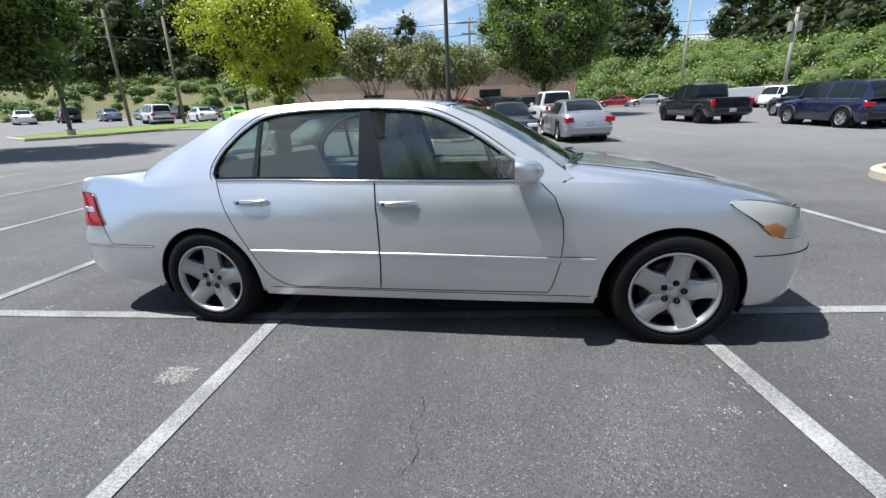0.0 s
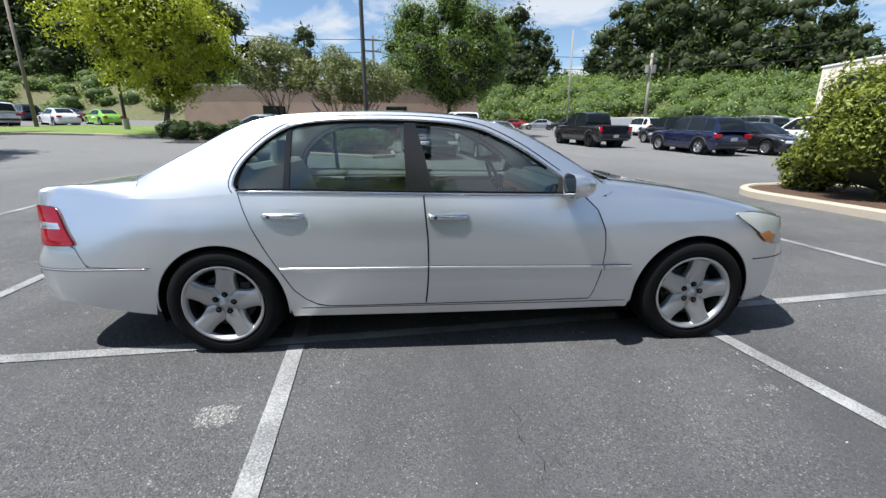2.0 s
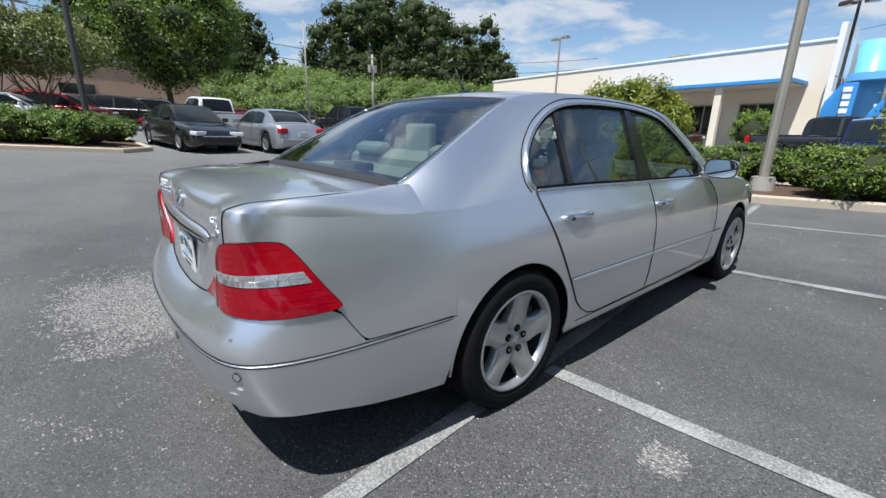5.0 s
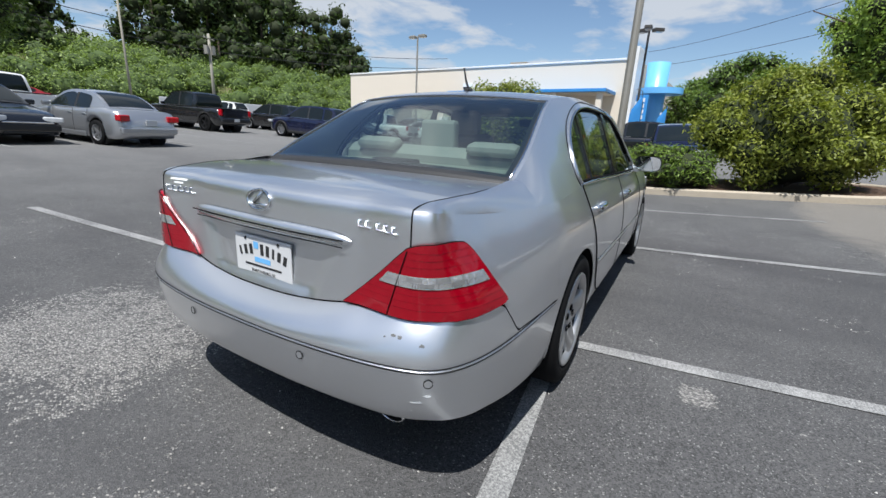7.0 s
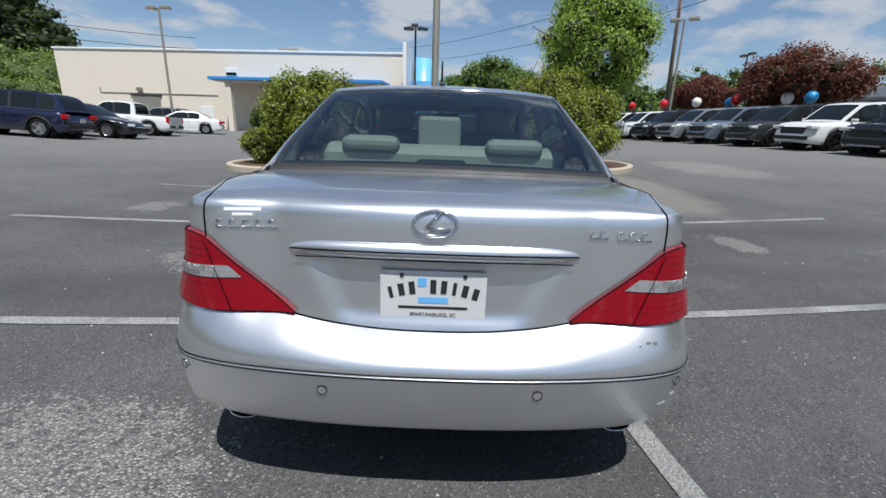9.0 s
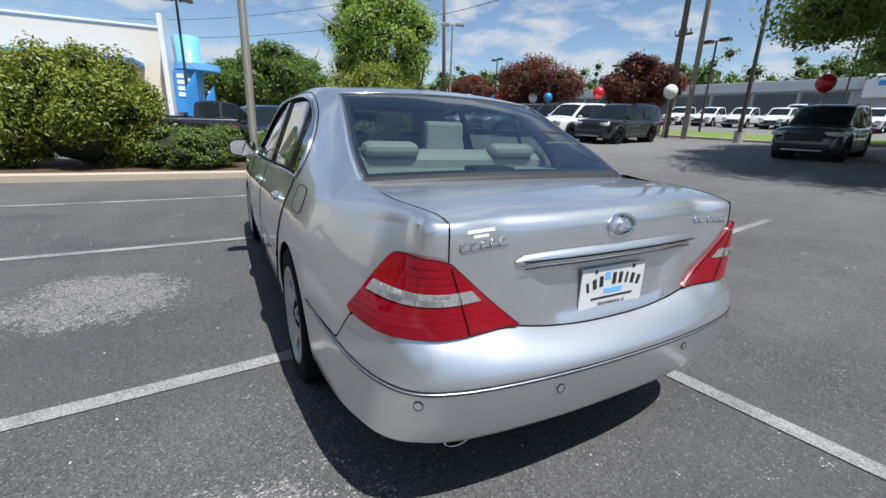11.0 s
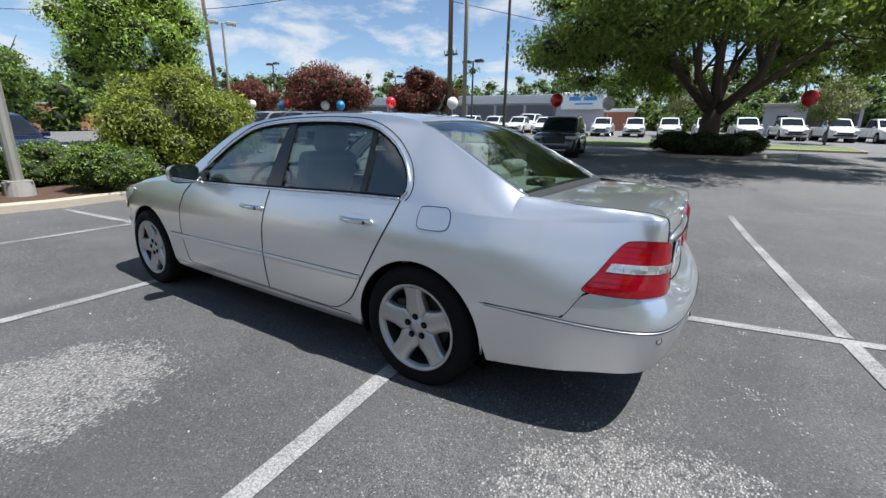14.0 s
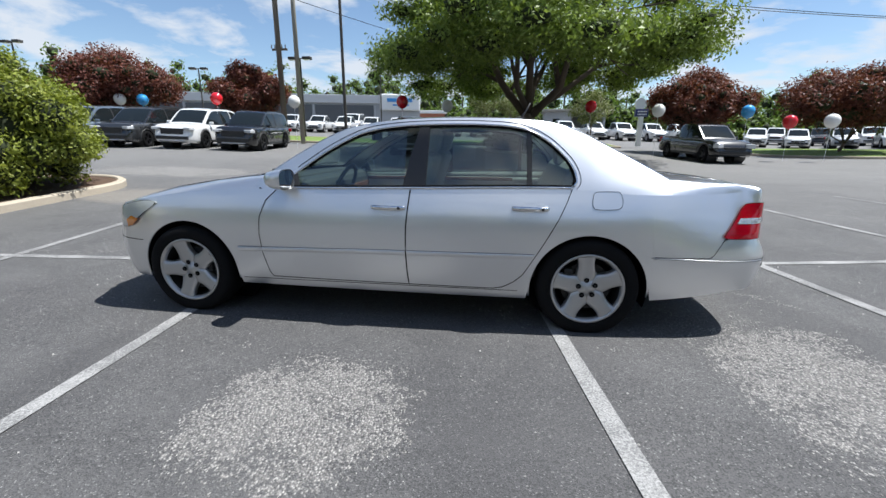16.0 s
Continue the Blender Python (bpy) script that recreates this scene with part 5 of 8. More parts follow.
BANK_FOOT = ((-112.7, 45.5), (-70.1, 58.9), (-40.9, 62.1), (-11.3, 72.5), (19.0, 69.0), (37.4, 56.7), (53.7, 48.2), (74.8, 35.2), (108.0, 11.7))


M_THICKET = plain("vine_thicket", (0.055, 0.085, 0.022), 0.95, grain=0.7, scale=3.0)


def bank():
    """Long grassed embankment behind the lot."""
    foot = BANK_FOOT
    fx, fy = [p[0] for p in foot], [p[1] for p in foot]
    xs = np.linspace(-110, 104, 107)
    rows = []
    for k, (out, up) in enumerate(((-3, -0.4), (0, 0.1), (4.5, 2.6), (10, 5.4), (16, 7.3), (27, 8.5), (66, 10.6))):
        row = []
        for px in xs:
            py = float(np.interp(px, fx, fy)) + out
            wob = 0.5 * math.sin(px * 0.31 + k) * min(1, max(0, out) / 6)
            row.append((px + 0.15 * out, py, gz(px, py) * 0.97 + up + wob))
        rows.append(row)
    ob = new("embankment", grid_mesh("embankment", rows, M_BANKSOIL))
    tagged(ob, "green overgrown embankment behind the car park", "embankment", kind="structure")
    rng = np.random.default_rng(71)
    blobs = []
    for _ in range(900):
        px = rng.uniform(-95, 88)
        out = rng.uniform(0.5, 23)
        dense = px > 2
        if not dense and rng.random() < 0.62:
            continue
        py = float(np.interp(px, fx, fy)) + out
        up = np.interp(out, (0, 4.5, 10, 16, 27), (0.1, 2.6, 5.4, 7.3, 8.5))
        s = rng.uniform(1.2, 2.7) * (1.0 if dense else 0.75)
        blobs.append((px + 0.15 * out, py, gz(px, py) * 0.97 + up + s * 0.35, s * 1.2, s * 1.2, s * 0.85))
    ob = new("bank_growth", leaf_cloud("bank_growth", blobs, 150000, 0.40, L_BANK, rng, 0.5))
    tagged(ob, "dense vines and shrubs covering the embankment", "undergrowth", kind="stuff")
    # solid cores, a darker green than the leaves, stand for its inside
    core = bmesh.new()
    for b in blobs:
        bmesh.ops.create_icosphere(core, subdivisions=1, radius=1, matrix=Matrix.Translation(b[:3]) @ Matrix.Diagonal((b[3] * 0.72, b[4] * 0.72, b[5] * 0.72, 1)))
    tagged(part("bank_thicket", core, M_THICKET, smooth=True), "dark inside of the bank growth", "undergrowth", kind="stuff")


bank()


def woods(name, spots, leaves, count, leaf, seed, label):
    """A far stand of trees: trunks and crowns joined."""
    rng = np.random.default_rng(seed)
    blobs, bm, core = [], bmesh.new(), bmesh.new()
    for x, y, z, h, r in spots:
        cyl(bm, 0.25, 0.15, (x, y, z - 0.5), (x, y, z + h * 0.7), 6)
        for _ in range(22):
            d = rng.normal(size=3)
            d /= np.linalg.norm(d)
            s = r * rng.uniform(0.24, 0.44)
            b = (x + d[0] * r * 0.75 * rng.uniform(0.5, 1.1), y + d[1] * r * 0.75 * rng.uniform(0.5, 1.1), z + h * 0.47 + d[2] * h * 0.45 * rng.uniform(0.5, 1.0), s, s, s * 0.9)
            blobs.append(b)
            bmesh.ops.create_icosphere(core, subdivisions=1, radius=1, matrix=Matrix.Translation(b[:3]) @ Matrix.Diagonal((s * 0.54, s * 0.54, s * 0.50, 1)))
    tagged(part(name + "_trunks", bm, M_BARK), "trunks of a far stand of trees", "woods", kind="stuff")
    # the cores carry the wood's inner shade in their colour
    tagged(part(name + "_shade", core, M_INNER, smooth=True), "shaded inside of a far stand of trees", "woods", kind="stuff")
    tagged(new(name, leaf_cloud(name, blobs, count, leaf, leaves, rng, 0.55)), label, "woods", kind="stuff")


rng0 = np.random.default_rng(5)
spots = []
for px in np.arange(-100, 84, 1.9):
    py = float(np.interp(px, [q[0] for q in BANK_FOOT], [q[1] for q in BANK_FOOT])) + 24 + rng0.uniform(-4, 13)
    az = math.degrees(math.atan2(py, px))
    # the wood stands in two masses, with sky between
    tall = float(np.interp(az, (41, 42, 46, 51, 62.5, 66.4, 67.3, 72.2, 73.2, 78, 91.7, 92.7, 110.3, 111.3, 115), (0, 9, 15, 21, 20, 15, 5, 5, 13, 17, 14, 5, 5, 17, 22))) * rng0.uniform(0.85, 1.12)
    if tall > 2:
        spots.append((px + rng0.uniform(-1, 1), py, gz(px, py) + 7.0, tall, max(2.2, tall * 0.36)))
        spots.append((px + rng0.uniform(-1, 1), py - 5.0, gz(px, py) + 5.6, tall * rng0.uniform(0.4, 0.6), max(2.0, tall * 0.26)))
spots.append((-21.5, 84.0, gz(-21.5, 84.0) + 6.0, 14.0, 4.2))
woods("hillside_trees", spots, L_DARK, 150000, 0.74, 81, "tall dark green trees along the hilltop")
spots = []
for a in np.arange(-172, -2, 1.5):
    R = 96 + rng0.uniform(-7, 16)
    px, py = R * math.cos(radians(a)), R * math.sin(radians(a))
    spots.append((px, py, gz(px, py) - 1, rng0.uniform(8.5, 13.5) + (2.0 if -105 < a < -30 else 0.0), rng0.uniform(3.4, 5.2)))
    if -150 < a < -70:
        R = 74 + rng0.uniform(-5, 8) if a < -85 else 90
        px, py = R * math.cos(radians(a + 0.7)), R * math.sin(radians(a + 0.7))
        spots.append((px, py, gz(px, py) - 1, rng0.uniform(4.5, 7.5), rng0.uniform(2.6, 4.0)))
for a in np.arange(-24, 8, 3.4):
    R = 62 + rng0.uniform(-6, 10)
    px, py = R * math.cos(radians(a)), R * math.sin(radians(a))
    spots.append((px, py, gz(px, py) - 0.5, rng0.uniform(6, 9), rng0.uniform(3.4, 4.6)))
for a in np.arange(166, 190, 4.0):
    px, py = 80 * math.cos(radians(a)), 80 * math.sin(radians(a))
    spots.append((px, py, gz(px, py), rng0.uniform(9, 13), 5.0))
woods("distant_trees", spots, L_OAK, 170000, 0.62, 82, "distant line of green trees round the lots")


# ---- balloons over the display row ----
def balloon(x, y, z, colour, name="balloon"):
    mats = {"red": (0.55, 0.012, 0.02), "white": (0.78, 0.77, 0.74), "blue": (0.05, 0.30, 0.62)}
    mat = BALLOON.setdefault(colour, plain(f"{colour}_balloon", mats[colour], 0.18, grain=0.03, scale=4, coat=0.4))
    t = thing(name, pose(x, y, z), f"glossy {colour} balloon on a thin stick", "balloon", "balloons")
    bm = bmesh.new()
    bmesh.ops.create_uvsphere(bm, u_segments=20, v_segments=14, radius=0.31)
    for v in bm.verts:
        if v.co.z < 0:
            v.co.z *= 1.15
    part("balloon_skin", bm, mat, t, smooth=True)
    part("knot", cyl(bmesh.new(), 0.03, 0.012, (0, 0, -0.40), (0, 0, -0.345), 8), mat, t)
    part("stick", cyl(bmesh.new(), 0.008, 0.008, (0, 0, gz(x, y) - z), (0, 0, -0.39), 6), M_WHITE, t)
    return t


BALLOON = {}
for x, y, z, c in ((4.4, -18.8, 3.4, "red"), (2.2, -20.2, 3.3, "white"), (10.1, -18.2, 3.4, "white"), (14.6, -18.3, 3.6, "red"), (20.2, -19.5, 3.7, "blue"), (21.2, -19.0, 3.7, "white"), (24.0, -18.0, 3.8, "red"), (24.9, -18.2, 3.7, "blue"), (28.0, -17.8, 3.9, "white"), (30.5, -16.7, 3.9, "red"), (35.1, -16.2, 4.0, "red"), (-5.6, -21.1, 3.3, "red"), (-8.8, -20.1, 3.0, "white"), (-13.2, -20.4, 2.95, "blue"), (-14.7, -19.5, 2.4, "red"), (-16.0, -18.7, 2.4, "white")):
    balloon(x, y, z, c)


def feather_flag(x, y, h, label):
    t = thing("feather_flag", pose(x, y, gz(x, y), 0, 0, 80), label, "flag", "feather flags")
    part("flag_pole", tube(bmesh.new(), [(0, 0, 0), (0, 0, h * 0.8), (0.12, 0, h), (0.45, 0, h * 1.03)], 0.02, 6), M_DARKPOLE, t)
    rows = [[(0.02 + 0.62 * min(1, (1 - k / 10) * 3) * j / 4, 0.04 * math.sin(k * 0.8 + j), 0.5 + (h * 0.98 - 0.5) * k / 10) for j in range(5)] for k in range(11)]
    part("banner", grid_mesh("banner", rows, M_BLUE), M_BLUE, t, "blue fabric banner")
    part("banner_mark", boxes(((0.4, 0.02, 0.9), (0.33, -0.06, h * 0.36), 0.0), *[((0.26, 0.02, 0.26), (0.33, -0.06, h * (0.55 + 0.13 * k)), 0.0) for k in range(3)]), M_WHITE, t, "white block marks")
    return t


feather_flag(24.2, 1.75, 3.7, "tall blue feather flag beside the lamp post")
feather_flag(32.0, 0.9, 3.4, "tall blue feather flag by the far lane")


def pylon_sign(x, y, label):
    t = thing("pylon_sign", pose(x, y, gz(x, y) + 0.1, 0, 0, 12), label, "sign")
    part("post", boxes(((0.34, 0.22, 2.3), (0, 0, 1.15), 0.02)), M_WHITE, t)
    b = part("sign_board", boxes(((1.0, 0.24, 0.55), (0, 0, 2.45), 0.03)), plain("navy_sign", (0.02, 0.03, 0.14), 0.4), t, "dark blue sign board")
    for i in range(2):
        part("sign_bar", boxes(((0.72, 0.02, 0.09), (0, 0.13, 2.54 - 0.2 * i))), M_WHITE, b, "white bar lettering")
    part("cap", cyl(bmesh.new(), 0.42, 0.42, (0.15, -0.09, 3.1), (0.15, 0.09, 3.1), 24), M_WHITE, t, "white round cap")
    return t


pylon_sign(-11.2, -30.9, "white pylon sign with a dark blue board")

# ---- the silver sedan ----
from mathutils.geometry import delaunay_2d_cdt

M_SILVER = car_paint("silver_metallic", (0.72, 0.735, 0.755), 0.91, 0.33, 0.06)
M_SEAM = plain("panel_gap", (0.006, 0.006, 0.007), 0.9, spec=0.1)
M_HGLASS = glass("clear_car_glass", (0.56, 0.66, 0.62))
M_LEATHER = plain("pale_grey_leather", (0.38, 0.375, 0.35), 0.55, grain=0.08, scale=60, bump=0.15)
M_DASH = plain("dark_grey_vinyl", (0.07, 0.07, 0.072), 0.65, grain=0.1, scale=70, bump=0.1)
M_WOOD = plain("walnut_trim", (0.22, 0.075, 0.028), 0.2, grain=0.45, scale=9, coat=0.6)
M_LINER = plain("headliner_cloth", (0.46, 0.45, 0.42), 0.9, grain=0.05, scale=90)
M_MIRRORGLASS = plain("mirror_glass", (0.86, 0.88, 0.9), 0.02, metal=1.0, grain=0.01)
M_AMBER = plain("amber_lens", (0.62, 0.20, 0.02), 0.15, grain=0.1, coat=1.0)
M_HAZE = plain("hazed_headlight_lens", (0.50, 0.51, 0.47), 0.2, grain=0.12, scale=9, coat=0.8)
M_DISC = plain("brake_disc", (0.035, 0.034, 0.033), 0.5, metal=0.6, grain=0.2, scale=50)
M_CELL = plain("lamp_prism", (0.36, 0.36, 0.36), 0.2, metal=0.6, grain=0.3, scale=70, coat=1.0)
M_REFLECTOR = plain("faceted_clear_lens", (0.88, 0.87, 0.86), 0.14, metal=0.85, grain=0.3, scale=70, bump=1.0, coat=1.0)
M_TAILRED = plain("deep_red_lens", (0.26, 0.001, 0.009), 0.06, grain=0.3, scale=40)
M_GLOSSBLACK = plain("gloss_black_pillar", (0.012, 0.012, 0.013), 0.14, grain=0.1)
M_SCUFF = plain("scuffed_primer", (0.12, 0.12, 0.12), 0.8, grain=0.4, scale=120)
M_RIMPAINT = plain("hero_alloy", (0.44, 0.44, 0.44), 0.34, metal=0.75, grain=0.08, scale=25, coat=0.2)

# plan outline of one half, rear to front: x, y, lower edge, shoulder height
PLAN = [
    (-2.690, 0.00, 0.340, 1.012), (-2.686, 0.22, 0.340, 1.012), (-2.668, 0.44, 0.345, 1.010), (-2.637, 0.62, 0.350, 1.006),
    (-2.588, 0.738, 0.360, 1.002), (-2.500, 0.805, 0.365, 0.992), (-2.362, 0.846, 0.350, 0.976), (-2.17, 0.872, 0.310, 0.965), (-1.86, 0.894, 0.265, 0.961), (-1.60, 0.904, 0.248, 0.970),
    (-1.42, 0.909, 0.240, 0.986), (-1.00, 0.913, 0.238, 0.986), (-0.50, 0.915, 0.238, 0.975), (0.00, 0.915, 0.240, 0.965),
    (0.50, 0.914, 0.245, 0.957), (0.90, 0.910, 0.250, 0.955), (1.20, 0.906, 0.250, 0.945), (1.46, 0.898, 0.250, 0.918),
    (1.70, 0.888, 0.250, 0.882), (1.89, 0.862, 0.250, 0.850), (2.045, 0.808, 0.250, 0.820), (2.17, 0.712, 0.250, 0.790),
    (2.26, 0.565, 0.250, 0.765), (2.315, 0.370, 0.250, 0.745), (2.34, 0.18, 0.250, 0.735), (2.345, 0.00, 0.250, 0.730),
]


def dense_plan(n=1600):
    """The plan sampled evenly along its length."""
    p = np.array(PLAN)
    ext = np.vstack([p[1] * (1, -1, 1, 1), p, p[-2] * (1, -1, 1, 1)])
    out = []
    for i in range(1, len(ext) - 2):
        a, b, c, d = ext[i - 1], ext[i], ext[i + 1], ext[i + 2]
        for k in range(24):
            t = k / 24
            out.append(0.5 * (2 * b + (c - a) * t + (2 * a - 5 * b + 4 * c - d) * t * t + (3 * b - a - 3 * c + d) * t ** 3))
    out.append(ext[-2])
    out = np.array(out)
    s = np.r_[0, np.cumsum(np.hypot(*np.diff(out[:, :2], axis=0).T))]
    grid = np.linspace(0, s[-1], n)
    return grid, np.stack([np.interp(grid, s, out[:, k]) for k in range(4)], axis=1)


PA, PP = dense_plan()
A_END = float(PA[-1])
SIDE_IN = ((0.19, 0.23, 0.27, 0.33, 0.40, 0.48, 0.56, 0.64, 0.72, 0.80, 0.86, 0.91, 0.95, 0.98, 1.02), (0.085, 0.050, 0.028, 0.013, 0.006, 0.002, 0.0, 0.001, 0.006, 0.018, 0.035, 0.053, 0.069, 0.081, 0.097))
REAR_LOW = ((0.33, 0.35, 0.39, 0.45, 0.52, 0.565), (0.085, 0.055, 0.030, 0.014, 0.004, 0.0))
REAR_IN = ((0.56, 0.64, 0.66, 0.70, 0.82, 0.90, 0.96, 0.985, 1.0, 1.012), (0.094, 0.101, 0.103, 0.108, 0.117, 0.122, 0.126, 0.132, 0.142, 0.165))
FRONT_IN = ((0.24, 0.28, 0.34, 0.44, 0.54, 0.60, 0.64, 0.70, 0.78), (0.13, 0.07, 0.03, 0.006, 0.0, 0.01, 0.03, 0.065, 0.13))


def sstep(a, b, x):
    t = min(1.0, max(0.0, (x - a) / (b - a)))
    return t * t * (3 - 2 * t)


def soft_table(xs, ys):
    """Monotone cubic through a table."""
    xs, ys = np.array(xs, float), np.array(ys, float)
    h, d = np.diff(xs), np.diff(ys) / np.diff(xs)
    m = np.r_[d[0], [0 if a * b <= 0 else 2 * a * b / (a + b) for a, b in zip(d, d[1:])], d[-1]]

    def f(x):
        x = min(max(x, xs[0]), xs[-1])
        i = min(len(h) - 1, int(np.searchsorted(xs, x, "right")) - 1)
        t = (x - xs[i]) / h[i]
        return float((2 * t ** 3 - 3 * t * t + 1) * ys[i] + (t ** 3 - 2 * t * t + t) * h[i] * m[i] + (3 * t * t - 2 * t ** 3) * ys[i + 1] + (t ** 3 - t * t) * h[i] * m[i + 1])
    return f


side_in, rear_low, rear_high, front_in = soft_table(*SIDE_IN), soft_table(*REAR_LOW), soft_table(*REAR_IN), soft_table(*FRONT_IN)


def a_of_x(x):
    """Arc length along the half plan at x (flank only)."""
    i = np.searchsorted(PP[:, 0], x)
    return float(np.interp(x, PP[:, 0], PA))


def a_of_y(y):
    """Arc length on the tail at half width y."""
    return float(np.interp(y, PP[:480, 1], PA[:480]))


def plan_at(a):
    s = -1 if a < 0 else 1
    b = abs(a)
    x, y, zb, zs = (float(np.interp(b, PA, PP[:, k])) for k in range(4))
    e = 0.025
    x2, y2 = (float(np.interp(min(A_END, b + e), PA, PP[:, k])) for k in range(2))
    x1, y1 = (float(np.interp(max(0, b - e), PA, PP[:, k])) for k in range(2))
    t = Vector((x2 - x1, y2 - y1)).normalized()
    n = Vector((-t.y, t.x))  # outward on the +y half
    if b < 0.002:
        n = Vector((-1, 0))
    if b > A_END - 0.002:
        n = Vector((1, 0))
    return x, s * y, zb, zs, Vector((n.x, s * n.y))


def tail_shelf(y):
    """Height of the joint between boot lid and bumper at half width y."""
    return 0.648 + 0.040 * min(1.0, y / 0.45) ** 2.4 + 0.006 * sstep(0.47, 0.86, y)


def rear_in(z, y):
    """How far the tail lies in from the plan: bumper, rounded shelf, lid."""
    if z < 0.565:
        return rear_low(z)
    joint = tail_shelf(y)
    corner = 1 - 0.46 * sstep(0.44, 0.70, y)
    if z < joint:
        return rear_high(joint) * corner * ((z - 0.565) / (joint - 0.565)) ** 1.7
    return rear_high(z) * corner


def skin(a, z, lift=0.0):
    """Point of the body wall at arc length a (negative: the other flank) and height z."""
    x, y, zb, zs, n = plan_at(a)
    kr, kf = sstep(0.25, 0.88, -n.x), sstep(0.40, 0.95, n.x)
    d = side_in(z) * (1 - kr - kf) + (rear_in(z, abs(y)) * kr if kr else 0) + (front_in(z) * kf if kf else 0)
    # the quarter draws in above the bumper
    d += 0.050 * sstep(-1.72, -2.30, x) * (1 - kr) * sstep(0.50, 0.88, z)
    if kr > 0:
        # hollow round the plate
        hy = 0.275 + (z - 0.655) / 0.19 * 0.095
        d += 0.017 * sstep(-0.02, 0.06, hy - abs(y)) * sstep(0.645, 0.70, z) * sstep(0.875, 0.835, z)
    return Vector((x - n.x * (d - lift), y - n.y * (d - lift), z))


def zs_at(a):
    return plan_at(a)[3]


ARCHES = ((-1.462, 0.318, 0.388), (1.452, 0.320, 0.398))


def arch_z(x):
    out = 0
    for cx, cz, r in ARCHES:
        q = r * r - (x - cx) ** 2
        if q > 0:
            out = max(out, cz + math.sqrt(q))
    return out


hero = thing("silver_sedan", pose(0, 0, 0), "silver metallic four-door sedan with five-spoke alloy wheels", "car")


def join_rows(name, sheets, mat, parent=hero, label="", dist=0.0006):
    """Several sheets of points welded into one mesh."""
    bm = bmesh.new()
    for rows in sheets:
        vr = [[bm.verts.new(p) for p in r] for r in rows]
        for A, B in zip(vr, vr[1:]):
            for j in range(len(A) - 1):
                try:
                    bm.faces.new((A[j], A[j + 1], B[j + 1], B[j]))
                except ValueError:
                    pass
    bmesh.ops.remove_doubles(bm, verts=bm.verts, dist=dist)
    bmesh.ops.dissolve_degenerate(bm, dist=0.0003, edges=bm.edges)
    bmesh.ops.recalc_face_normals(bm, faces=bm.faces)
    return part(name, bm, mat, parent, label, True)


def wall_rows(a0, a1, lo, hi, na, nz, lift=0.0, at=()):
    cols = sorted(set([round(v, 5) for v in np.linspace(a0, a1, na)] + [round(c, 5) for c in at if a0 < c < a1]))
    rows = []
    for a in cols:
        z0, z1 = lo(a), hi(a)
        z0 = min(max(z0, arch_z(plan_at(a)[0])), z1 - 0.002)
        rows.append([tuple(skin(a, z0 + (z1 - z0) * j / nz, lift)) for j in range(nz + 1)])
    return rows


def deck(x, y):
    """Height of the boot top."""
    edge = abs(y) / 0.80
    return 1.047 - 0.022 * sstep(-2.2, -2.60, x) - 0.012 * edge ** 2 - 0.02 * max(0, edge - 0.86) ** 0.5 * 2


def bonnet(x, y):
    z = float(np.interp(x, (0.80, 0.98, 1.30, 1.60, 1.87, 2.08, 2.20, 2.27), (1.045, 1.030, 0.990, 0.940, 0.875, 0.815, 0.775, 0.745)))
    return z + 0.022 * (1 - (abs(y) / 0.72) ** 2) + 0.008 * sstep(0.5, 0.62, abs(y)) * sstep(0.75, 0.66, abs(y))


A_LID = a_of_y(0.662)
A_TAIL = a_of_x(-1.842)   # behind the rear wheel
A_NOSE = a_of_x(1.838)    # ahead of the front wheel


def bumper_top(a):
    b = abs(a)
    x, y = plan_at(b)[:2]
    if x < -2.30:
        return tail_shelf(abs(y))
    return float(np.interp(x, (-2.30, -2.22, -1.84), (0.694, 0.574, 0.568)))


arch_cols = [a_of_x(cx + r * math.cos(radians(d))) for cx, cz, r in ARCHES for d in range(0, 181, 5)]
zb_at = lambda a: plan_at(a)[2]

# rear bumper, wrapped round the tail
join_rows("rear_bumper", [wall_rows(-A_TAIL, A_TAIL, zb_at, lambda a: bumper_top(a) - 0.0015, 90, 22)], M_SILVER)
# boot lid: rear face and top
lid_face = wall_rows(-A_LID, A_LID, lambda a: bumper_top(a) + 0.0015, zs_at, 70, 34)
LID_C = skin(A_LID, zs_at(A_LID))
LID_X, LID_Y = -1.945, 0.690


def lid_edge(f):
    """Edge of the boot lid in plan, tail to rear screen."""
    return LID_C.x + (LID_X - LID_C.x) * f, LID_C.y + (LID_Y - LID_C.y) * sstep(0, 0.45, f)


lid_top = []
for a in sorted(set(round(v, 5) for v in np.linspace(-A_LID, A_LID, 70))):
    p = skin(a, zs_at(a))
    xf = -1.985 + (LID_X + 1.985) * min(1, abs(p.y) / LID_C.y) ** 2
    row = []
    for k in range(19):
        f = (k / 18) ** 1.5
        x = p.x + (xf - p.x) * f
        y = p.y * lid_edge(f)[1] / LID_C.y
        z = deck(x, y)
        row.append((x, y, p.z + (z - p.z) * (1 - (1 - min(1, (x - p.x) / 0.075)) ** 2)))
    lid_top.append(row)
join_rows("boot_lid", [lid_face, lid_top], M_SILVER)


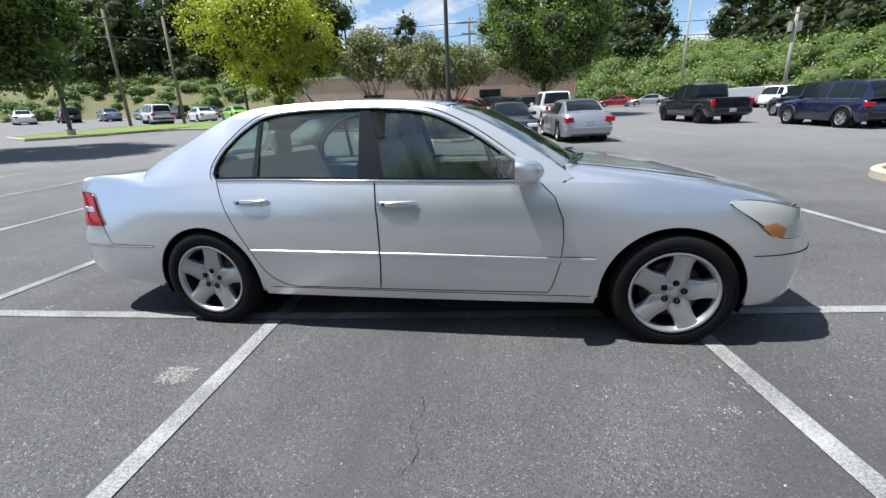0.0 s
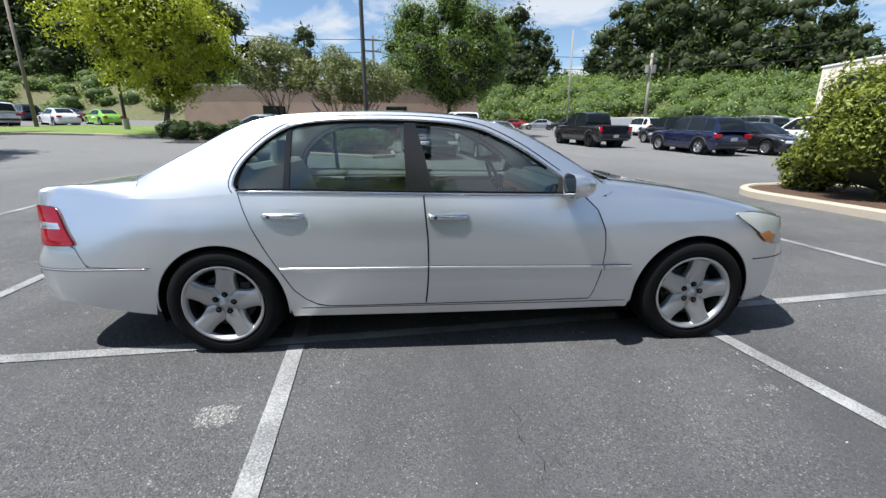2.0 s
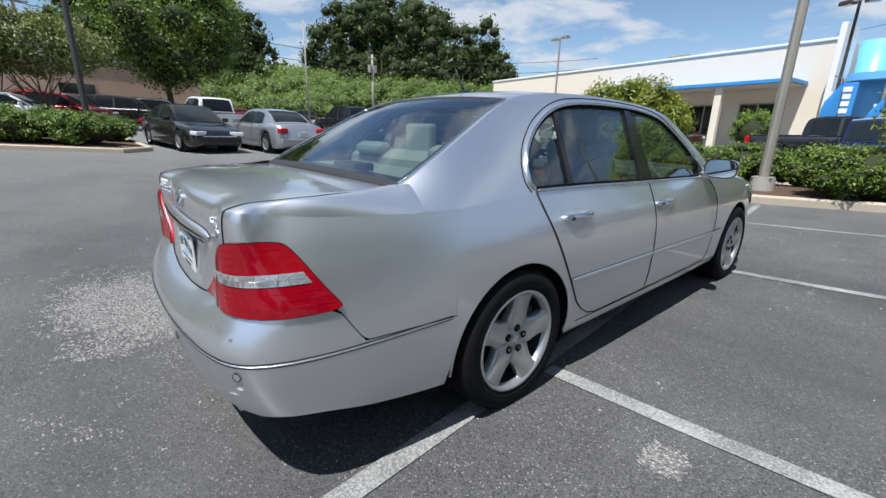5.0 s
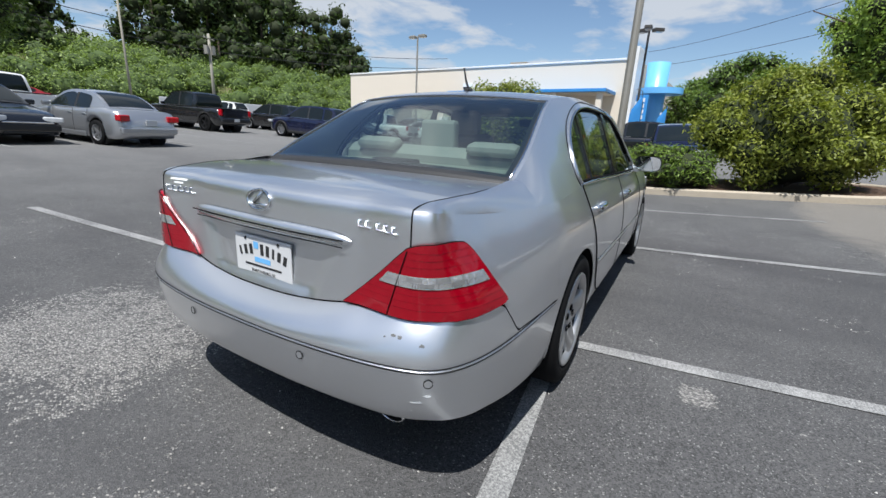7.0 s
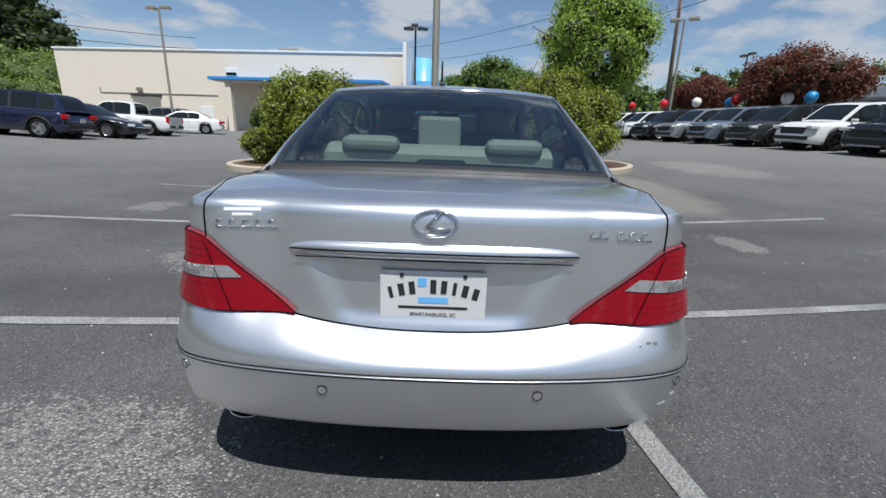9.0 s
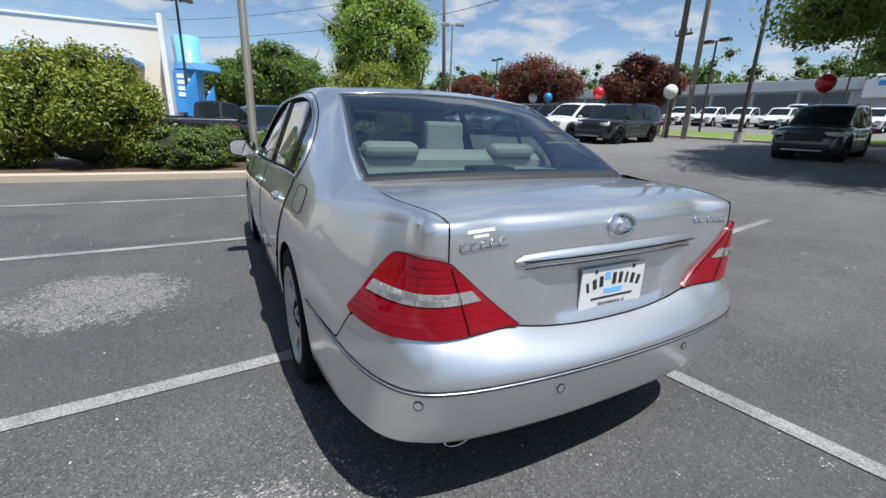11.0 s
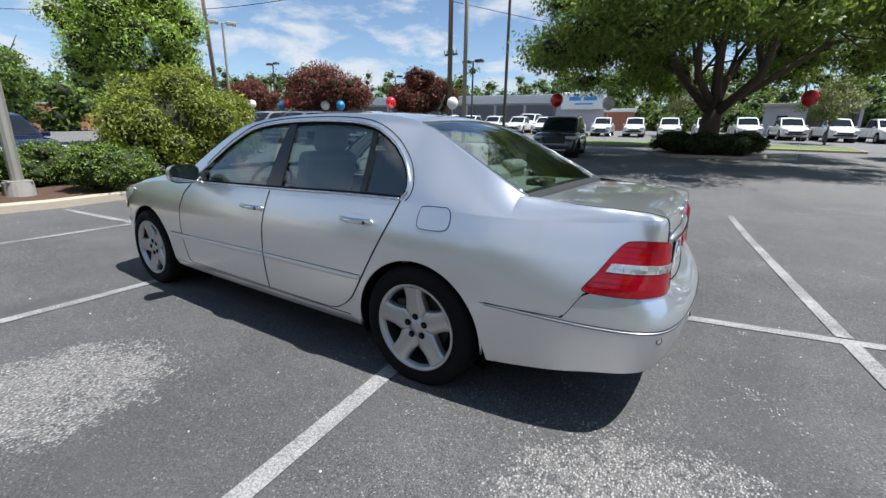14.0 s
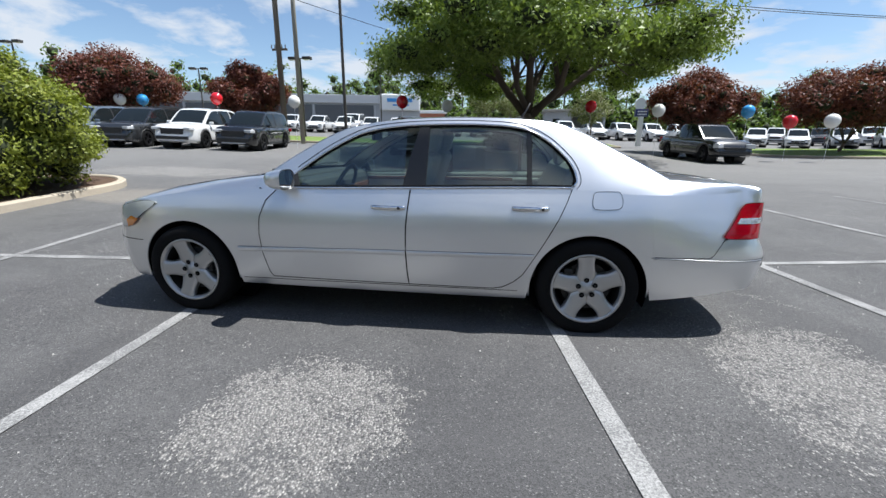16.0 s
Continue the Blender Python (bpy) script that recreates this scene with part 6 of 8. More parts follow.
def shoulder_rows(a0, a1, inner, top, na, reach=0.13, power=3.0, foot=1.0):
    """From the top of the wall over the shoulder to an inner line, given along the way from a0 to a1."""
    rows = []
    cols = sorted(set([round(v, 5) for v in np.linspace(a0, a1, na)]), key=abs)
    for a in cols:
        p = skin(a, zs_at(a))
        xi, yi = inner((abs(a) - abs(cols[0])) / (abs(cols[-1]) - abs(cols[0])), p.x)
        q = Vector((xi, yi * (1 if p.y > 0 else -1)))
        row = []
        total = math.hypot(q.x - p.x, q.y - p.y)
        near = min(reach, total) if foot else reach
        # beside the tail corner the top rises with the lid
        rise = 1 - (1 - min(1, max(0, q.x - LID_C.x) / 0.075)) ** 2 if foot else 1.0
        for k in range(17):
            f = (k / 16) ** 1.6
            x, y = p.x + (q.x - p.x) * f, p.y + (q.y - p.y) * f
            run = math.hypot(x - p.x, y - p.y)
            z = p.z + (top(x, y) - p.z) * rise
            z = p.z + (z - p.z) * (1 - (1 - min(1, run / max(near, 1e-4))) ** power)
            # sweep up to the foot of the rear pillar
            z += 0.024 * foot * sstep(0.03, 0.09, run) * sstep(0.135, 0.095, run) * min(1.0, max(0.0, (x + 2.28) / 0.325)) ** 2
            row.append((x, y, z))
        rows.append(row)
    return rows


for side in (1, -1):
    sgn = lambda lo, hi: (lo, hi) if side > 0 else (-hi, -lo)
    # quarter panel: tail corner, over the wheel, to the rear door
    q0, q1 = sgn(A_LID, a_of_x(-0.985))
    low = lambda a: (bumper_top(a) + 0.0015) if plan_at(a)[0] < -1.845 else zb_at(a)
    wall = wall_rows(q0, q1, low, zs_at, 70, 26, 0, [side * c for c in arch_cols])
    s0, s1 = sgn(A_LID, a_of_x(-1.93))
    top = shoulder_rows(s0, s1, lambda t, x: lid_edge(t ** 1.15), deck, 60)
    join_rows("quarter_panel", [wall, top], M_SILVER)
    # sill and inner flank behind the doors
    f0, f1 = sgn(a_of_x(-0.985), a_of_x(0.86))
    join_rows("side_frame", [wall_rows(f0, f1, zb_at, zs_at, 40, 20)], M_SILVER)
    # front wing
    g0, g1 = sgn(a_of_x(0.86), A_NOSE)
    wing = wall_rows(g0, g1, zb_at, zs_at, 50, 24, 0, [side * c for c in arch_cols])
    g2, g3 = sgn(a_of_x(0.86), a_of_x(2.02))
    wtop = shoulder_rows(g2, g3, lambda t, x: (x, float(np.interp(x, (0.8, 1.5, 2.03), (0.70, 0.70, 0.653)))), bonnet, 40, 0.10, 2.0, 0.0)
    g4, g5 = sgn(A_NOSE, a_of_x(2.02))
    nosecorner = wall_rows(g4, g5, lambda a: 0.60, zs_at, 14, 12)
    join_rows("front_wing", [wing, wtop, nosecorner], M_SILVER)

A_N0 = A_NOSE
nose = wall_rows(A_N0, A_END, zb_at, lambda a: 0.60 if plan_at(a)[0] < 2.02 else zs_at(a), 50, 22)
nose2 = [[(x, -y, z) for x, y, z in r] for r in nose]
join_rows("front_bumper", [nose, nose2], M_SILVER)
rows = []
for x in np.linspace(0.93, 2.20, 34):
    yi = float(np.interp(x, (0.8, 1.5, 2.03, 2.20), (0.697, 0.697, 0.650, 0.51)))
    rows.append([(x - 0.06 * (1 - (yj / yi) ** 2) * sstep(1.1, 0.93, x) * -1.0, yj, bonnet(x, yj)) for yj in np.linspace(-yi, yi, 28)])
join_rows("bonnet", [rows], M_SILVER)
part("grille", boxes(((0.06, 0.86, 0.16), (2.24, 0, 0.655), 0.02)), M_TRIM, hero, "dark front grille")


# ---- overlays on the wall: outlines in (a, z) ----
def inside(poly, x, y):
    c = False
    n = len(poly)
    for i in range(n):
        (x1, y1), (x2, y2) = poly[i], poly[i - 1]
        if (y1 > y) != (y2 > y) and x < (x2 - x1) * (y - y1) / (y2 - y1) + x1:
            c = not c
    return c


def densify(poly, step):
    out = []
    n = len(poly)
    for i in range(n):
        a, b = Vector(poly[i]), Vector(poly[(i + 1) % n])
        m = max(1, int((b - a).length / step))
        out += [a + (b - a) * k / m for k in range(m)]
    return out


def fill(name, outline, to3d, mat, parent=hero, holes=(), step=0.035, label="", thick=0.0):
    """A sheet with the outline (and holes) laid on a surface."""
    loops = [densify(outline, step)] + [densify(h, step) for h in holes]
    verts, edges = [], []
    for lp in loops:
        s = len(verts)
        verts += [Vector((p[0], p[1])) for p in lp]
        edges += [(s + i, s + (i + 1) % len(lp)) for i in range(len(lp))]
    tight = [[(p[0], p[1]) for p in lp] for lp in loops]
    xs, ys = [p[0] for p in tight[0]], [p[1] for p in tight[0]]
    border = np.array([p for lp in tight for p in lp])
    for gx in np.arange(min(xs) + step / 2, max(xs), step):
        for gy in np.arange(min(ys) + step / 2, max(ys), step):
            if inside(tight[0], gx, gy) and not any(inside(h, gx, gy) for h in tight[1:]) and np.min(np.hypot(border[:, 0] - gx, border[:, 1] - gy)) > step * 0.45:
                verts.append(Vector((gx, gy)))
    v2, e2, f2 = delaunay_2d_cdt(verts, edges, [], 0, 1e-6)[:3]
    faces = []
    for f in f2:
        cx, cy = sum(v2[i].x for i in f) / 3, sum(v2[i].y for i in f) / 3
        if inside(tight[0], cx, cy) and not any(inside(h, cx, cy) for h in tight[1:]):
            faces.append(tuple(f))
    me = mesh_of(name, [to3d(v.x, v.y) for v in v2], faces, mat, True)
    bm = bmesh.new()
    bm.from_mesh(me)
    bmesh.ops.delete(bm, geom=[v for v in bm.verts if not v.link_faces], context="VERTS")
    bmesh.ops.recalc_face_normals(bm, faces=bm.faces)
    ob = part(name, bm, mat, parent, label, True)
    if thick:
        s = ob.modifiers.new("thickness", "SOLIDIFY")
        s.thickness, s.offset = thick, -1
        e = ob.modifiers.new("crisp_rim", "EDGE_SPLIT")
        e.split_angle = radians(42)
    return ob


def seam(pts, parent=hero, r=0.0029, name="panel_gap", mat=M_SEAM):
    return part(name, tube(bmesh.new(), pts, r, 6), mat, parent, smooth=True)


def belt(x):
    return float(np.interp(x, PP[800:, 0], PP[800:, 3])) if x > 2 else zs_at(a_of_x(x))


FRONT_DOOR = [(0.725, 0.955), (0.80, 0.88), (0.845, 0.76), (0.852, 0.64), (0.838, 0.50), (0.80, 0.36), (0.775, 0.322), (0.2, 0.316), (-0.243, 0.314), (-0.232, 0.42), (-0.224, 0.55), (-0.226, 0.72), (-0.24, 0.88), (-0.248, 0.969)]
REAR_DOOR = [(-0.252, 0.969), (-0.244, 0.88), (-0.230, 0.72), (-0.228, 0.55), (-0.236, 0.42), (-0.247, 0.314), (-0.55, 0.312), (-0.83, 0.312), (-0.90, 0.325), (-0.97, 0.365), (-1.03, 0.42), (-1.09, 0.52), (-1.17, 0.66), (-1.245, 0.80), (-1.295, 0.91), (-1.325, 0.992)]


def flank(side, lift):
    return lambda x, z: tuple(skin(side * a_of_x(x), z, lift))


for side in (1, -1):
    doors = []
    for nm, line, hx, hz in (("front_door", FRONT_DOOR, -0.105, 0.848), ("rear_door", REAR_DOOR, -1.06, 0.862)):
        half = len(line) // 2
        ea, eb = (line[:7], line[8:]) if nm == "front_door" else (line[7:], line[:6])
        def edge_x(e, z):
            e = sorted(e, key=lambda q: q[1])
            return float(np.interp(z, [q[1] for q in e], [q[0] for q in e]))
        z0 = 0.314
        rows = []
        for f in np.linspace(0, 1, 26):
            zz = z0 + f * 0.668
            xa, xb = edge_x(ea, zz), edge_x(eb, zz)
            row = []
            for g in np.linspace(0, 1, 34):
                x = xa + (xb - xa) * g
                top_z = zs_at(a_of_x(x)) + 0.003
                row.append(tuple(skin(side * a_of_x(x), z0 + (top_z - z0) * f, 0.003)))
            rows.append(row)
        d = join_rows(nm, [rows], M_SILVER, hero, "silver painted door")
        doors.append(d)
        keep = [tuple(skin(side * a_of_x(x), z, 0.0028)) for x, z in [q for i in range(len(line) - 1) for q in [tuple(Vector(line[i]).lerp(Vector(line[i + 1]), k / 4)) for k in range(4)]] + [line[-1]]]
        seam(keep, d)
        # dished grip and chrome handle
        c = [skin(side * a_of_x(hx + 0.078 * math.cos(t)), hz - 0.006 + 0.046 * math.sin(t), 0.0042) for t in np.linspace(0, 2 * math.pi, 21)[:-1]]
        bm = bmesh.new()
        ring = [bm.verts.new(p) for p in c]
        cen = bm.verts.new(skin(side * a_of_x(hx), hz - 0.004, -0.024))
        mid = [bm.verts.new(Vector(p).lerp(cen.co, 0.35) + (cen.co - skin(side * a_of_x(hx), hz - 0.004, 0.0042)) * 0.35) for p in c]
        for i in range(20):
            bm.faces.new((ring[i], ring[(i + 1) % 20], mid[(i + 1) % 20], mid[i]))
            bm.faces.new((mid[i], mid[(i + 1) % 20], cen))
        bmesh.ops.recalc_face_normals(bm, faces=bm.faces)
        part("grip_recess", bm, M_SILVER, d, smooth=True)
        h = part("door_handle", tube(bmesh.new(), [skin(side * a_of_x(hx + s * 0.114), hz + 0.004, lift) for s, lift in ((-1, 0.006), (-0.88, 0.014), (-0.5, 0.023), (0, 0.026), (0.5, 0.023), (0.88, 0.014), (1, 0.006))], 0.0165, 10), M_CHROME, d, "chrome pull handle", True)
        part("lock_button", cyl(bmesh.new(), 0.010, 0.010, skin(side * a_of_x(hx - 0.078), hz + 0.004, 0.026), skin(side * a_of_x(hx - 0.078), hz + 0.004, 0.0385), 12), M_TRIM, h)
    # bright moulding along the doors
    for nm, x0, x1, d in (("door_moulding", -1.10, -0.236, doors[1]), ("door_moulding", -0.222, 0.848, doors[0]), ("wing_moulding", 0.858, 1.03, hero)):
        zm = lambda x: float(np.interp(x, (-1.9, -1.1, 0, 1.05), (0.572, 0.548, 0.541, 0.524)))
        bm = bmesh.new()
        prof = ((0.0, 0.016), (0.0045, 0.0145), (0.0065, 0.011), (0.0062, 0.0), (0.005, -0.012), (0.0, -0.0165))
        rows = [[tuple(skin(side * a_of_x(x), zm(x) + dz, 0.002 + dd)) for dd, dz in prof] for x in np.linspace(x0, x1, 16)]
        ob = join_rows(nm, [rows], M_SILVER, d)
        for dz, r in ((0.007, 0.0013),):
            seam([skin(side * a_of_x(x), zm(x) + dz, 0.0072) for x in np.linspace(x0, x1, 16)], ob, r, "bright_strip", M_CHROME)
        # dark thread drawn in as a shadow along the moulding's edge
        seam([skin(side * a_of_x(x), zm(x) + 0.018, 0.003) for x in np.linspace(x0, x1, 16)], ob, 0.0016, "shadow_line")
    # wheel arch lips and housings
    for cx, cz, r in ARCHES:
        pts = []
        for d in range(-8, 189, 6):
            x, z = cx + r * math.cos(radians(d)), cz + r * math.sin(radians(d))
            if z > 0.25:
                pts.append(skin(side * a_of_x(x), z, -0.006))
        part("arch_lip", tube(bmesh.new(), pts, 0.0065, 8), M_SILVER, hero, smooth=True)
        rows = []
        for d in range(-20, 201, 8):
            x, z = cx + (r + 0.004) * math.cos(radians(d)), cz + (r + 0.004) * math.sin(radians(d))
            z = max(z, 0.2)
            yo = abs(skin(a_of_x(x), max(z, 0.26), -0.012).y)
            rows.append([(x, side * y, z) for y in (yo, 0.72, 0.56)])
        ob = join_rows("wheel_housing", [rows], M_SEAM)
        bm = bmesh.new()
        cyl(bm, r + 0.004, r + 0.004, (cx, side * 0.545, cz), (cx, side * 0.56, cz), 28)
        part("housing_wall", bm, M_SEAM, ob)
    # sill edge line
    seam([skin(side * a_of_x(x), 0.300, 0.0005) for x in np.linspace(-1.0, 1.02, 30)], hero, 0.002, "sill_line")

# fuel flap
flap = smooth_line([(-1.457, 0.933), (-1.467, 0.968), (-1.497, 0.979), (-1.577, 0.981), (-1.622, 0.978), (-1.642, 0.943), (-1.642, 0.902), (-1.622, 0.876), (-1.572, 0.869), (-1.497, 0.869), (-1.467, 0.876), (-1.457, 0.898)], True, 4)
flap = [(p.x, p.y) for p in flap]
fl = fill("fuel_flap", flap, flank(1, 0.0022), M_SILVER, hero, (), 0.03, "rounded fuel filler flap")
seam([flank(1, 0.002)(x, z) for x, z in flap + flap[:1]], fl, 0.0019)

# ---- glasshouse ----
# cabin edge seen from the side: tail to nose
EDGE = smooth_line([(-2.02, 1.030), (-1.955, 1.056), (-1.85, 1.112), (-1.76, 1.159), (-1.645, 1.219), (-1.53, 1.280), (-1.40, 1.347), (-1.25, 1.405), (-1.08, 1.434), (-0.8, 1.450), (-0.45, 1.452), (-0.12, 1.436), (0.12, 1.402), (0.30, 1.345), (0.48, 1.255), (0.66, 1.150), (0.80, 1.058), (0.90, 0.985)], False, 5)
EDGE = [(p.x, p.y) for p in EDGE]


def edge_z(x):
    """Height of the cabin edge over the rear pillar."""
    return float(np.interp(x, [q[0] for q in EDGE[:44]], [q[1] for q in EDGE[:44]]))


def gy(x, z):
    """Half width of the cabin side at x, z."""
    b = zs_at(a_of_x(max(-2.3, min(1.2, x))))
    base = abs(skin(a_of_x(max(-2.2, min(1.1, x))), b).y)
    t = max(0.0, (z - b) / 0.46)
    y = base - 0.178 * t - 0.05 * max(0.0, (z - 1.375) / 0.085) ** 2
    # the rear pillar leans in and melts into the deck
    if x < -0.9:
        y -= (0.064 - 0.010 * sstep(-1.4, -1.9, x)) * sstep(-0.90, -1.35, x) * max(0.0, (z - b) / max(0.02, edge_z(x) - b)) ** 1.4
    return y - 0.035 * max(0, (x - 0.1) / 0.75) ** 2 * t - 0.02 * max(0, (-0.9 - x) / 0.9) ** 2 * t


DLO = smooth_line([(-1.33, 1.008), (-1.353, 1.045), (-1.335, 1.115), (-1.28, 1.195), (-1.157, 1.302), (-0.99, 1.378), (-0.71, 1.404), (-0.35, 1.404), (-0.10, 1.388), (0.08, 1.356), (0.22, 1.300), (0.38, 1.212), (0.565, 1.085)], False, 5)
DLO = [(p.x, p.y) for p in DLO] + [(0.70, 0.990), (0.70, 0.972)]
base_line = [(x, zs_at(a_of_x(x)) + 0.0) for x in np.linspace(0.90, -2.02, 44)]
DLO_BASE = [(x, zs_at(a_of_x(x)) + 0.013) for x in np.linspace(0.69, -1.32, 30)]


def cab(side, lift=0.0):
    return lambda x, z: (x, side * (gy(x, z) + lift), z)


def offset_line(pts, d):
    """A line in x, z moved outward from the windows by d."""
    out = []
    for i, (x, z) in enumerate(pts):
        (x0, z0), (x1, z1) = pts[max(0, i - 1)], pts[min(len(pts) - 1, i + 1)]
        n = Vector((z0 - z1, x1 - x0)).normalized() * d
        out.append((x + n.x, z + n.y))
    return out


for side in (1, -1):
    outline = EDGE + base_line[1:-1]
    hole = DLO + DLO_BASE
    fill("cabin_side", outline, cab(side), M_SILVER, hero, (hole,), 0.022)
    # black reveal and bright surround of the side windows
    seam([cab(side, 0.007)(x, z) for x, z in hole[:len(DLO)]], hero, 0.0075, "window_surround", M_CHROME)
    seam([cab(side, -0.003)(x, z) for x, z in offset_line(DLO[2:-4], -0.012)], hero, 0.009, "window_seal", M_SEAM)
    seam([cab(side, 0.001)(x, z) for x, z in offset_line(DLO[1:-2], 0.027)], hero, 0.0026, "door_frame_gap", M_SEAM)
    seam([cab(side, 0.008)(x, z) for x, z in DLO_BASE], hero, 0.0075, "belt_moulding", M_CHROME)
    seam([cab(side, 0.003)(x, z + 0.012) for x, z in DLO_BASE], hero, 0.006, "belt_seal", M_SEAM)

    def pane(name, x0, x1, label):
        def dlo_top(x):
            pts = sorted([q for q in DLO if True], key=lambda q: q[0])
            return float(np.interp(x, [q[0] for q in pts[1:]], [q[1] for q in pts[1:]]))
        xs = np.linspace(x0, x1, 24)
        poly = [(x, max(dlo_top(x) - 0.004, zs_at(a_of_x(x)) + 0.02)) for x in xs] + [(x, zs_at(a_of_x(x)) + 0.010) for x in xs[::-1]]
        ob = fill(name, poly, cab(side, -0.012), M_HGLASS, hero, (), 0.06, label)
        return ob

    pane("front_window", -0.20, 0.685, "clear side window glass")
    pane("rear_window", -1.035, -0.345, "clear side window glass")
    pane("quarter_glass", -1.345, -1.065, "small fixed quarter glass")

    def post(name, pts, mat, lift):
        return fill(name, pts, cab(side, lift), mat, hero, (), 0.05, "", 0.012)

    post("centre_pillar", [(-0.352, 0.985), (-0.360, 1.20), (-0.362, 1.40), (-0.298, 1.401), (-0.24, 1.20), (-0.192, 0.98)], M_GLOSSBLACK, 0.004)
    post("quarter_post", [(-1.068, 1.005), (-1.062, 1.18), (-1.055, 1.345), (-1.022, 1.362), (-1.030, 1.18), (-1.032, 1.003)], M_GLOSSBLACK, 0.002)

# roof, windscreen and backlight span between the cabin edges
edge3 = [Vector((x, gy(x, z), z)) for x, z in EDGE]


def span(i0, i1, name, mat, crown, bow, label="", inset=0.0, n=26, lift=0.0, power=2.2):
    rows = []
    for p in edge3[i0:i1 + 1]:
        row = []
        for s in np.linspace(-1, 1, n):
            k = 1 - abs(s) ** power
            row.append((p.x + bow(p.x) * k, p.y * s * (1 - inset), p.z + crown(p.x) * k + lift))
        rows.append(row)
    return join_rows(name, [rows], mat, hero, label)


def bow(x):
    return float(np.interp(x, (-1.97, -1.4, -1.1, 0.1, 0.3, 0.85), (-0.03, -0.045, -0.03, 0.03, 0.10, 0.13)))


def crown(x):
    return float(np.interp(x, (-1.85, -1.4, -0.5, 0.1, 0.5, 0.9), (0.016, 0.026, 0.036, 0.032, 0.024, 0.020)))


idx = lambda x: min(range(len(EDGE)), key=lambda i: abs(EDGE[i][0] - x))
i_b0, i_b1, i_w0, i_w1 = idx(-1.975), idx(-1.29), idx(0.17), idx(0.84)
span(i_b1, i_w0, "roof", M_SILVER, crown, bow)
# headliner just below
span(i_b1, i_w0, "headliner", M_LINER, lambda x: crown(x) - 0.01, bow, "pale cloth headliner", 0.05, lift=-0.03)


def framed(i0, i1, name, label):
    """Glass with a painted edge, black band and bright strip."""
    pts = edge3[i0:i1 + 1]
    n = 30

    def P(f, s, lift=0.0):
        q = f * (len(pts) - 1)
        j = min(len(pts) - 2, int(q))
        p = pts[j].lerp(pts[j + 1], q - j)
        k = 1 - abs(s) ** 2.2
        return Vector((p.x + bow(p.x) * k, p.y * s, p.z + crown(p.x) * k + lift))

    def ring(f0, f1, s1):
        out = [P(f0, s) for s in np.linspace(-s1, s1, n)]
        out += [P(f, s1) for f in np.linspace(f0, f1, 12)[1:]]
        out += [P(f1, s) for s in np.linspace(s1, -s1, n)[1:]]
        out += [P(f, -s1) for f in np.linspace(f1, f0, 12)[1:-1]]
        return out

    outer, trim, inner = ring(0, 1, 1.0), ring(0.012, 0.985, 0.975), ring(0.085, 0.95, 0.93)

    def band(name2, A, B, mat, down=0.0, span_of=None):
        bm = bmesh.new()
        if span_of is not None:
            span_of = list(span_of)
        m = len(A)
        used = set(range(m)) if span_of is None else {j % m for i in span_of for j in (i, i + 1)}
        a = {i: bm.verts.new(A[i]) for i in used}
        b = {i: bm.verts.new(B[i] - Vector((0, 0, down))) for i in used}
        for i in (span_of or range(m)):
            bm.faces.new((a[i], a[(i + 1) % m], b[(i + 1) % m], b[i]))
        bmesh.ops.recalc_face_normals(bm, faces=bm.faces)
        return part(name2, bm, mat, hero, smooth=True)

    m = len(outer)
    if name.startswith("rear"):
        foot, rest = range(0, n - 1), range(n - 1, m)
        line = trim[n - 1:] + trim[:1]
    else:
        foot, rest = range(n + 10, 2 * n + 10), [*range(0, n + 10), *range(2 * n + 10, m)]
        line = trim[2 * n + 10:] + trim[:n + 10]
    band(name + "_surround", outer, trim, M_SILVER, 0.0, rest)
    band(name + "_seal", outer, trim, M_TRIM, 0.0, foot)
    part(name + "_trim", tube(bmesh.new(), [p + Vector((0, 0, 0.003)) for p in line], 0.0045, 6), M_CHROME, hero, "bright trim strip", True)
    band(name + "_edge_band", trim, inner, M_TRIM, 0.004)
    rows = [[tuple(P(f, s, -0.0015)) for s in np.linspace(-0.965, 0.965, n)] for f in np.linspace(0.02, 0.98, 24)]
    if name.startswith("rear"):
        lip = [[tuple(P(0, s) + Vector((d, 0, 0))) for s in np.linspace(-0.99, 0.99, n)] for d in (0.004, -0.010)]
        lip.append([(x - 0.006, y, deck(x, y) - 0.006) for x, y, _ in lip[1]])
        join_rows(name + "_gasket", [lip], M_TRIM, hero, "black rubber gasket")
    return join_rows(name, [rows], M_HGLASS, hero, label)


framed(i_b0, i_b1, "rear_windscreen", "sloping clear rear windscreen")
framed(i_w0, i_w1, "front_windscreen", "sloping clear windscreen")
# scuttle between bonnet and windscreen
rows = []
for y in np.linspace(-0.74, 0.74, 24):
    k = 1 - abs(y / 0.74) ** 2.2
    rows.append([(0.82 + 0.12 * k, y, 1.045 + 0.02 * k), (0.90 + 0.10 * k, y, 1.022 + 0.02 * k), (0.95 + 0.065 * k, y, 1.010 + 0.024 * k)])
join_rows("scuttle", [rows], M_TRIM, hero, "black scuttle panel below the windscreen")
for y in (-0.25, 0.35):
    part("wiper", tube(bmesh.new(), [(1.02, y, 1.06), (0.95, y - 0.25, 1.075), (0.90, y - 0.5, 1.078)], 0.009, 6), M_TRIM, hero)

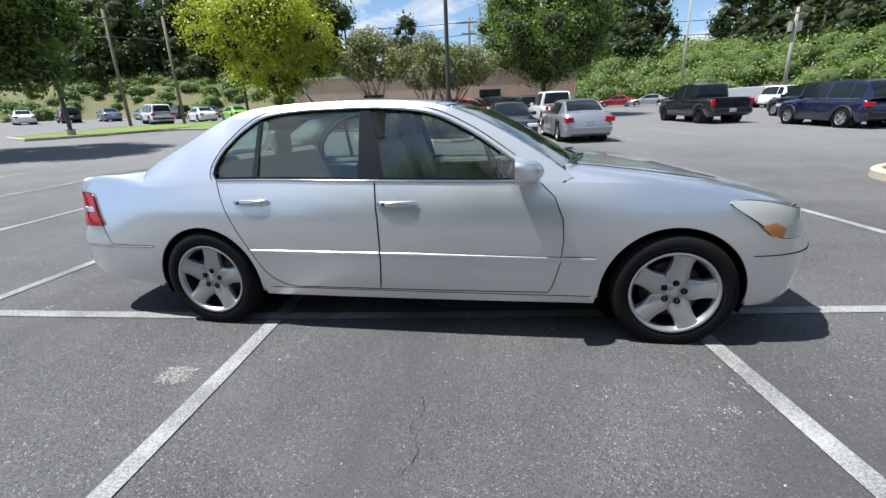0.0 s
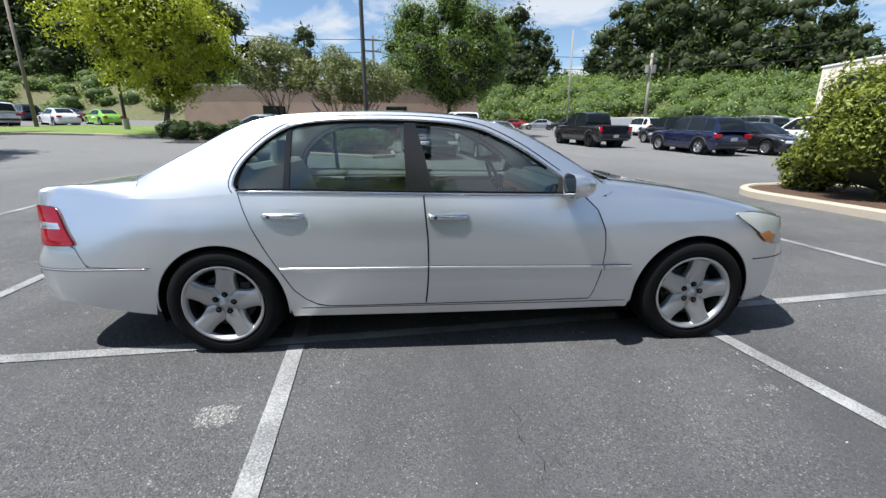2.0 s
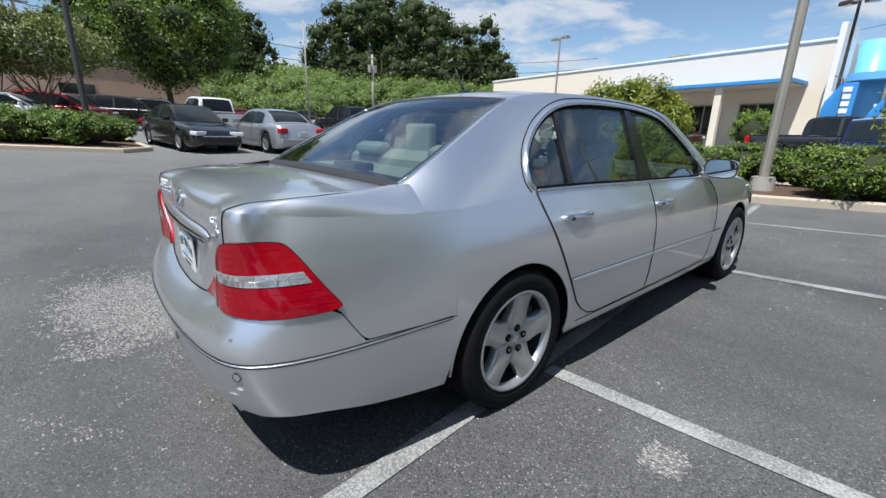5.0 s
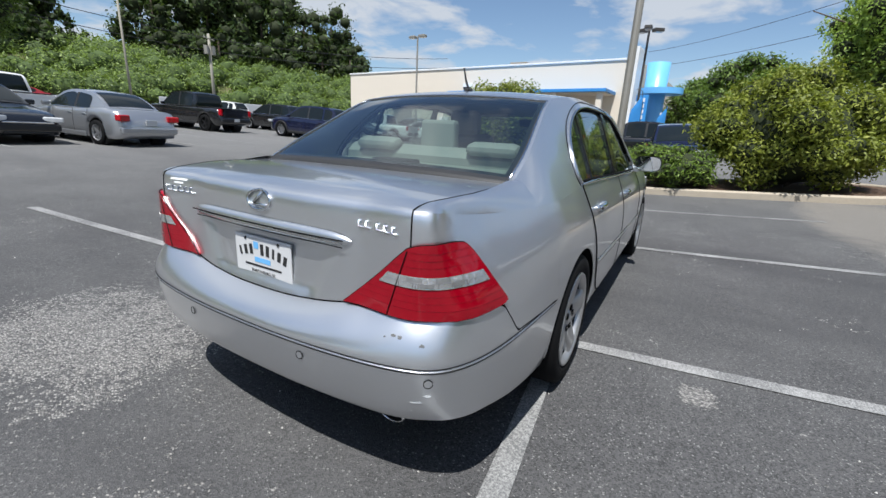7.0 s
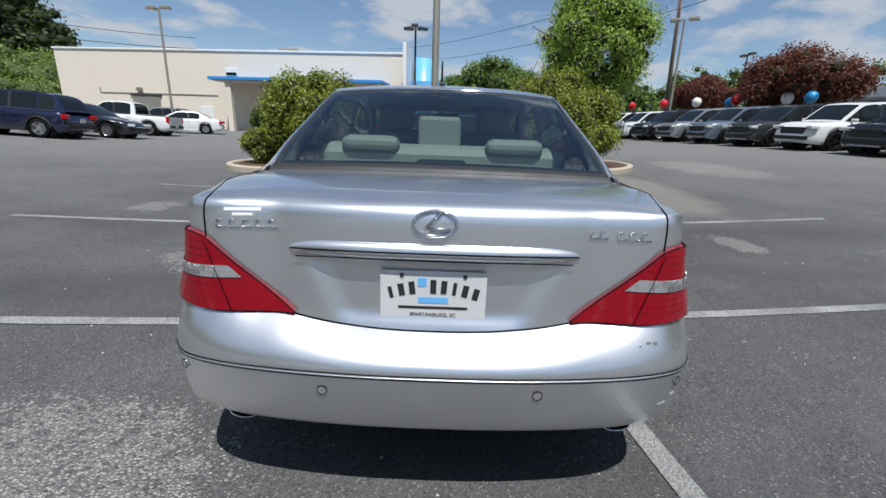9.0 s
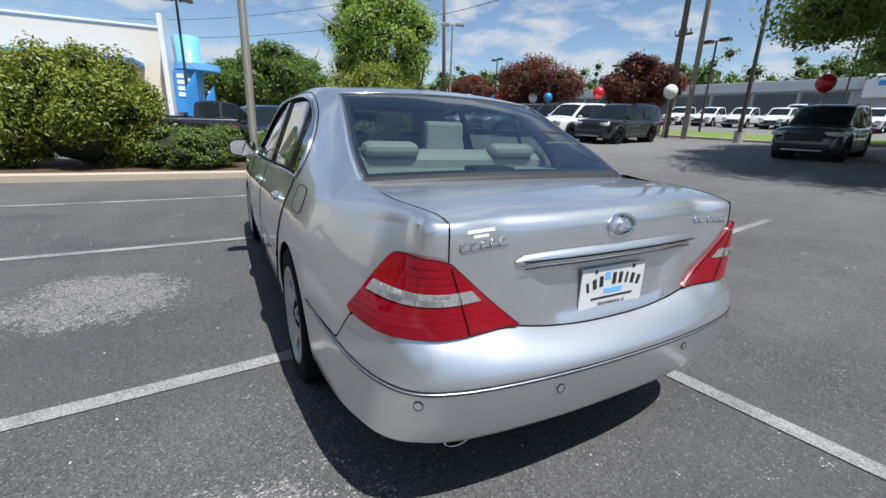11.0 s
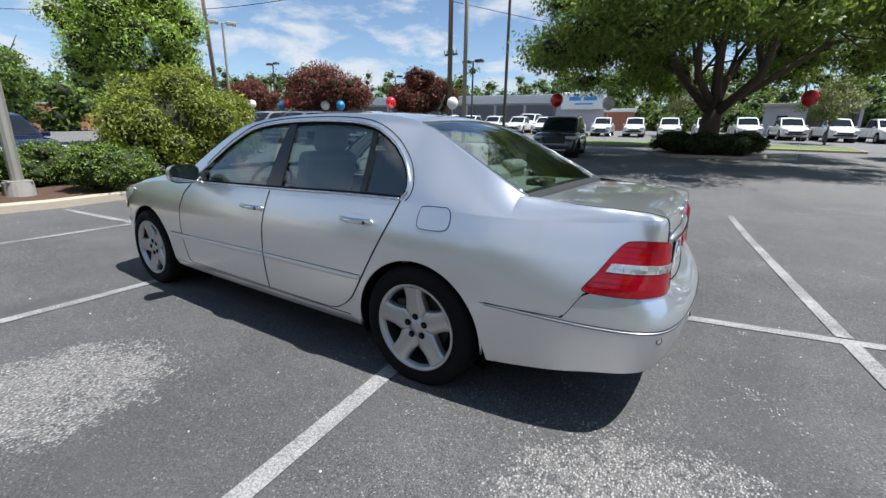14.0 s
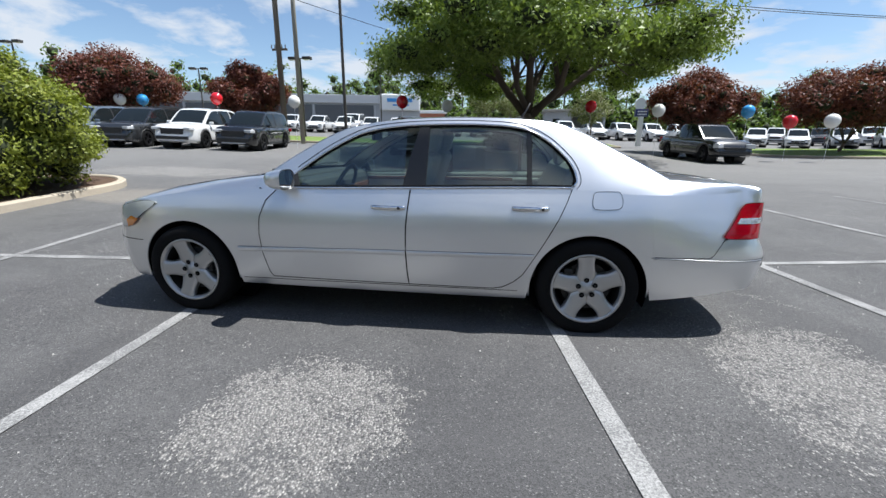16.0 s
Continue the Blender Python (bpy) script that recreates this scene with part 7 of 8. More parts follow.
# boot and bonnet shut lines
seam([skin(a, bumper_top(a), 0.001) for a in np.linspace(-a_of_y(0.43), a_of_y(0.43), 60)], hero, 0.0028)
for side in (1, -1):
    pts = [skin(side * A_LID, z, 0.0005) for z in np.linspace(0.90, zs_at(A_LID) - 0.004, 9)]
    for f in np.linspace(0.0, 1, 30):
        x, y = lid_edge(f ** 1.5)
        z = LID_C.z + (deck(x, y) - LID_C.z) * (1 - (1 - min(1, (x - LID_C.x) / 0.075)) ** 2)
        pts.append((x, side * y, z + 0.0002))
    seam(pts[:14], hero, 0.0024)
    seam(pts[13:], hero, 0.0015)
    seam([(x, side * float(np.interp(x, (0.8, 1.5, 2.03), (0.699, 0.699, 0.652))), bonnet(x, 0.70) + 0.001) for x in np.linspace(0.92, 2.0, 24)], hero, 0.0028)
    # bumper joint from lamp to wheel
    b0, b1 = a_of_x(-2.295), A_TAIL
    seam([skin(side * a, bumper_top(a), 0.0006) for a in np.linspace(b0, b1, 24)], hero, 0.0016)
seam([(-1.982 + 0.03 * (y / 0.66) ** 2, y, deck(-1.98, y) - 0.004) for y in np.linspace(-0.66, 0.66, 24)], hero, 0.005)
# moulding round the rear bumper: two grooves with a bright bead
for dz, r, m in ((0.561, 0.0014, M_SEAM), (0.554, 0.0022, M_SILVER), (0.548, 0.0010, M_SEAM)):
    seam([skin(a, dz + 0.012 * sstep(0.9, 1.6, abs(a)), 0.0012) for a in np.linspace(-a_of_x(-1.862), a_of_x(-1.862), 110)], hero, r, "bumper_moulding", m)
seam([skin(a, 0.552, 0.001) for a in np.linspace(A_NOSE, A_END, 30)], hero, 0.003, "bumper_moulding")
seam([skin(-a, 0.552, 0.001) for a in np.linspace(A_NOSE, A_END, 30)], hero, 0.003, "bumper_moulding")

# ---- rear lamps ----
def lamp_surface(side, lift):
    """The lamps stand off the wall, clear of the bumper's shelf."""
    return lambda a, z: tuple(Vector((*skin(side * a, max(z, 0.702), lift).xy, z)))


LA = [(a_of_y(0.412), 0.691), (a_of_y(0.426), 0.701), (a_of_y(0.55), 0.806), (a_of_y(0.640), 0.888), (a_of_y(0.665), 0.905), (a_of_y(0.72), 0.916), (a_of_x(-2.49), 0.914), (a_of_x(-2.425), 0.890), (a_of_x(-2.335), 0.772), (a_of_x(-2.290), 0.714), (a_of_x(-2.296), 0.704), (a_of_x(-2.32), 0.699), (a_of_x(-2.42), 0.695), (a_of_y(0.72), 0.694), (a_of_y(0.60), 0.691), (a_of_y(0.44), 0.689), (a_of_y(0.416), 0.687)]
LAMP = [(p.x, p.y) for p in smooth_line(LA, True, 4)]


def clip_band(poly, z0, z1):
    """The part of an outline between two heights."""
    def cut(pts, z, keep_above):
        out = []
        for i in range(len(pts)):
            p, q = pts[i], pts[(i + 1) % len(pts)]
            ip, iq = (p[1] >= z) == keep_above, (q[1] >= z) == keep_above
            if ip:
                out.append(p)
            if ip != iq:
                t = (z - p[1]) / (q[1] - p[1])
                out.append((p[0] + (q[0] - p[0]) * t, z))
        return out
    return cut(cut(poly, z0, True), z1, False)


def shrink(poly, d):
    """An outline with its ends drawn in along the lamp."""
    lo, hi = min(p[0] for p in poly), max(p[0] for p in poly)
    k = (hi - lo - 2 * d) / (hi - lo)
    return [(lo + d + (p[0] - lo) * k, p[1]) for p in poly]


for side in (1, -1):
    lamp = fill("tail_light", LAMP, lamp_surface(side, 0.016), M_TAILRED, hero, (), 0.03, "red and clear wraparound tail light", 0.03)
    seam([lamp_surface(side, 0.012)(*p) for p in LAMP + LAMP[:1]], lamp, 0.0028, "lamp_gasket")
    strip = shrink(clip_band(LAMP, 0.790, 0.825), 0.024)
    fill("reversing_lens", strip, lamp_surface(side, 0.0185), M_REFLECTOR, lamp, (), 0.02, "clear reversing and signal lens")
    s0, s1 = min(p[0] for p in strip), max(p[0] for p in strip)
    span = s1 - s0
    # prism ribs and darker cells inside the clear lens
    for f0, f1, zlo, zhi in ((0.24, 0.36, 0.808, 0.822), (0.34, 0.46, 0.793, 0.806), (0.47, 0.60, 0.809, 0.822), (0.62, 0.74, 0.796, 0.810)):
        fill("lens_cell", [(s0 + f0 * span, zlo), (s0 + f1 * span, zlo), (s0 + f1 * span, zhi), (s0 + f0 * span, zhi)], lamp_surface(side, 0.0193), M_CELL, lamp, (), 0.02)
    for f in (0.18, 0.29, 0.31, 0.33, 0.40, 0.50, 0.64, 0.66, 0.68, 0.70, 0.76, 0.84):
        seam([lamp_surface(side, 0.0190)(s0 + f * span, z) for z in (0.7925, 0.808, 0.8225)], lamp, 0.0011, "lens_rib", M_CELL)
    seam([lamp_surface(side, 0.0190)(a, 0.8075) for a in np.linspace(s0 + 0.06 * span, s0 + 0.94 * span, 24)], lamp, 0.0009, "lens_rib", M_CELL)
    for z in np.arange(0.725, 0.91, 0.021):
        if 0.775 < z < 0.842:
            continue
        b = clip_band(LAMP, z, z + 0.002)
        if len(b) > 2:
            lo_a, hi_a = min(p[0] for p in b) + 0.008, max(p[0] for p in b) - 0.008
            seam([lamp_surface(side, 0.0165)(a, z) for a in np.linspace(lo_a, hi_a, 24)], lamp, 0.0006, "lens_rib", M_TAILRED)
    seam([lamp_surface(side, 0.0185)(a_of_y(0.657 - (0.90 - z) * 0.32), z) for z in np.linspace(0.69, 0.895, 10)], lamp, 0.0013, "lens_joint")
    # headlight
    HL = [(a_of_x(1.69), 0.838), (a_of_x(1.76), 0.853), (a_of_x(1.88), 0.840), (a_of_x(2.02), 0.805), (a_of_x(2.15), 0.765), (a_of_x(2.20), 0.70), (a_of_x(2.12), 0.648), (a_of_x(2.00), 0.645), (a_of_x(1.93), 0.665), (a_of_x(1.82), 0.745)]
    head = fill("headlight", [(p.x, p.y) for p in smooth_line(HL, True, 4)], lamp_surface(side, 0.012), M_HAZE, hero, (), 0.03, "hazy wraparound headlight", 0.03)
    AM = [(a_of_x(1.845), 0.715), (a_of_x(1.915), 0.735), (a_of_x(1.975), 0.70), (a_of_x(1.965), 0.652), (a_of_x(1.91), 0.660)]
    fill("side_lamp", AM, lamp_surface(side, 0.0145), M_AMBER, head, (), 0.02, "amber corner lens")
    seam([lamp_surface(side, 0.008)(p.x, p.y) for p in smooth_line(HL + HL[:1], False, 4)], head, 0.004, "lamp_gasket")

# ---- rear trim ----
rows = []
for y in np.linspace(-0.427, 0.427, 40):
    e = math.sqrt(max(0.0, 1 - (abs(y) / 0.429) ** 6))
    row = []
    for k in range(13):
        t = math.pi * k / 12 - math.pi / 2
        z = 0.877 + 0.004 * e + 0.024 * e * math.sin(t)
        p = skin(a_of_y(abs(y)) * (1 if y >= 0 else -1), z, 0.004 + 0.019 * e * math.cos(t))
        row.append(tuple(p))
    rows.append(row)
fin = join_rows("boot_garnish", [rows], M_SILVER, hero, "body-coloured garnish over the plate")
rows = []
for y in np.linspace(-0.40, 0.40, 40):
    e = math.sqrt(max(0.0, 1 - (abs(y) / 0.402) ** 4))
    rows.append([tuple(skin(a_of_y(abs(y)) * (1 if y >= 0 else -1), 0.870 + dz * e, 0.0135 + dd * e)) for dz, dd in ((0.011, 0.016), (0.009, 0.0165), (0.0, 0.0145), (-0.008, 0.008), (-0.011, 0.002))])
join_rows("chrome_strip", [rows], M_CHROME, fin, "chrome strip")
# dark threads drawn as the shadows above and below the chrome strip
seam([skin(a_of_y(abs(y)) * (1 if y >= 0 else -1), 0.8825, 0.0262) for y in np.linspace(-0.41, 0.41, 40)], fin, 0.0022, "shadow_line")
seam([skin(a_of_y(abs(y)) * (1 if y >= 0 else -1), 0.8575, 0.0150) for y in np.linspace(-0.40, 0.40, 40)], fin, 0.0018, "shadow_line")


def rear(y, z, lift=0.0):
    return skin(a_of_y(abs(y)) * (1 if y >= 0 else -1), z, lift)


emb = bmesh.new()
tube(emb, [rear(0.060 * math.cos(t), 0.962 + 0.034 * math.sin(t), 0.006) for t in np.linspace(0, 2 * math.pi, 41)[:-1]], 0.0052, 8, True)
tube(emb, [rear(-0.014, 0.990, 0.006), rear(0.024, 0.950, 0.007), rear(0.020, 0.945, 0.007), rear(-0.044, 0.946, 0.006)], 0.0055, 8)
part("emblem", emb, M_CHROME, hero, "chrome oval emblem with a slanted bar", True)
badge = bmesh.new()
for y0, y1, n in ((0.630, 0.452, 5), (-0.450, -0.505, 2), (-0.525, -0.622, 3)):
    w = (y1 - y0) / n
    for i in range(n):
        ya, yb = y0 + w * (i + 0.12), y0 + w * (i + 0.88)
        tube(badge, [rear(ya, 0.952, 0.003), rear(ya, 0.932, 0.003), rear(yb, 0.932, 0.003)], 0.0032, 6)
        tube(badge, [rear(ya, 0.951, 0.003), rear((ya + yb) / 2, 0.951, 0.003)], 0.0028, 6)
tagged(part("badge", badge, M_CHROME, hero, "chrome model badges as plain bars", True), kind="stuff")
decal = bmesh.new()
for y, z, w, h in ((0.555, 0.981, 0.10, 0.009), (0.555, 0.967, 0.055, 0.008)):
    p = [rear(y + sx * w / 2, z + sz * h / 2, 0.001) for sx, sz in ((-1, -1), (1, -1), (1, 1), (-1, 1))]
    decal.faces.new([decal.verts.new(q) for q in p])
part("dealer_decal", decal, M_WHITE, hero, "small white dealer decal bars")

plate_c = rear(0, 0.748, 0.006)
plate = part("dealer_plate", boxes(((0.006, 0.305, 0.155), (plate_c.x, 0, 0.748), 0.0025)), M_PLATE, hero, "white dealer plate with dark bars")
bm = bmesh.new()
xp = plate_c.x - 0.0038
for i in range(9):
    f = (i - 4) / 4
    if i == 3:
        continue
    box(bm, (0.001, 0.017 if i % 3 else 0.011, 0.042 - 0.008 * abs(f)), (xp, f * -0.122, 0.779 - 0.020 * f * f), 0, Euler((f * 0.24, 0, 0)))
tagged(part("plate_lettering", bm, M_TRIM, plate, "arched dark bars"), kind="stuff")
part("plate_emblem", boxes(((0.001, 0.026, 0.026), (xp, 0.032, 0.792)), ((0.001, 0.086, 0.018), (xp, 0, 0.738))), M_LIGHTBLUE, plate, "light blue bar")
part("plate_small_lettering", boxes(((0.001, 0.20, 0.0075), (xp, 0, 0.715))), M_TRIM, plate, "thin dark bar")
town = bpy.data.curves.new("plate_town", "FONT")
town.body, town.size, town.align_x, town.extrude = "SPARTANBURG, SC", 0.0155, "CENTER", 0.0004
town_ob = part("plate_town", bpy.data.meshes.new_from_object(bpy.data.objects.new("plate_town", town)), M_TRIM, plate, "small dark town lettering")
town_ob.matrix_basis = pose(xp, 0, 0.688, 90, 0, -90)
for y in (-0.09, 0.09):
    part("plate_screw", cyl(bmesh.new(), 0.006, 0.006, (xp + 0.002, y, 0.812), (xp - 0.002, y, 0.812), 10), M_TRIM, plate)

for y, z in ((0.30, 0.502), (-0.30, 0.508), (0.735, 0.515), (-0.735, 0.515)):
    p, q = rear(y, z, 0.0), rear(y, z, 0.003)
    s = part("parking_sensor", cyl(bmesh.new(), 0.0125, 0.0125, p, q, 16), M_SILVER, hero)
    d = (q - p).normalized()
    side_v = d.cross(Vector((0, 0, 1))).normalized()
    tube_pts = [q + (side_v * math.cos(t) + Vector((0, 0, 1)) * math.sin(t)) * 0.0135 for t in np.linspace(0, 2 * math.pi, 17)[:-1]]
    part("sensor_ring", tube(bmesh.new(), tube_pts, 0.0014, 5, True), M_SEAM, s)
for side in (1, -1):
    rows = []
    for d, rr in ((0.006, 0.90), (0.0, 0.94), (0.004, 1.0), (0.16, 1.0), (0.16, 0.88), (0.03, 0.86), (0.006, 0.90)):
        rows.append([(-2.568 + d, side * 0.586 + 0.047 * rr * math.cos(t), 0.338 + 0.025 * rr * math.sin(t)) for t in np.linspace(0, 2 * math.pi, 25)])
    ex = join_rows("exhaust_tip", [rows], M_CHROME, hero, "oval chrome exhaust tip")
    # black disc just inside the tip, painted as the unlit pipe
    bm = bmesh.new()
    bm.faces.new([bm.verts.new((-2.562, side * 0.586 + 0.042 * math.cos(t), 0.338 + 0.022 * math.sin(t))) for t in np.linspace(0, 2 * math.pi, 25)[:-1]])
    part("bore_shade", bm, M_SEAM, ex, "flat black disc standing for the unlit bore")
# scuffs on the bumper corner
sc = bmesh.new()
rng = np.random.default_rng(4)
for y, z, w, h in ((-0.628, 0.645, 0.016, 0.010), (-0.648, 0.643, 0.020, 0.012), (-0.716, 0.628, 0.020, 0.012), (-0.60, 0.637, 0.010, 0.005)):
    k = 9
    pts = [rear(y + w / 2 * math.cos(t) * rng.uniform(0.5, 1.1), z + h / 2 * math.sin(t) * rng.uniform(0.5, 1.1), 0.0012) for t in np.linspace(0, 2 * math.pi, k + 1)[:-1]]
    sc.faces.new([sc.verts.new(p) for p in pts])
part("paint_scuff", sc, M_SCUFF, hero, "small paint scuffs on the bumper corner")
sc = bmesh.new()
for y, z, w, h in ((-0.735, 0.470, 0.030, 0.012), (-0.70, 0.443, 0.05, 0.006)):
    pts = [rear(y + w / 2 * math.cos(t) * rng.uniform(0.5, 1.1), z + h / 2 * math.sin(t) * rng.uniform(0.5, 1.1), 0.0012) for t in np.linspace(0, 2 * math.pi, 10)[:-1]]
    sc.faces.new([sc.verts.new(p) for p in pts])
part("pale_scuff", sc, M_WHITE, hero, "pale scrape on the bumper corner")
an = part("antenna_base", boxes(((0.07, 0.035, 0.02), (-1.0, 0.02, 1.482), 0.008)), M_TRIM, hero)
part("antenna_mast", tube(bmesh.new(), [(-1.0, 0.02, 1.485), (-1.04, 0.02, 1.53), (-1.075, 0.02, 1.60)], 0.008, 8, r_end=0.005), M_TRIM, an, "short black roof aerial", True)

# ---- door mirrors ----
for side in (1, -1):
    rows = []
    for f in np.linspace(0, 1, 11):
        w = math.sqrt(max(0.0, 1 - (1 - f) ** 2.4)) if f < 1 else 1
        row = []
        for t in np.linspace(0, 2 * math.pi, 25):
            ct, st = math.cos(t), math.sin(t)
            ex = 2 / 3.2
            row.append((0.735 - 0.155 * f, side * (0.955 + 0.105 * w * abs(ct) ** ex * (1 if ct > 0 else -1)), 1.035 + 0.068 * w * abs(st) ** ex * (1 if st > 0 else -1)))
        rows.append(row)
    mir = join_rows("door_mirror", [rows], M_SILVER, hero, "silver door mirror")
    bm = bmesh.new()
    f = [bm.verts.new((0.583, side * (0.955 + 0.096 * abs(math.cos(t)) ** 0.6 * (1 if math.cos(t) > 0 else -1)), 1.035 + 0.060 * abs(math.sin(t)) ** 0.6 * (1 if math.sin(t) > 0 else -1))) for t in np.linspace(0, 2 * math.pi, 25)[:-1]]
    bm.faces.new(f)
    bmesh.ops.recalc_face_normals(bm, faces=bm.faces)
    part("mirror_glass", bm, M_MIRRORGLASS, mir, "mirror glass")
    part("mirror_foot", boxes(((0.10, 0.12, 0.05), (0.66, side * 0.835, 0.985), 0.015)), M_SILVER, mir)
    part("mirror_sail", mesh_of("mirror_sail", [cab(side, 0.008)(*p) for p in ((0.70, 0.975), (0.545, 0.975), (0.575, 1.08), (0.70, 0.995))], [(0, 1, 2, 3)], M_TRIM), M_TRIM, mir)

# ---- wheels ----
def hero_tyre():
    prof = ((0.230, -0.085), (0.238, -0.104), (0.252, -0.115), (0.285, -0.1195), (0.313, -0.115), (0.330, -0.100), (0.337, -0.070), (0.339, 0.0), (0.337, 0.070), (0.330, 0.100), (0.300, 0.1175), (0.240, 0.104), (0.230, 0.085))
    rows = [[(math.cos(t) * r, y, math.sin(t) * r) for t in np.linspace(0, 2 * math.pi, 65)] for r, y in prof]
    bm = bmesh.new()
    vr = [[bm.verts.new(p) for p in r[:-1]] for r in rows]
    for A, B in zip(vr, vr[1:]):
        for k in range(64):
            bm.faces.new((A[k], B[k], B[(k + 1) % 64], A[(k + 1) % 64]))
    for r in (0.266, 0.279):
        tube(bm, [(math.cos(t) * r, -0.1172, math.sin(t) * r) for t in np.linspace(0, 2 * math.pi, 49)[:-1]], 0.0015, 5, True)
    bmesh.ops.recalc_face_normals(bm, faces=bm.faces)
    return bm


def hero_rim():
    """Lip and barrel of the alloy."""
    prof = ((0.239, -0.102), (0.242, -0.113), (0.238, -0.1175), (0.228, -0.115), (0.219, -0.099), (0.214, -0.085))
    rows = [[(math.cos(t) * r, y, math.sin(t) * r) for t in np.linspace(0, 2 * math.pi, 65)] for r, y in prof]
    bm = bmesh.new()
    vr = [[bm.verts.new(p) for p in r[:-1]] for r in rows]
    for A, B in zip(vr, vr[1:]):
        for k in range(64):
            bm.faces.new((A[k], B[k], B[(k + 1) % 64], A[(k + 1) % 64]))
    bmesh.ops.recalc_face_normals(bm, faces=bm.faces)
    return bm


def hero_spoke(angle):
    """One broad spoke, flared at hub and lip, dished towards the hub."""
    rows = []
    for r in np.linspace(0.045, 0.221, 15):
        half = float(np.interp(r, (0.045, 0.066, 0.085, 0.105, 0.125, 0.15, 0.185, 0.208, 0.221), (0.036, 0.054, 0.066, 0.064, 0.058, 0.054, 0.054, 0.060, 0.071)))
        y = float(np.interp(r, (0.05, 0.10, 0.16, 0.221), (-0.088, -0.092, -0.100, -0.106)))
        row = []
        for s, dy in ((-1.0, 0.045), (-1.0, 0.010), (-0.86, 0.0), (-0.4, -0.003), (0.0, -0.004), (0.4, -0.003), (0.86, 0.0), (1.0, 0.010), (1.0, 0.045)):
            x, z = r, half * s
            row.append((x * math.cos(angle) - z * math.sin(angle), y + dy, x * math.sin(angle) + z * math.cos(angle)))
        rows.append(row)
    bm = bmesh.new()
    vr = [[bm.verts.new(p) for p in r] for r in rows]
    for A, B in zip(vr, vr[1:]):
        for k in range(8):
            bm.faces.new((A[k], A[k + 1], B[k + 1], B[k]))
    bmesh.ops.recalc_face_normals(bm, faces=bm.faces)
    return bm


SPIN = {(-1, -1): 82, (1, -1): 80, (-1, 1): 95, (1, 1): 108}
for side in (-1, 1):
    for end in (-1, 1):
        w = part("wheel", hero_tyre(), M_TYRE, hero, "low-profile black tyre", True)
        w.matrix_basis = pose(1.4625 * end, side * 0.785, 0.3355, 0, 0, 0 if side < 0 else 180)
        rim = part("rim", hero_rim(), M_RIMPAINT, w, "silver alloy rim", True)
        # barrel darker than the rim: the shade behind the spokes, as colour
        join_rows("barrel", [[[(math.cos(t) * r, y, math.sin(t) * r) for t in np.linspace(0, 2 * math.pi, 49)] for r, y in ((0.214, -0.085), (0.211, -0.07), (0.202, 0.03), (0.196, 0.09))]], M_DISC, w, "rim barrel coloured dark, as shaded inside the wheel")
        for k in range(5):
            part("spoke", hero_spoke(radians(SPIN[(end, side)] + 72 * k)), M_RIMPAINT, w, smooth=True)
        bm = bmesh.new()
        rows = [[(math.cos(t) * r, y, math.sin(t) * r) for t in np.linspace(0, 2 * math.pi, 33)] for r, y in ((0.082, -0.070), (0.078, -0.086), (0.034, -0.0925), (0.031, -0.096), (0.001, -0.098))]
        join_rows("hub", [rows], M_RIMPAINT, w, "alloy hub with centre cap")
        for k in range(5):
            a = radians(SPIN[(end, side)] + 72 * k)
            c = Vector((0.057 * math.cos(a), 0, 0.057 * math.sin(a)))
            # flat black disc painted as the shade in the nut hole
            well = part("nut_hole_shade", cyl(bmesh.new(), 0.0175, 0.0175, c + Vector((0, -0.090, 0)), c + Vector((0, -0.0965, 0)), 16), M_SEAM, w, "black disc standing for the shaded nut hole")
            part("wheel_nut", cyl(bmesh.new(), 0.009, 0.007, c + Vector((0, -0.094, 0)), c + Vector((0, -0.101, 0)), 6), M_DISC, well, "steel wheel nut")
        part("brake_disc", cyl(bmesh.new(), 0.165, 0.165, (0, -0.035, 0), (0, -0.015, 0), 40), M_DISC, w)
        # black plate, coloured as the dark inside of the wheel
        part("back_plate", cyl(bmesh.new(), 0.198, 0.198, (0, 0.03, 0), (0, 0.035, 0), 32), M_SEAM, w)
        part("brake_caliper", boxes(((0.07, 0.06, 0.15), (-0.12 * end * (1 if side < 0 else -1), -0.035, 0.05), 0.015)), M_DISC, w)

# ---- underbody ----
# unseen boxes added in the boot so no sun leaks through its seams
part("boot_light_block", boxes(((0.50, 1.10, 0.50), (-2.13, 0, 0.66), 0.05), ((0.66, 1.16, 0.24), (-2.16, 0, 0.49), 0.03), ((0.36, 0.84, 0.02), (-2.38, 0, 0.55))), M_SEAM, hero, "unseen dark boxes added in the boot against light leaks")
# unseen box added under the bonnet, likewise to block the sun
part("bonnet_light_block", boxes(((1.1, 1.04, 0.42), (1.45, 0, 0.62), 0.05)), M_SEAM, hero, "unseen dark box added under the bonnet against light leaks")
# the second plate is widened to stop sun leaking inside the sills
part("underbody", boxes(((4.3, 1.06, 0.10), (-0.15, 0, 0.235), 0.03), ((2.06, 1.72, 0.04), (0, 0, 0.275), 0.01)), M_SEAM, hero, "dark underbody")

# ---- cabin ----
part("cabin_floor", boxes(((2.9, 1.5, 0.06), (-0.35, 0, 0.38), 0.02)), M_DASH, hero)
part("dashboard", boxes(((0.42, 1.42, 0.30), (0.74, 0, 0.86), 0.06), ((0.30, 1.40, 0.06), (0.86, 0, 1.0), 0.025)), M_DASH, hero, "dark grey dashboard")
part("dash_trim", boxes(((0.02, 1.30, 0.05), (0.525, 0, 0.88), 0.006)), M_WOOD, hero, "glossy walnut trim")
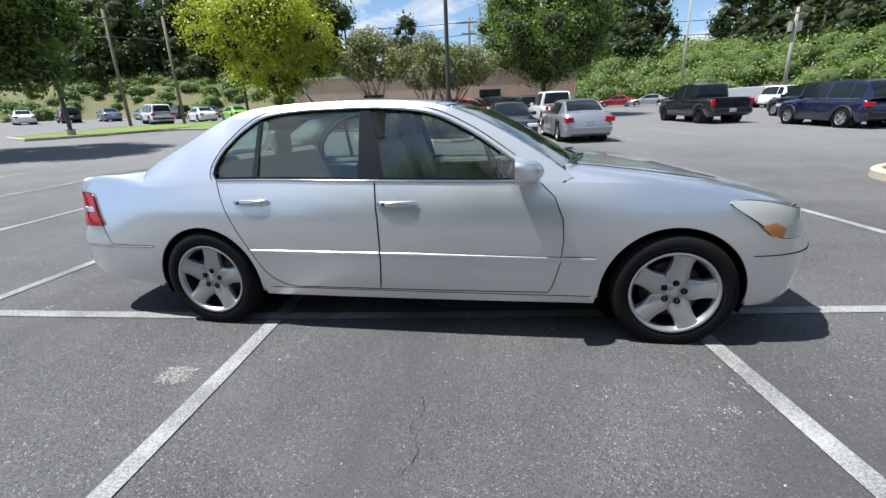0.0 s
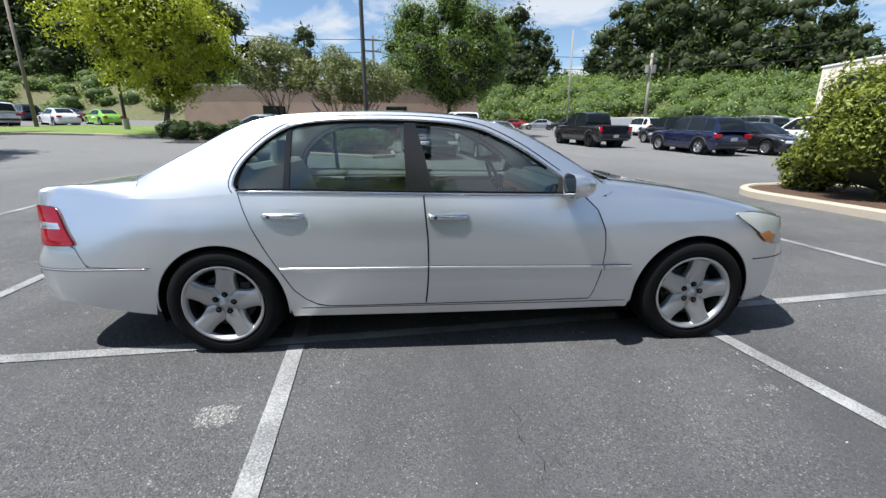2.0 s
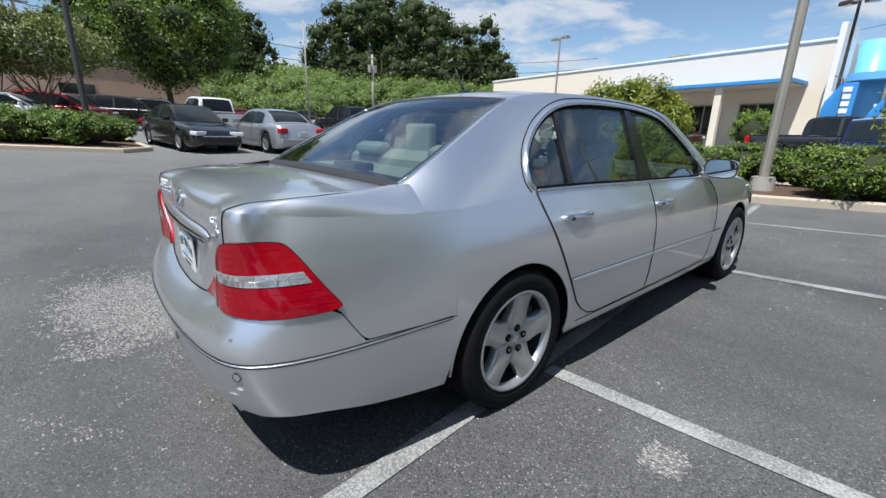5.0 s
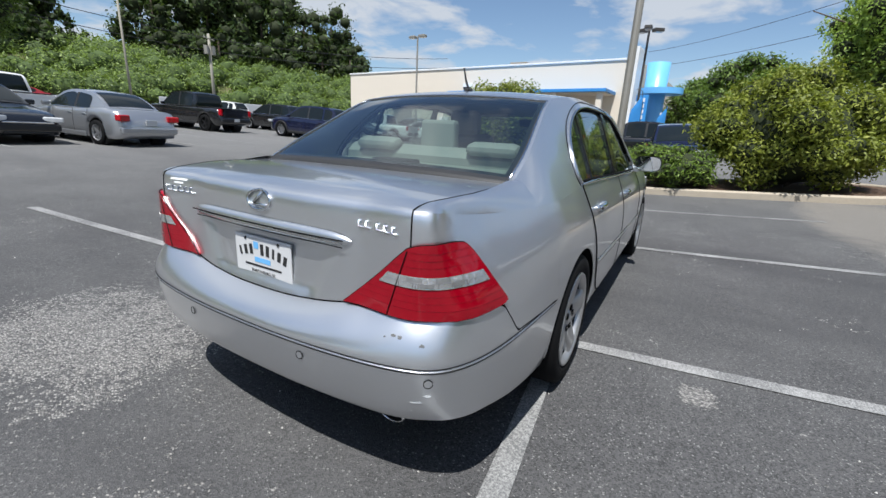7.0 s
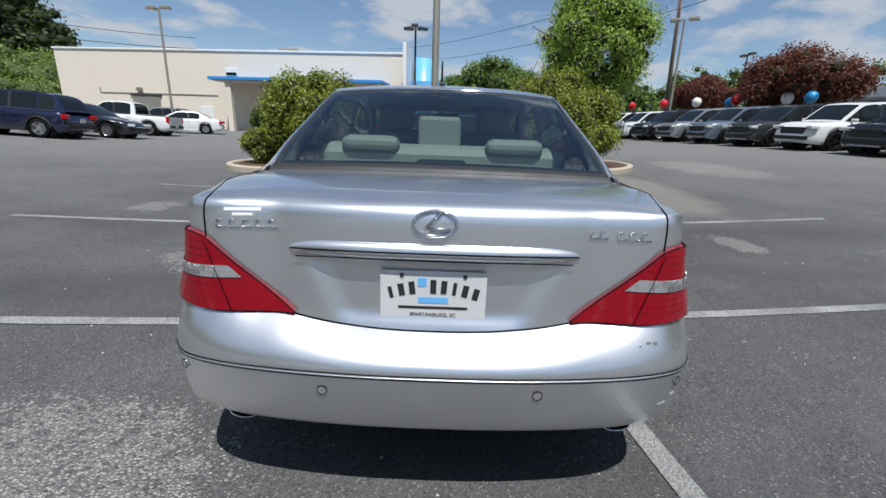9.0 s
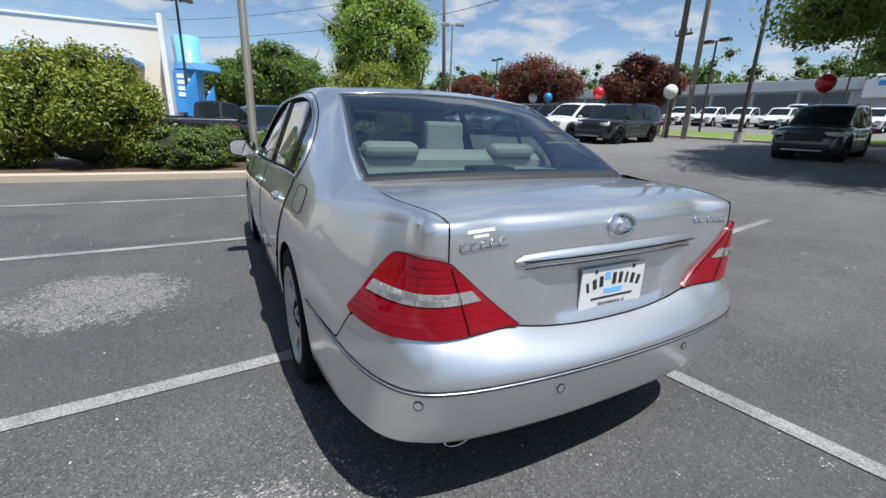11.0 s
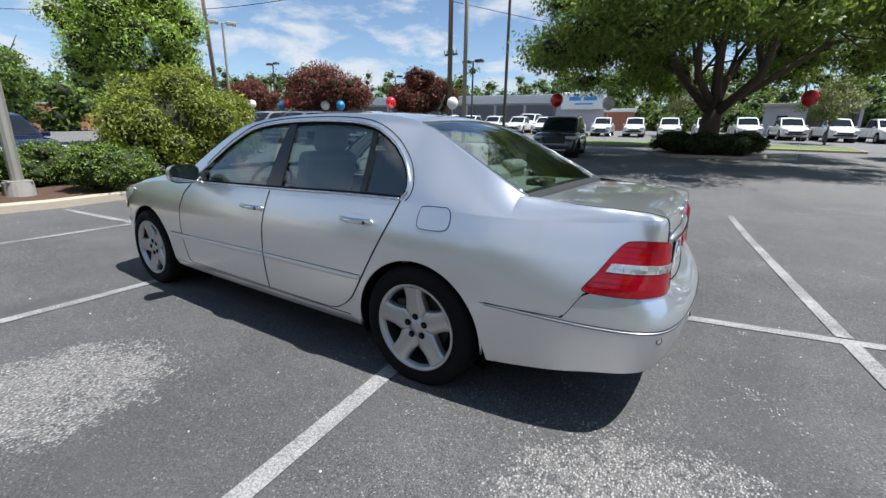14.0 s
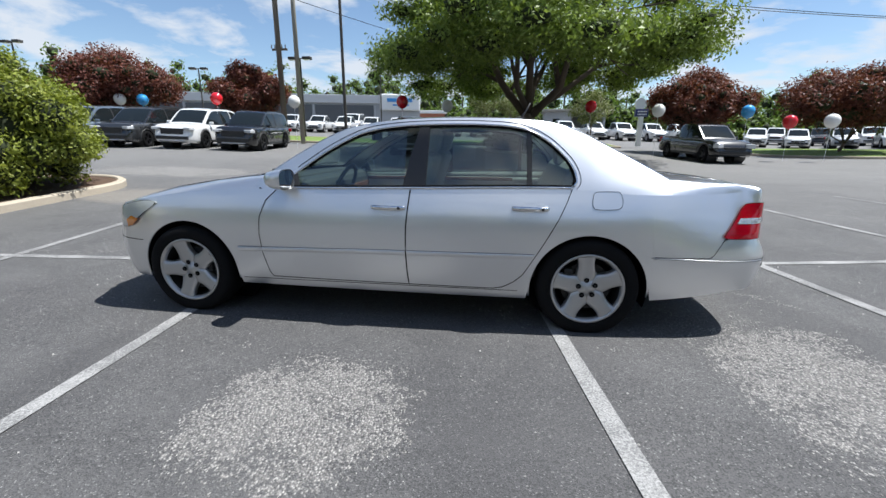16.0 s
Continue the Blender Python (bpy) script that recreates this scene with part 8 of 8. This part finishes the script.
part("centre_console", boxes(((1.15, 0.26, 0.30), (0.05, 0, 0.58), 0.05)), M_LEATHER, hero)
for side in (1, -1):
    dp = part("door_card", boxes(((1.64, 0.12, 0.50), (-0.16, side * 0.790, 0.69), 0.02), ((0.40, 0.08, 0.16), (-1.16, side * 0.775, 0.86), 0.02)), M_LEATHER, hero, "pale door lining")
    part("door_wood", boxes(((1.60, 0.03, 0.035), (-0.18, side * 0.728, 0.925), 0.008)), M_WOOD, dp, "walnut door capping")


def seat(x, y, back=0.62):
    s = part("front_seat", boxes(((0.50, 0.50, 0.16), (x, y, 0.60), 0.05)), M_LEATHER, hero, "pale leather front seat")
    bm = boxes(((0.13, 0.48, back), (0, 0, back / 2), 0.05))
    bmesh.ops.transform(bm, matrix=Matrix.Translation((x - 0.26, y, 0.62)) @ Euler((0, radians(-17), 0)).to_matrix().to_4x4(), verts=bm.verts)
    part("backrest", bm, M_LEATHER, s)
    bm = boxes(((0.10, 0.27, 0.19), (0, 0, 0), 0.045))
    bmesh.ops.transform(bm, matrix=Matrix.Translation((x - 0.46, y, 1.30)) @ Euler((0, radians(-12), 0)).to_matrix().to_4x4(), verts=bm.verts)
    part("headrest", bm, M_LEATHER, s)
    for d in (-0.06, 0.06):
        part("headrest_post", cyl(bmesh.new(), 0.007, 0.007, (x - 0.43, y + d, 1.16), (x - 0.45, y + d, 1.23), 8), M_CHROME, s)
    return s


seat(0.12, 0.37)
seat(0.12, -0.37)
rs = part("rear_seat", boxes(((0.52, 1.34, 0.18), (-0.92, 0, 0.60), 0.06)), M_LEATHER, hero, "pale leather rear bench")
bm = boxes(((0.16, 1.32, 0.60), (0, 0, 0.30), 0.06))
bmesh.ops.transform(bm, matrix=Matrix.Translation((-1.17, 0, 0.58)) @ Euler((0, radians(-24), 0)).to_matrix().to_4x4(), verts=bm.verts)
part("backrest", bm, M_LEATHER, rs)
for y, w, h in ((0.375, 0.30, 0.07), (-0.375, 0.30, 0.07)):
    bm = boxes(((0.11, w, h), (0, 0, 0), 0.04))
    bmesh.ops.transform(bm, matrix=Matrix.Translation((-1.44, y, 1.140)) @ Euler((0, radians(-16), 0)).to_matrix().to_4x4(), verts=bm.verts)
    part("headrest", bm, M_LEATHER, rs)
shelf = part("parcel_shelf", boxes(((0.52, 1.30, 0.03), (-1.67, 0, 1.030), 0.01)), plain("grey_shelf_carpet", (0.30, 0.31, 0.28), 0.95, grain=0.1, scale=90), hero, "grey parcel shelf")
part("high_brake_light", boxes(((0.12, 0.22, 0.040), (-1.78, 0, 1.062), 0.012)), M_TRIM, shelf, "dark high brake light housing")
part("centre_console_screen", boxes(((0.07, 0.23, 0.17), (-1.33, 0.02, 1.20), 0.02)), M_LEATHER, rs, "raised centre rest")
sw = bmesh.new()
c = Vector((0.40, 0.37, 0.93))
ax = Euler((0, radians(-24), 0)).to_matrix()
tube(sw, [c + ax @ Vector((0, 0.19 * math.cos(t), 0.19 * math.sin(t))) for t in np.linspace(0, 2 * math.pi, 33)[:-1]], 0.015, 8, True)
for t in (0, 180, 270):
    tube(sw, [c + Vector((0.03, 0, 0)), c + ax @ Vector((0, 0.18 * math.cos(radians(t)), 0.18 * math.sin(radians(t))))], 0.016, 6)
box(sw, (0.05, 0.13, 0.12), c + Vector((0.03, 0, 0)), 0.02)
part("steering_wheel", sw, M_DASH, hero, "dark steering wheel", True)
part("rear_view_mirror", boxes(((0.03, 0.24, 0.065), (0.22, 0.0, 1.33), 0.012)), M_TRIM, hero)
for side in (1, -1):
    part("sun_visor", boxes(((0.14, 0.36, 0.015), (0.12, side * 0.34, 1.385), 0.005)), M_LINER, hero)
